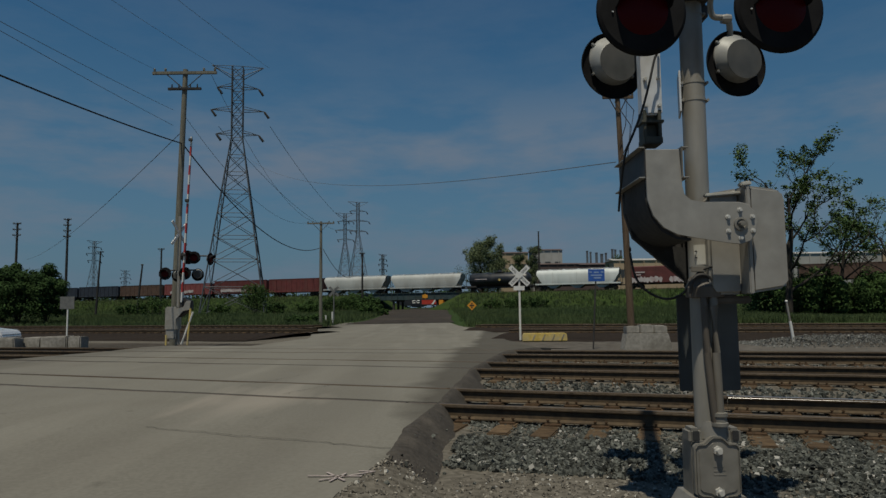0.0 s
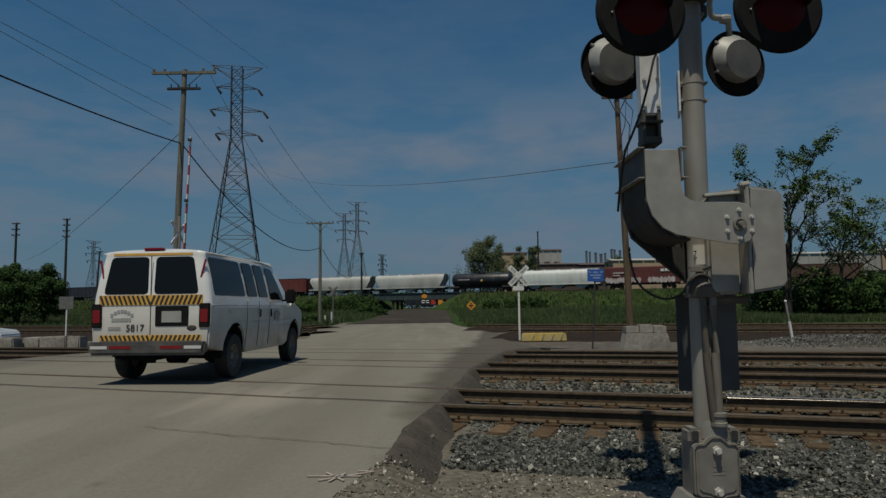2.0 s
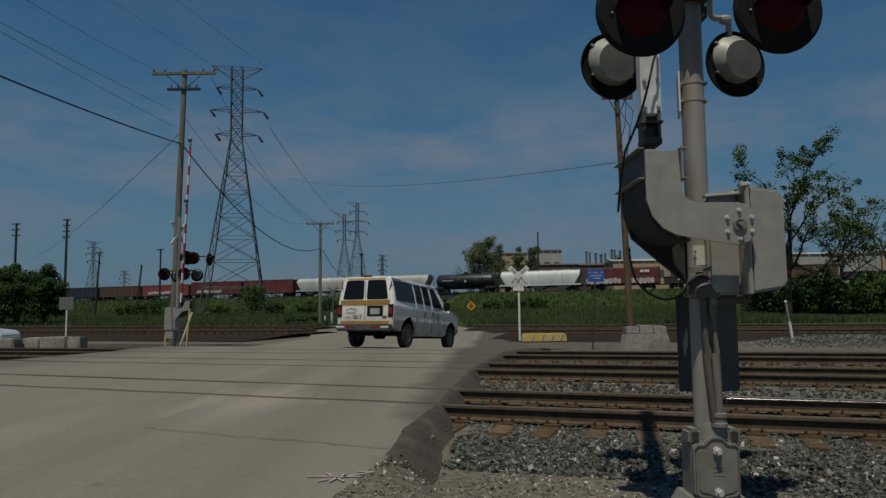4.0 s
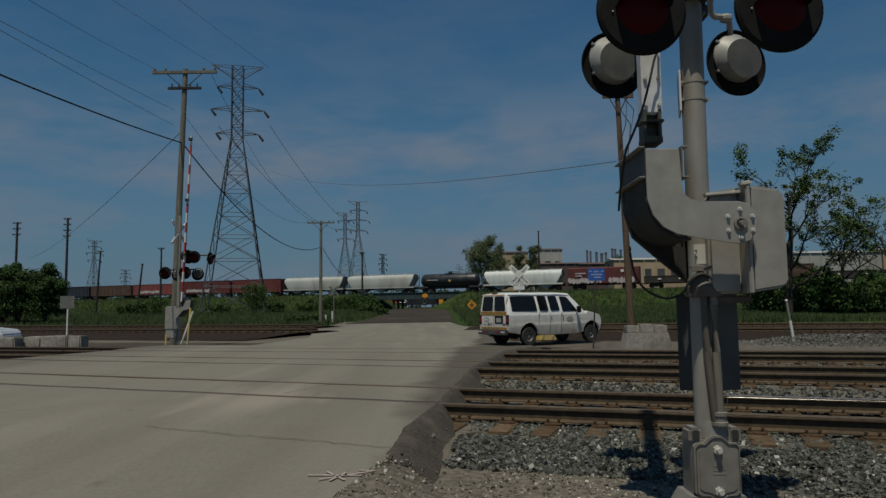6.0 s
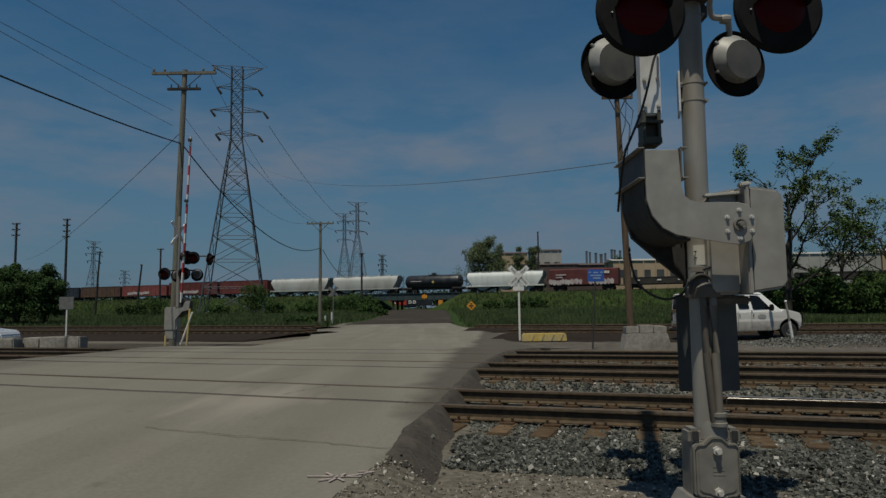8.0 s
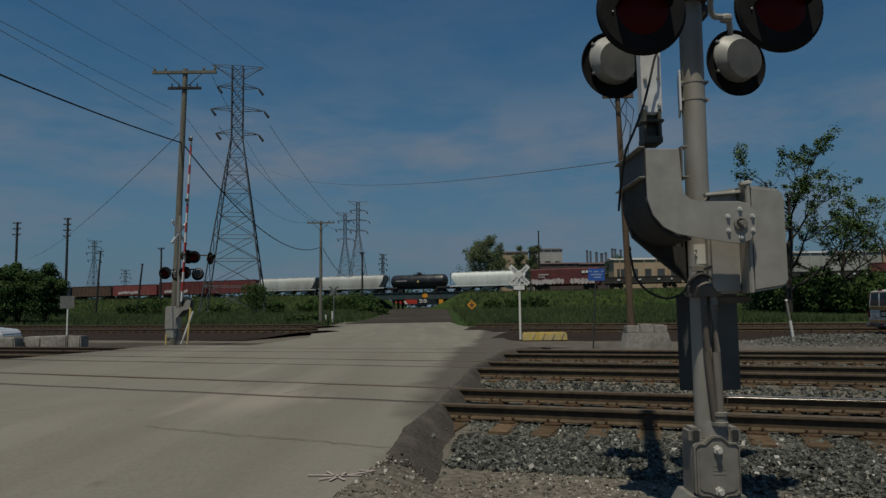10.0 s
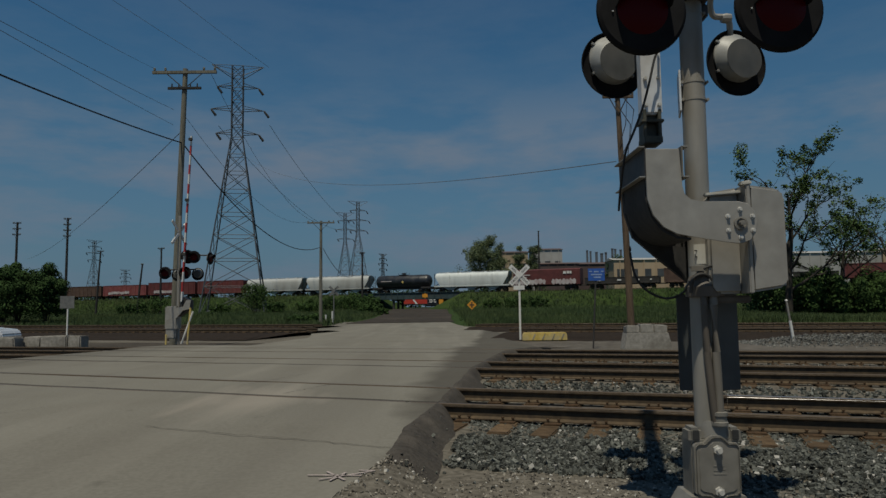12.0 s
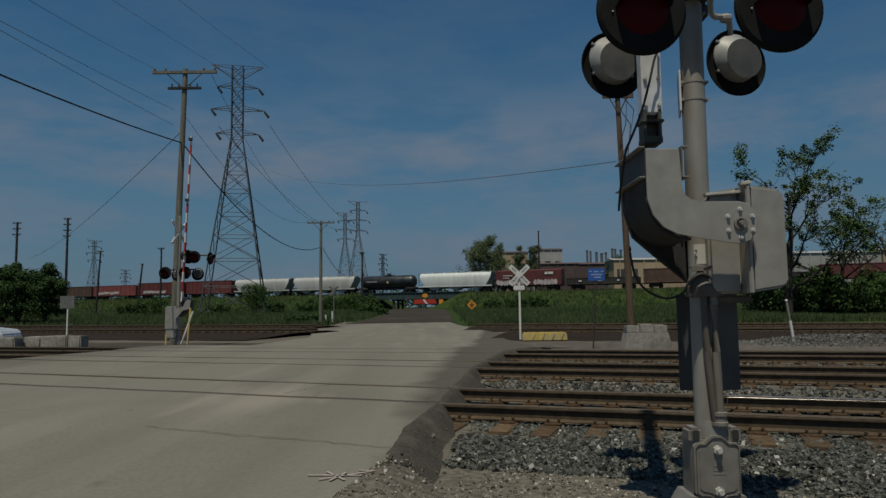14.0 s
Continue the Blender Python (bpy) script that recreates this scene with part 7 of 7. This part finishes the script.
    part("post", bm, DARK_STEEL, s)


SKY_TINT = surface("pale_blue_sheeting", (0.1694, 0.2464, 0.4235), (0.231, 0.3234, 0.5005), 6.0, 0.6, bump=0)
PANEL_DULL = surface("dull_grey_sign_back", (0.0924, 0.0963, 0.0963), (0.1463, 0.1502, 0.1463), 6.0, 0.7, bump=0)
build_crossbuck()


def build_parked_car():
    c = thing("parked_car", pose(-23.45, 33.4, -0.50, 0, 0, 4), "silver car parked behind the concrete blocks", "car")
    bm = bmesh.new()
    low = [(-2.2, 0.25), (2.2, 0.25), (2.25, 0.55), (2.1, 0.78), (1.0, 0.92), (-1.6, 0.95), (-2.2, 0.85), (-2.28, 0.5)]
    prism(bm, low, -0.88, 0.88)
    bmesh.ops.bevel(bm, geom=list(bm.edges), offset=0.06, segments=3, affect="EDGES")
    part("body", bm, CAR_SILVER, c)
    bm = bmesh.new()
    a = [(-1.7, 0.9), (1.15, 0.9), (0.45, 1.38), (-1.1, 1.40)]
    prism(bm, a, -0.74, 0.74)
    bmesh.ops.bevel(bm, geom=list(bm.edges), offset=0.08, segments=3, affect="EDGES")
    part("cabin", bm, VAN_GLASS, c, "dark glazed cabin")
    bm = bmesh.new()
    box(bm, (1.4, 1.3, 0.04), (-0.35, 0, 1.405), bevel=0.015)
    part("roof", bm, CAR_SILVER, c)
    for x in (-1.35, 1.4):
        for y in (-0.8, 0.8):
            bm = bmesh.new()
            lathe(bm, [(0, 0.1), (0.2, 0.1), (0.31, 0.09), (0.32, 0.06), (0.32, -0.06), (0.31, -0.09), (0, -0.09)], pose(x, y, 0.32, 90), 20)
            part("wheel", bm, RUBBER, c, "dark wheel")


build_parked_car()


# ---- overhead wires ----
hang("service_cable", (-12.2, 14, 7.43), (-11.25, 28.8, 8.35), 0.14, 0.028, WIRE, "thick black service cable along the poles")
hang("service_cable", (-11.2, 28.9, 8.3), (-11.2, 61.85, 6.72), 1.75, 0.030, WIRE, "thick black service cable along the poles")
for dx, z in ((0.0, 0.0), (0.0, -0.45)):
    hang("power_line", (-10.4, 12, 7.75 + z * 0.2), (-11.6, 28.75, 9.8 + z * 1.5), 0.05, 0.008, WIRE_GREY, "thin grey power line")
hang("power_line", (-8.3, 13, 7.4), (-12.4, 28.75, 11.6), 0.05, 0.006, WIRE_GREY, "thin grey power line")
hang("power_line", (-11.1, 28.8, 9.5), (-12.2, 61.9, 9.13), 1.6, 0.010, WIRE_GREY, "thin grey power line")
hang("power_line", (-10.0, 28.8, 11.35), (-10.3, 61.9, 9.15), 2.2, 0.010, WIRE_GREY, "thin grey power line")
hang("power_line", (-11.4, 28.95, 8.8), (-64.7, 105, 9.3), 1.0, 0.016, WIRE_GREY, "thin grey power line")
hang("power_line", (-11.0, 62, 6.6), (-14.1, 118, 9.0), 2.6, 0.03, WIRE_GREY, "thin grey power line")
hang("power_line", (-37.6, 130, 30.4), (7.03, 27, 6.91), 2.7, 0.018, WIRE_GREY, "thin grey power line")
for s in (-1, 1):
    hang("power_line", (-38.6 + s * 4.8, 130, 48.5), (-60 + s * 4.8, -20, 50), 3.0, 0.03, WIRE_GREY, "high-voltage line from the tower")
    hang("power_line", (-38.6 + s * 5.0, 130, 36.9), (-41.3 + s * 5, 318, 37.4), 5, 0.05, WIRE_GREY, "high-voltage line from the tower")
for x, z in ((0.25, 11.0), (0.5, 10.4), (0.34, 9.8)):
    bm = bmesh.new()
    tube(bm, [(-0.42, -0.15, z), (-0.2 + x, -0.3, z - 1.0), (-0.2 + x * 0.6, -0.3, z - 2.2), (-0.28, -0.15, z - 3.0)], 0.018, 5)
    part("drop_wire", bm, WIRE, BROWN_POLE, "looped black drop wire")


# ---- buildings beyond the train ----
STACK = surface("dark_stack_steel", (0.0693, 0.0809, 0.0963), (0.1001, 0.1155, 0.1309), 0.4, 0.7, bump=0)
def shed(at, size, mt, label, bays, turn=0, roof=MAROON_CLAD, windows=0):
    b = thing("industrial_building", pose(*at, 0, 0, turn), label, "building", "works buildings")
    L, D, H = size
    bm = bmesh.new()
    box(bm, (L, D, H), (0, 0, H / 2))
    part("wall", bm, mt, b, smooth=0)
    bm = bmesh.new()
    prism(bm, [(-D / 2 - 0.4, H), (D / 2 + 0.4, H), (0, H + D * 0.06 + 0.3)], -L / 2 - 0.4, L / 2 + 0.4, pose(0, 0, 0, 0, 0, 90))
    part("roof", bm, roof, b, smooth=0)
    for k in range(bays):
        bm = bmesh.new()
        box(bm, (0.35, 0.3, H), (-L / 2 + L * (k + 0.5) / bays, -D / 2 - 0.15, H / 2))
        part("pilaster", bm, mt, b, smooth=0)
    for k in range(windows):
        bm = bmesh.new()
        box(bm, (L / windows * 0.55, 0.1, H * 0.16), (-L / 2 + L * (k + 0.5) / windows, -D / 2 - 0.06, H * 0.72))
        part("window", bm, WIN_DARK, b, "dark window strip", smooth=0)


WIN_DARK = surface("dark_window_strip", (0.0385, 0.0423, 0.0462), (0.0693, 0.0732, 0.077), 0.3, 0.4, bump=0)
shed((31.5, 305, 0.6), (12, 12, 24.0), TAN, "tall tan works building with dark openings", 3, windows=4)
shed((46, 305, 0.6), (13, 14, 25.0), PALE_CLAD, "pale clad works building", 4, windows=3)
shed((49.5, 298, 0.6), (19, 8, 18.5), MAROON_CLAD, "dark maroon works building", 5)
shed((86, 315, 0.6), (64, 16, 19.0), MAROON_CLAD, "long low dark works roofline", 8)
shed((88, 265, 0.6), (46, 14, 17.5), TAN, "long tan corrugated works building", 10, windows=9, roof=PALE_CLAD)
shed((152, 268, 0.6), (34, 14, 19.5), PALE_CLAD, "long pale corrugated works building", 8, windows=0, roof=PALE_CLAD)
shed((122, 272, 0.6), (22, 14, 16.5), TAN, "tan corrugated works building", 5, windows=4, roof=TAN)
shed((146, 300, 0.6), (16, 12, 21.5), PALE_CLAD, "pale clad works building", 4)
shed((190, 270, 0.6), (38, 14, 20.5), TAN, "long tan corrugated works building", 8, windows=0, roof=PALE_CLAD)
for x, h, w in ((68.6, 26.5, 1.0), (70.2, 26.0, 0.9), (73, 25.6, 1.2), (75.5, 25.0, 1.4), (77.5, 25.4, 1.0), (80.6, 27.2, 1.1), (82.0, 27.0, 1.0), (84.6, 26.6, 1.1)):
    s = thing("exhaust_stack", pose(x, 322, 0.6), "dark steel exhaust stack on the works", "chimney", "exhaust stacks")
    bm = bmesh.new()
    lathe(bm, [(w * 0.5, 0), (w * 0.5, h - 0.5), (w * 0.6, h - 0.4), (w * 0.6, h), (0, h)], None, 10)
    part("pipe", bm, STACK, s)


# ---- plants ----
def leaf_cloud(verts, faces, rng, centre, radius, count, size, flat=0.8):
    """Small bent leaf sprays round a twig's end."""
    for _ in range(count):
        d = Vector((rng.gauss(0, 1), rng.gauss(0, 1), rng.gauss(0, flat)))
        p = centre + d.normalized() * radius * rng.random() ** 0.5
        u = Vector((rng.gauss(0, 1), rng.gauss(0, 1), rng.gauss(0, 0.7))).normalized()
        v = u.cross(Vector((rng.gauss(0, 1), rng.gauss(0, 1), rng.gauss(0, 1)))).normalized()
        s = size * rng.uniform(0.6, 1.3)
        o = len(verts)
        verts += [tuple(p - u * s), tuple(p + v * s * 0.45), tuple(p + u * s), tuple(p - v * s * 0.45)]
        faces.append((o, o + 1, o + 2, o + 3))


def tree(at, height, spread, seed, leaf, label, limbs=9, clump=26, size=0.16, radius=0.8, trunk=0.03, base=0.22, lean=(0, 0), up=0.7, depth=3, name="tree", keep=0.9):
    rng = random.Random(seed)
    t = thing(name, pose(*at), label, "tree" if name == "tree" else "bush", "trees" if name == "tree" else "bushes")
    wood = bmesh.new()
    tips = []

    def grow(p, d, length, r, level):
        pts, q, dd = [p], p, d
        n = 4
        for k in range(n):
            dd = (dd + Vector((rng.gauss(0, 0.16), rng.gauss(0, 0.16), rng.gauss(0.05, 0.10)))).normalized()
            q = q + dd * length / n
            pts.append(q)
        tube(wood, pts, [r * (1 - 0.55 * k / n) for k in range(n + 1)], 6 if level < 2 else 4)
        if level >= depth:
            tips.append(q)
            tips.append(pts[2])
            return
        if level >= 1:
            tips.append(q)
        kids = rng.randint(3, 4)
        for k in range(kids):
            a = rng.uniform(0, 2 * math.pi)
            side = Vector((math.cos(a), math.sin(a), rng.uniform(0.0, 0.7)))
            nd = (dd * rng.uniform(0.5, 0.9) + side * rng.uniform(0.6, 1.0)).normalized()
            grow(pts[rng.randint(2, n)], nd, length * rng.uniform(0.5, 0.72), r * 0.5, level + 1)
    top = Vector((lean[0], lean[1], height * 0.62))
    spine = [Vector((0, 0, -0.3)), top * 0.35 + Vector((rng.gauss(0, 0.02), 0, 0)) * height, top * 0.7 + Vector((rng.gauss(0, 0.02), rng.gauss(0, 0.02), 0)) * height, top]
    r0 = height * trunk
    tube(wood, spine, [r0, r0 * 0.75, r0 * 0.55, r0 * 0.35], 9)
    for k in range(limbs):
        f = base + (1 - base) * (k + rng.random()) / limbs
        p = spine[0].lerp(spine[1], f / 0.35) if f < 0.35 else spine[1].lerp(spine[2], (f - 0.35) / 0.35) if f < 0.7 else spine[2].lerp(spine[3], (f - 0.7) / 0.3)
        a = k * 2.4 + rng.gauss(0, 0.3)
        d = Vector((math.cos(a), math.sin(a), up + 0.7 * f)).normalized()
        grow(p, d, spread * 0.5 * (1.05 - 0.45 * f) * rng.uniform(0.8, 1.15), r0 * 0.4 * (1.15 - 0.6 * f), 1)
    part("trunk", wood, BARK, t, "dark trunk and limbs", smooth=60)
    verts, faces = [], []
    for p in tips:
        if rng.random() < keep:
            leaf_cloud(verts, faces, rng, p, radius * rng.uniform(0.5, 1.2), clump, size)
    me = bpy.data.meshes.new("crown")
    me.from_pydata(verts, [], faces)
    me.materials.append(leaf)
    c = new("crown", me)
    c.parent = t
    tagged(c, "uneven crown of small leaves")
    return t


# beside the crossing, past the sidings
tree((31.4, 62, -0.2), 17.8, 11.5, 4, LEAF_SUN, "tall sparse tree with dark limbs and clumped leaves", limbs=11, clump=48, size=0.15, radius=0.66, trunk=0.020, base=0.22, lean=(0.5, 0), depth=3, up=0.55, keep=0.5)
tree((38.6, 66, -0.2), 11.2, 11.5, 9, LEAF_SUN, "spreading sparse tree with dark limbs", limbs=8, clump=48, size=0.15, radius=0.66, trunk=0.024, base=0.3, lean=(0.6, 0), up=0.3, keep=0.5)
tree((50.2, 76, 0.0), 13.5, 11.0, 14, LEAF, "crooked sparse tree with bare dark twigs", limbs=7, clump=8, size=0.15, radius=0.7, trunk=0.02, base=0.3, lean=(-1.0, 0))
tree((9.6, 178, 0.7), 20.0, 13.0, 21, LEAF_OLIVE, "olive-green tree behind the freight line", limbs=14, clump=50, size=0.19, radius=1.35, trunk=0.012, base=0.12, up=1.0)
tree((14.6, 184, 0.7), 21.0, 9.0, 22, LEAF_OLIVE, "olive-green tree behind the freight line", limbs=11, clump=44, size=0.19, radius=1.25, trunk=0.012, base=0.12, up=1.2)
tree((28.6, 250, 0.7), 31.0, 6.5, 23, LEAF_OLIVE, "thin feathery tree behind the freight line", limbs=11, clump=36, size=0.22, radius=1.2, trunk=0.009, base=0.2, up=1.7)
tree((34.6, 252, 0.7), 31.0, 7.5, 24, LEAF_OLIVE, "thin feathery tree behind the freight line", limbs=11, clump=36, size=0.22, radius=1.2, trunk=0.009, base=0.2, up=1.7)
tree((69, 268, 0.7), 19.0, 16.0, 25, LEAF, "round green tree before the works", limbs=9, clump=34, size=0.4, radius=1.7, trunk=0.014, base=0.2)


def lobe(verts, faces, rng, centre, radius, count, size):
    """Leaves over a rounded mass, lying mostly along its surface."""
    for _ in range(count):
        d = Vector((rng.gauss(0, 1), rng.gauss(0, 1), rng.gauss(0, 1))).normalized()
        p = centre + d * radius * (0.62 + 0.40 * rng.random() ** 0.7)
        u = d.cross(Vector((rng.gauss(0, 1), rng.gauss(0, 1), rng.gauss(0, 1)))).normalized()
        v = (d.cross(u) + d * rng.gauss(0, 0.45)).normalized()
        s = size * rng.uniform(0.6, 1.3)
        o = len(verts)
        verts += [tuple(p - u * s), tuple(p + v * s * 0.6), tuple(p + u * s), tuple(p - v * s * 0.6)]
        faces.append((o, o + 1, o + 2, o + 3))


def bush(at, height, spread, seed, leaf, label, stems=7, clump=60, size=0.17):
    rng = random.Random(seed)
    t = thing("bush", pose(*at), label, "bush", "bushes")
    wood = bmesh.new()
    verts, faces = [], []
    for k in range(stems):
        a = k * 2.4 + rng.uniform(-0.4, 0.4)
        out = spread * 0.42 * math.sqrt((k + 0.3) / stems)
        r = min(height, spread) * rng.uniform(0.13, 0.24)
        tip = Vector((math.cos(a) * out, math.sin(a) * out, (height - r) * (1 - 0.5 * (out / (spread * 0.5)) ** 2) * rng.uniform(0.82, 1.0)))
        mid = Vector((tip.x * 0.45, tip.y * 0.45, tip.z * 0.5))
        tube(wood, [(tip.x * 0.1, tip.y * 0.1, -0.2), mid, tip], [0.05, 0.035, 0.015], 5)
        lobe(verts, faces, rng, tip, r, clump * 2, size)
        for f in (0.72, 0.42):
            lobe(verts, faces, rng, Vector((tip.x * (0.75 + 0.3 * (1 - f)), tip.y * (0.75 + 0.3 * (1 - f)), tip.z * f)), r * rng.uniform(0.9, 1.25), clump, size)
    part("branchwork", wood, BARK, t)
    me = bpy.data.meshes.new("foliage")
    me.from_pydata(verts, [], faces)
    me.materials.append(leaf)
    c = new("foliage", me)
    c.parent = t
    tagged(c, "dense small leaves")


BUSHES = random.Random(77)
for k in range(8):
    # rounded domes in a row, a few metres apart
    x = -66.3 + 2.9 * k
    bush((x, 80 + BUSHES.uniform(-2, 2), -0.2), BUSHES.uniform(6.2, 7.4), 4.6, 100 + k, LEAF_DARK, "dense dark green bush", 16, 230, 0.13)
for k in range(15):
    bush((31.5 + 1.9 * k, 66 + BUSHES.uniform(-2.5, 2.5), -0.3), BUSHES.uniform(3.9, 5.4), 5.4, 130 + k, LEAF if k % 3 else LEAF_SUN, "dense green bush below the trees", 13, 170, 0.12)
bush((-31.0, 112, 0.1), 6.2, 5.6, 160, LEAF, "tall open green bush", 9, 90, 0.13)
for x, y, h, w, s in ((-49.5, 116, 4.0, 7, 161), (-55, 120, 2.6, 6, 162), (-45.5, 118, 3.0, 5, 163), (-25.5, 128, 2.8, 6, 164), (-22.5, 134, 3.4, 6, 165), (-17.5, 133, 4.2, 6, 166), (-15.0, 136, 4.0, 6, 167),
                      (-13.2, 126, 2.2, 5, 168), (-20.5, 140, 3.2, 6, 169), (13.5, 128, 3.0, 7, 170), (17, 126, 2.6, 7, 171), (9.5, 132, 2.4, 5, 172), (-12.6, 66.5, 1.3, 2.4, 173), (-14.6, 68, 1.2, 2.6, 174),
                      (-8.8, 96, 1.2, 3, 175), (-11.4, 104, 2.4, 4, 179), (-12.6, 112, 3.2, 5, 181), (-10.6, 96, 1.8, 3.4, 182), (-14.0, 120, 3.6, 5, 183), (-24, 122, 2.2, 4, 176), (-29, 118, 2.4, 4, 177), (-38, 116, 2.2, 5, 178)):
    bush((x, y, ground_z(x, y) - 0.1), h, w, s, LEAF if s % 3 else LEAF_DARK, "wild green shrub on the embankment foot", 8, 60, 0.13)


def build_grass():
    """Tall wild grass: bunches of bent blades, thick by the sidings and up the embankment."""
    rng = random.Random(55)
    verts, faces = [], []
    inv = RISE.inverted()

    def tuft(x, y, z, h, w):
        for _ in range(3):
            a = rng.uniform(0, 2 * math.pi)
            dx, dy = math.cos(a) * w, math.sin(a) * w
            lx, ly = rng.gauss(0, 0.25) * h, rng.gauss(0, 0.25) * h
            o = len(verts)
            px, py = x + rng.gauss(0, 0.25), y + rng.gauss(0, 0.25)
            verts.extend([(px - dx, py - dy, z), (px + dx, py + dy, z), (px + lx + dx * 0.3, py + ly + dy * 0.3, z + h)])
            faces.append((o, o + 1, o + 2))
    n = 0
    while n < 60000:
        y = 54 + 82 * rng.random() ** 1.6
        x = rng.uniform(-0.72, 0.72) * y
        if y + 0.36 * x < 57 + 3 * lump((x * 0.25, y * 0.25, 3)):
            continue
        if mix_at([(66, -10.2), (80, -8.6), (100, -8.8), (150, -12)], y) - 0.3 < x < mix_at([(66, 1.6), (150, 1.2)], y) + 0.6:
            continue
        l = inv @ Vector((x, y, 0))
        if l.y > -15:
            continue
        n += 1
        tuft(x, y, ground_z(x, y) - 0.05, rng.uniform(0.3, 0.7) * (1 + 0.6 * lump((x * 0.1, y * 0.1, 9))), 0.04)
    for _ in range(16000):
        lx, t = rng.uniform(-150, 120), rng.random()
        if -19 - 0 < lx < 6:
            continue
        y = -15 + 10.8 * t
        z = mix_at([(-15, 0.2), (-11, 1.3), (-7, 3.1), (-4.4, 4.25)], y)
        p = RISE @ Vector((lx, y, z))
        tuft(p.x, p.y, p.z - 0.05, rng.uniform(0.35, 0.9), 0.07)
    me = bpy.data.meshes.new("grass")
    me.from_pydata(verts, [], faces)
    me.materials.append(GRASS)
    tagged(new("grass", me), "tall wild green grass past the sidings", "grass", kind="stuff")


build_grass()


def build_far_woods():
    """A low belt of far trees behind the freight line."""
    rng = random.Random(91)
    verts, faces = [], []
    for _ in range(2200):
        x = rng.uniform(-420, 330)
        y = 360 + rng.uniform(-12, 12) - 0.2 * x
        h = 11.0 + 1.6 * lump((x * 0.03, 0, 1))
        leaf_cloud(verts, faces, rng, Vector((x, y, 0.6 + h * rng.uniform(0.15, 0.8))), 2.6, 22, 0.8, 0.7)
    me = bpy.data.meshes.new("far_woods")
    me.from_pydata(verts, [], faces)
    me.materials.append(LEAF_DARK)
    tagged(new("far_woods", me), "low belt of distant dark green trees", "woods", kind="stuff")


build_far_woods()



# ---- what moves ----
VAN_PATH = [(0.0, -4.75, -1.2, 91), (0.4, -4.77, 1.5, 91), (0.8, -4.78, 4.3, 91), (1.2, -4.80, 7.18, 90.2), (1.7, -4.68, 10.1, 88.0), (2.3, -4.33, 13.35, 84.8), (3.0, -3.71, 16.72, 80.5),
            (3.6, -2.73, 19.5, 73), (4.2, -1.56, 22.23, 65), (4.8, -0.19, 24.57, 57), (5.4, 1.12, 26.52, 48.5), (6.0, 2.90, 28.2, 34), (6.5, 5.00, 29.5, 23), (7.0, 7.36, 30.3, 15.5),
            (7.6, 9.9, 30.75, 9.5), (8.2, 12.62, 30.8, 5), (9.0, 15.7, 31.1, 0), (10.3, 22.6, 30.7, -6), (12.0, 32.6, 29.2, -10), (14.0, 44.5, 27.0, -10)]
TRAIN_SPEED = 1.935
LOCO_SPEED = 2.05


def motions():
    rows, roll, last = [], 0.0, None
    turns = []
    for t, x, y, a in VAN_PATH:
        c = y + 0.33 * x
        z = road_z(c) - 0.03 * ease(24, 28, c) if c < 60 else -0.48
        ahead = road_z(c + 3.5 * math.sin(radians(a)) + 1.1 * math.cos(radians(a)))
        rows.append((t, pose(x, y, z + 0.005, 0, 0, a) @ pose(0, 0, 0, 0, -math.degrees(math.atan2(ahead - z, 3.5)))))
        if last:
            roll += math.hypot(x - last[0], y - last[1]) / 0.37
        last = (x, y)
        turns.append((t, roll))
    walk(VAN, rows)
    # wheels: keyed at short steps so that no step passes a quarter turn
    for wheel, wx, s in VAN_WHEELS:
        spin, t = [], 0.0
        while t <= 14.001:
            k = mix_at(turns, t)
            spin.append((t, pose(wx, s * 0.85, 0.37) @ pose(0, 0, 0, 0, math.degrees(k), 0) @ pose(0, 0, 0, 90 if s < 0 else -90)))
            t += 1 / 15
        walk(wheel, spin)
    for car, x14 in CARS:
        walk(car, [(t, RISE @ pose(x14 + TRAIN_SPEED * (14.0 - t), 0, RISE_Z)) for t in (0.0, 7.0, 14.0)])
    for loco, x0 in ((LOCO_A, -9.5), (LOCO_B, -30.7)):
        walk(loco, [(t, pose(x0 + LOCO_SPEED * t, 278, 0.87)) for t in (0.0, 7.0, 14.0)])


motions()
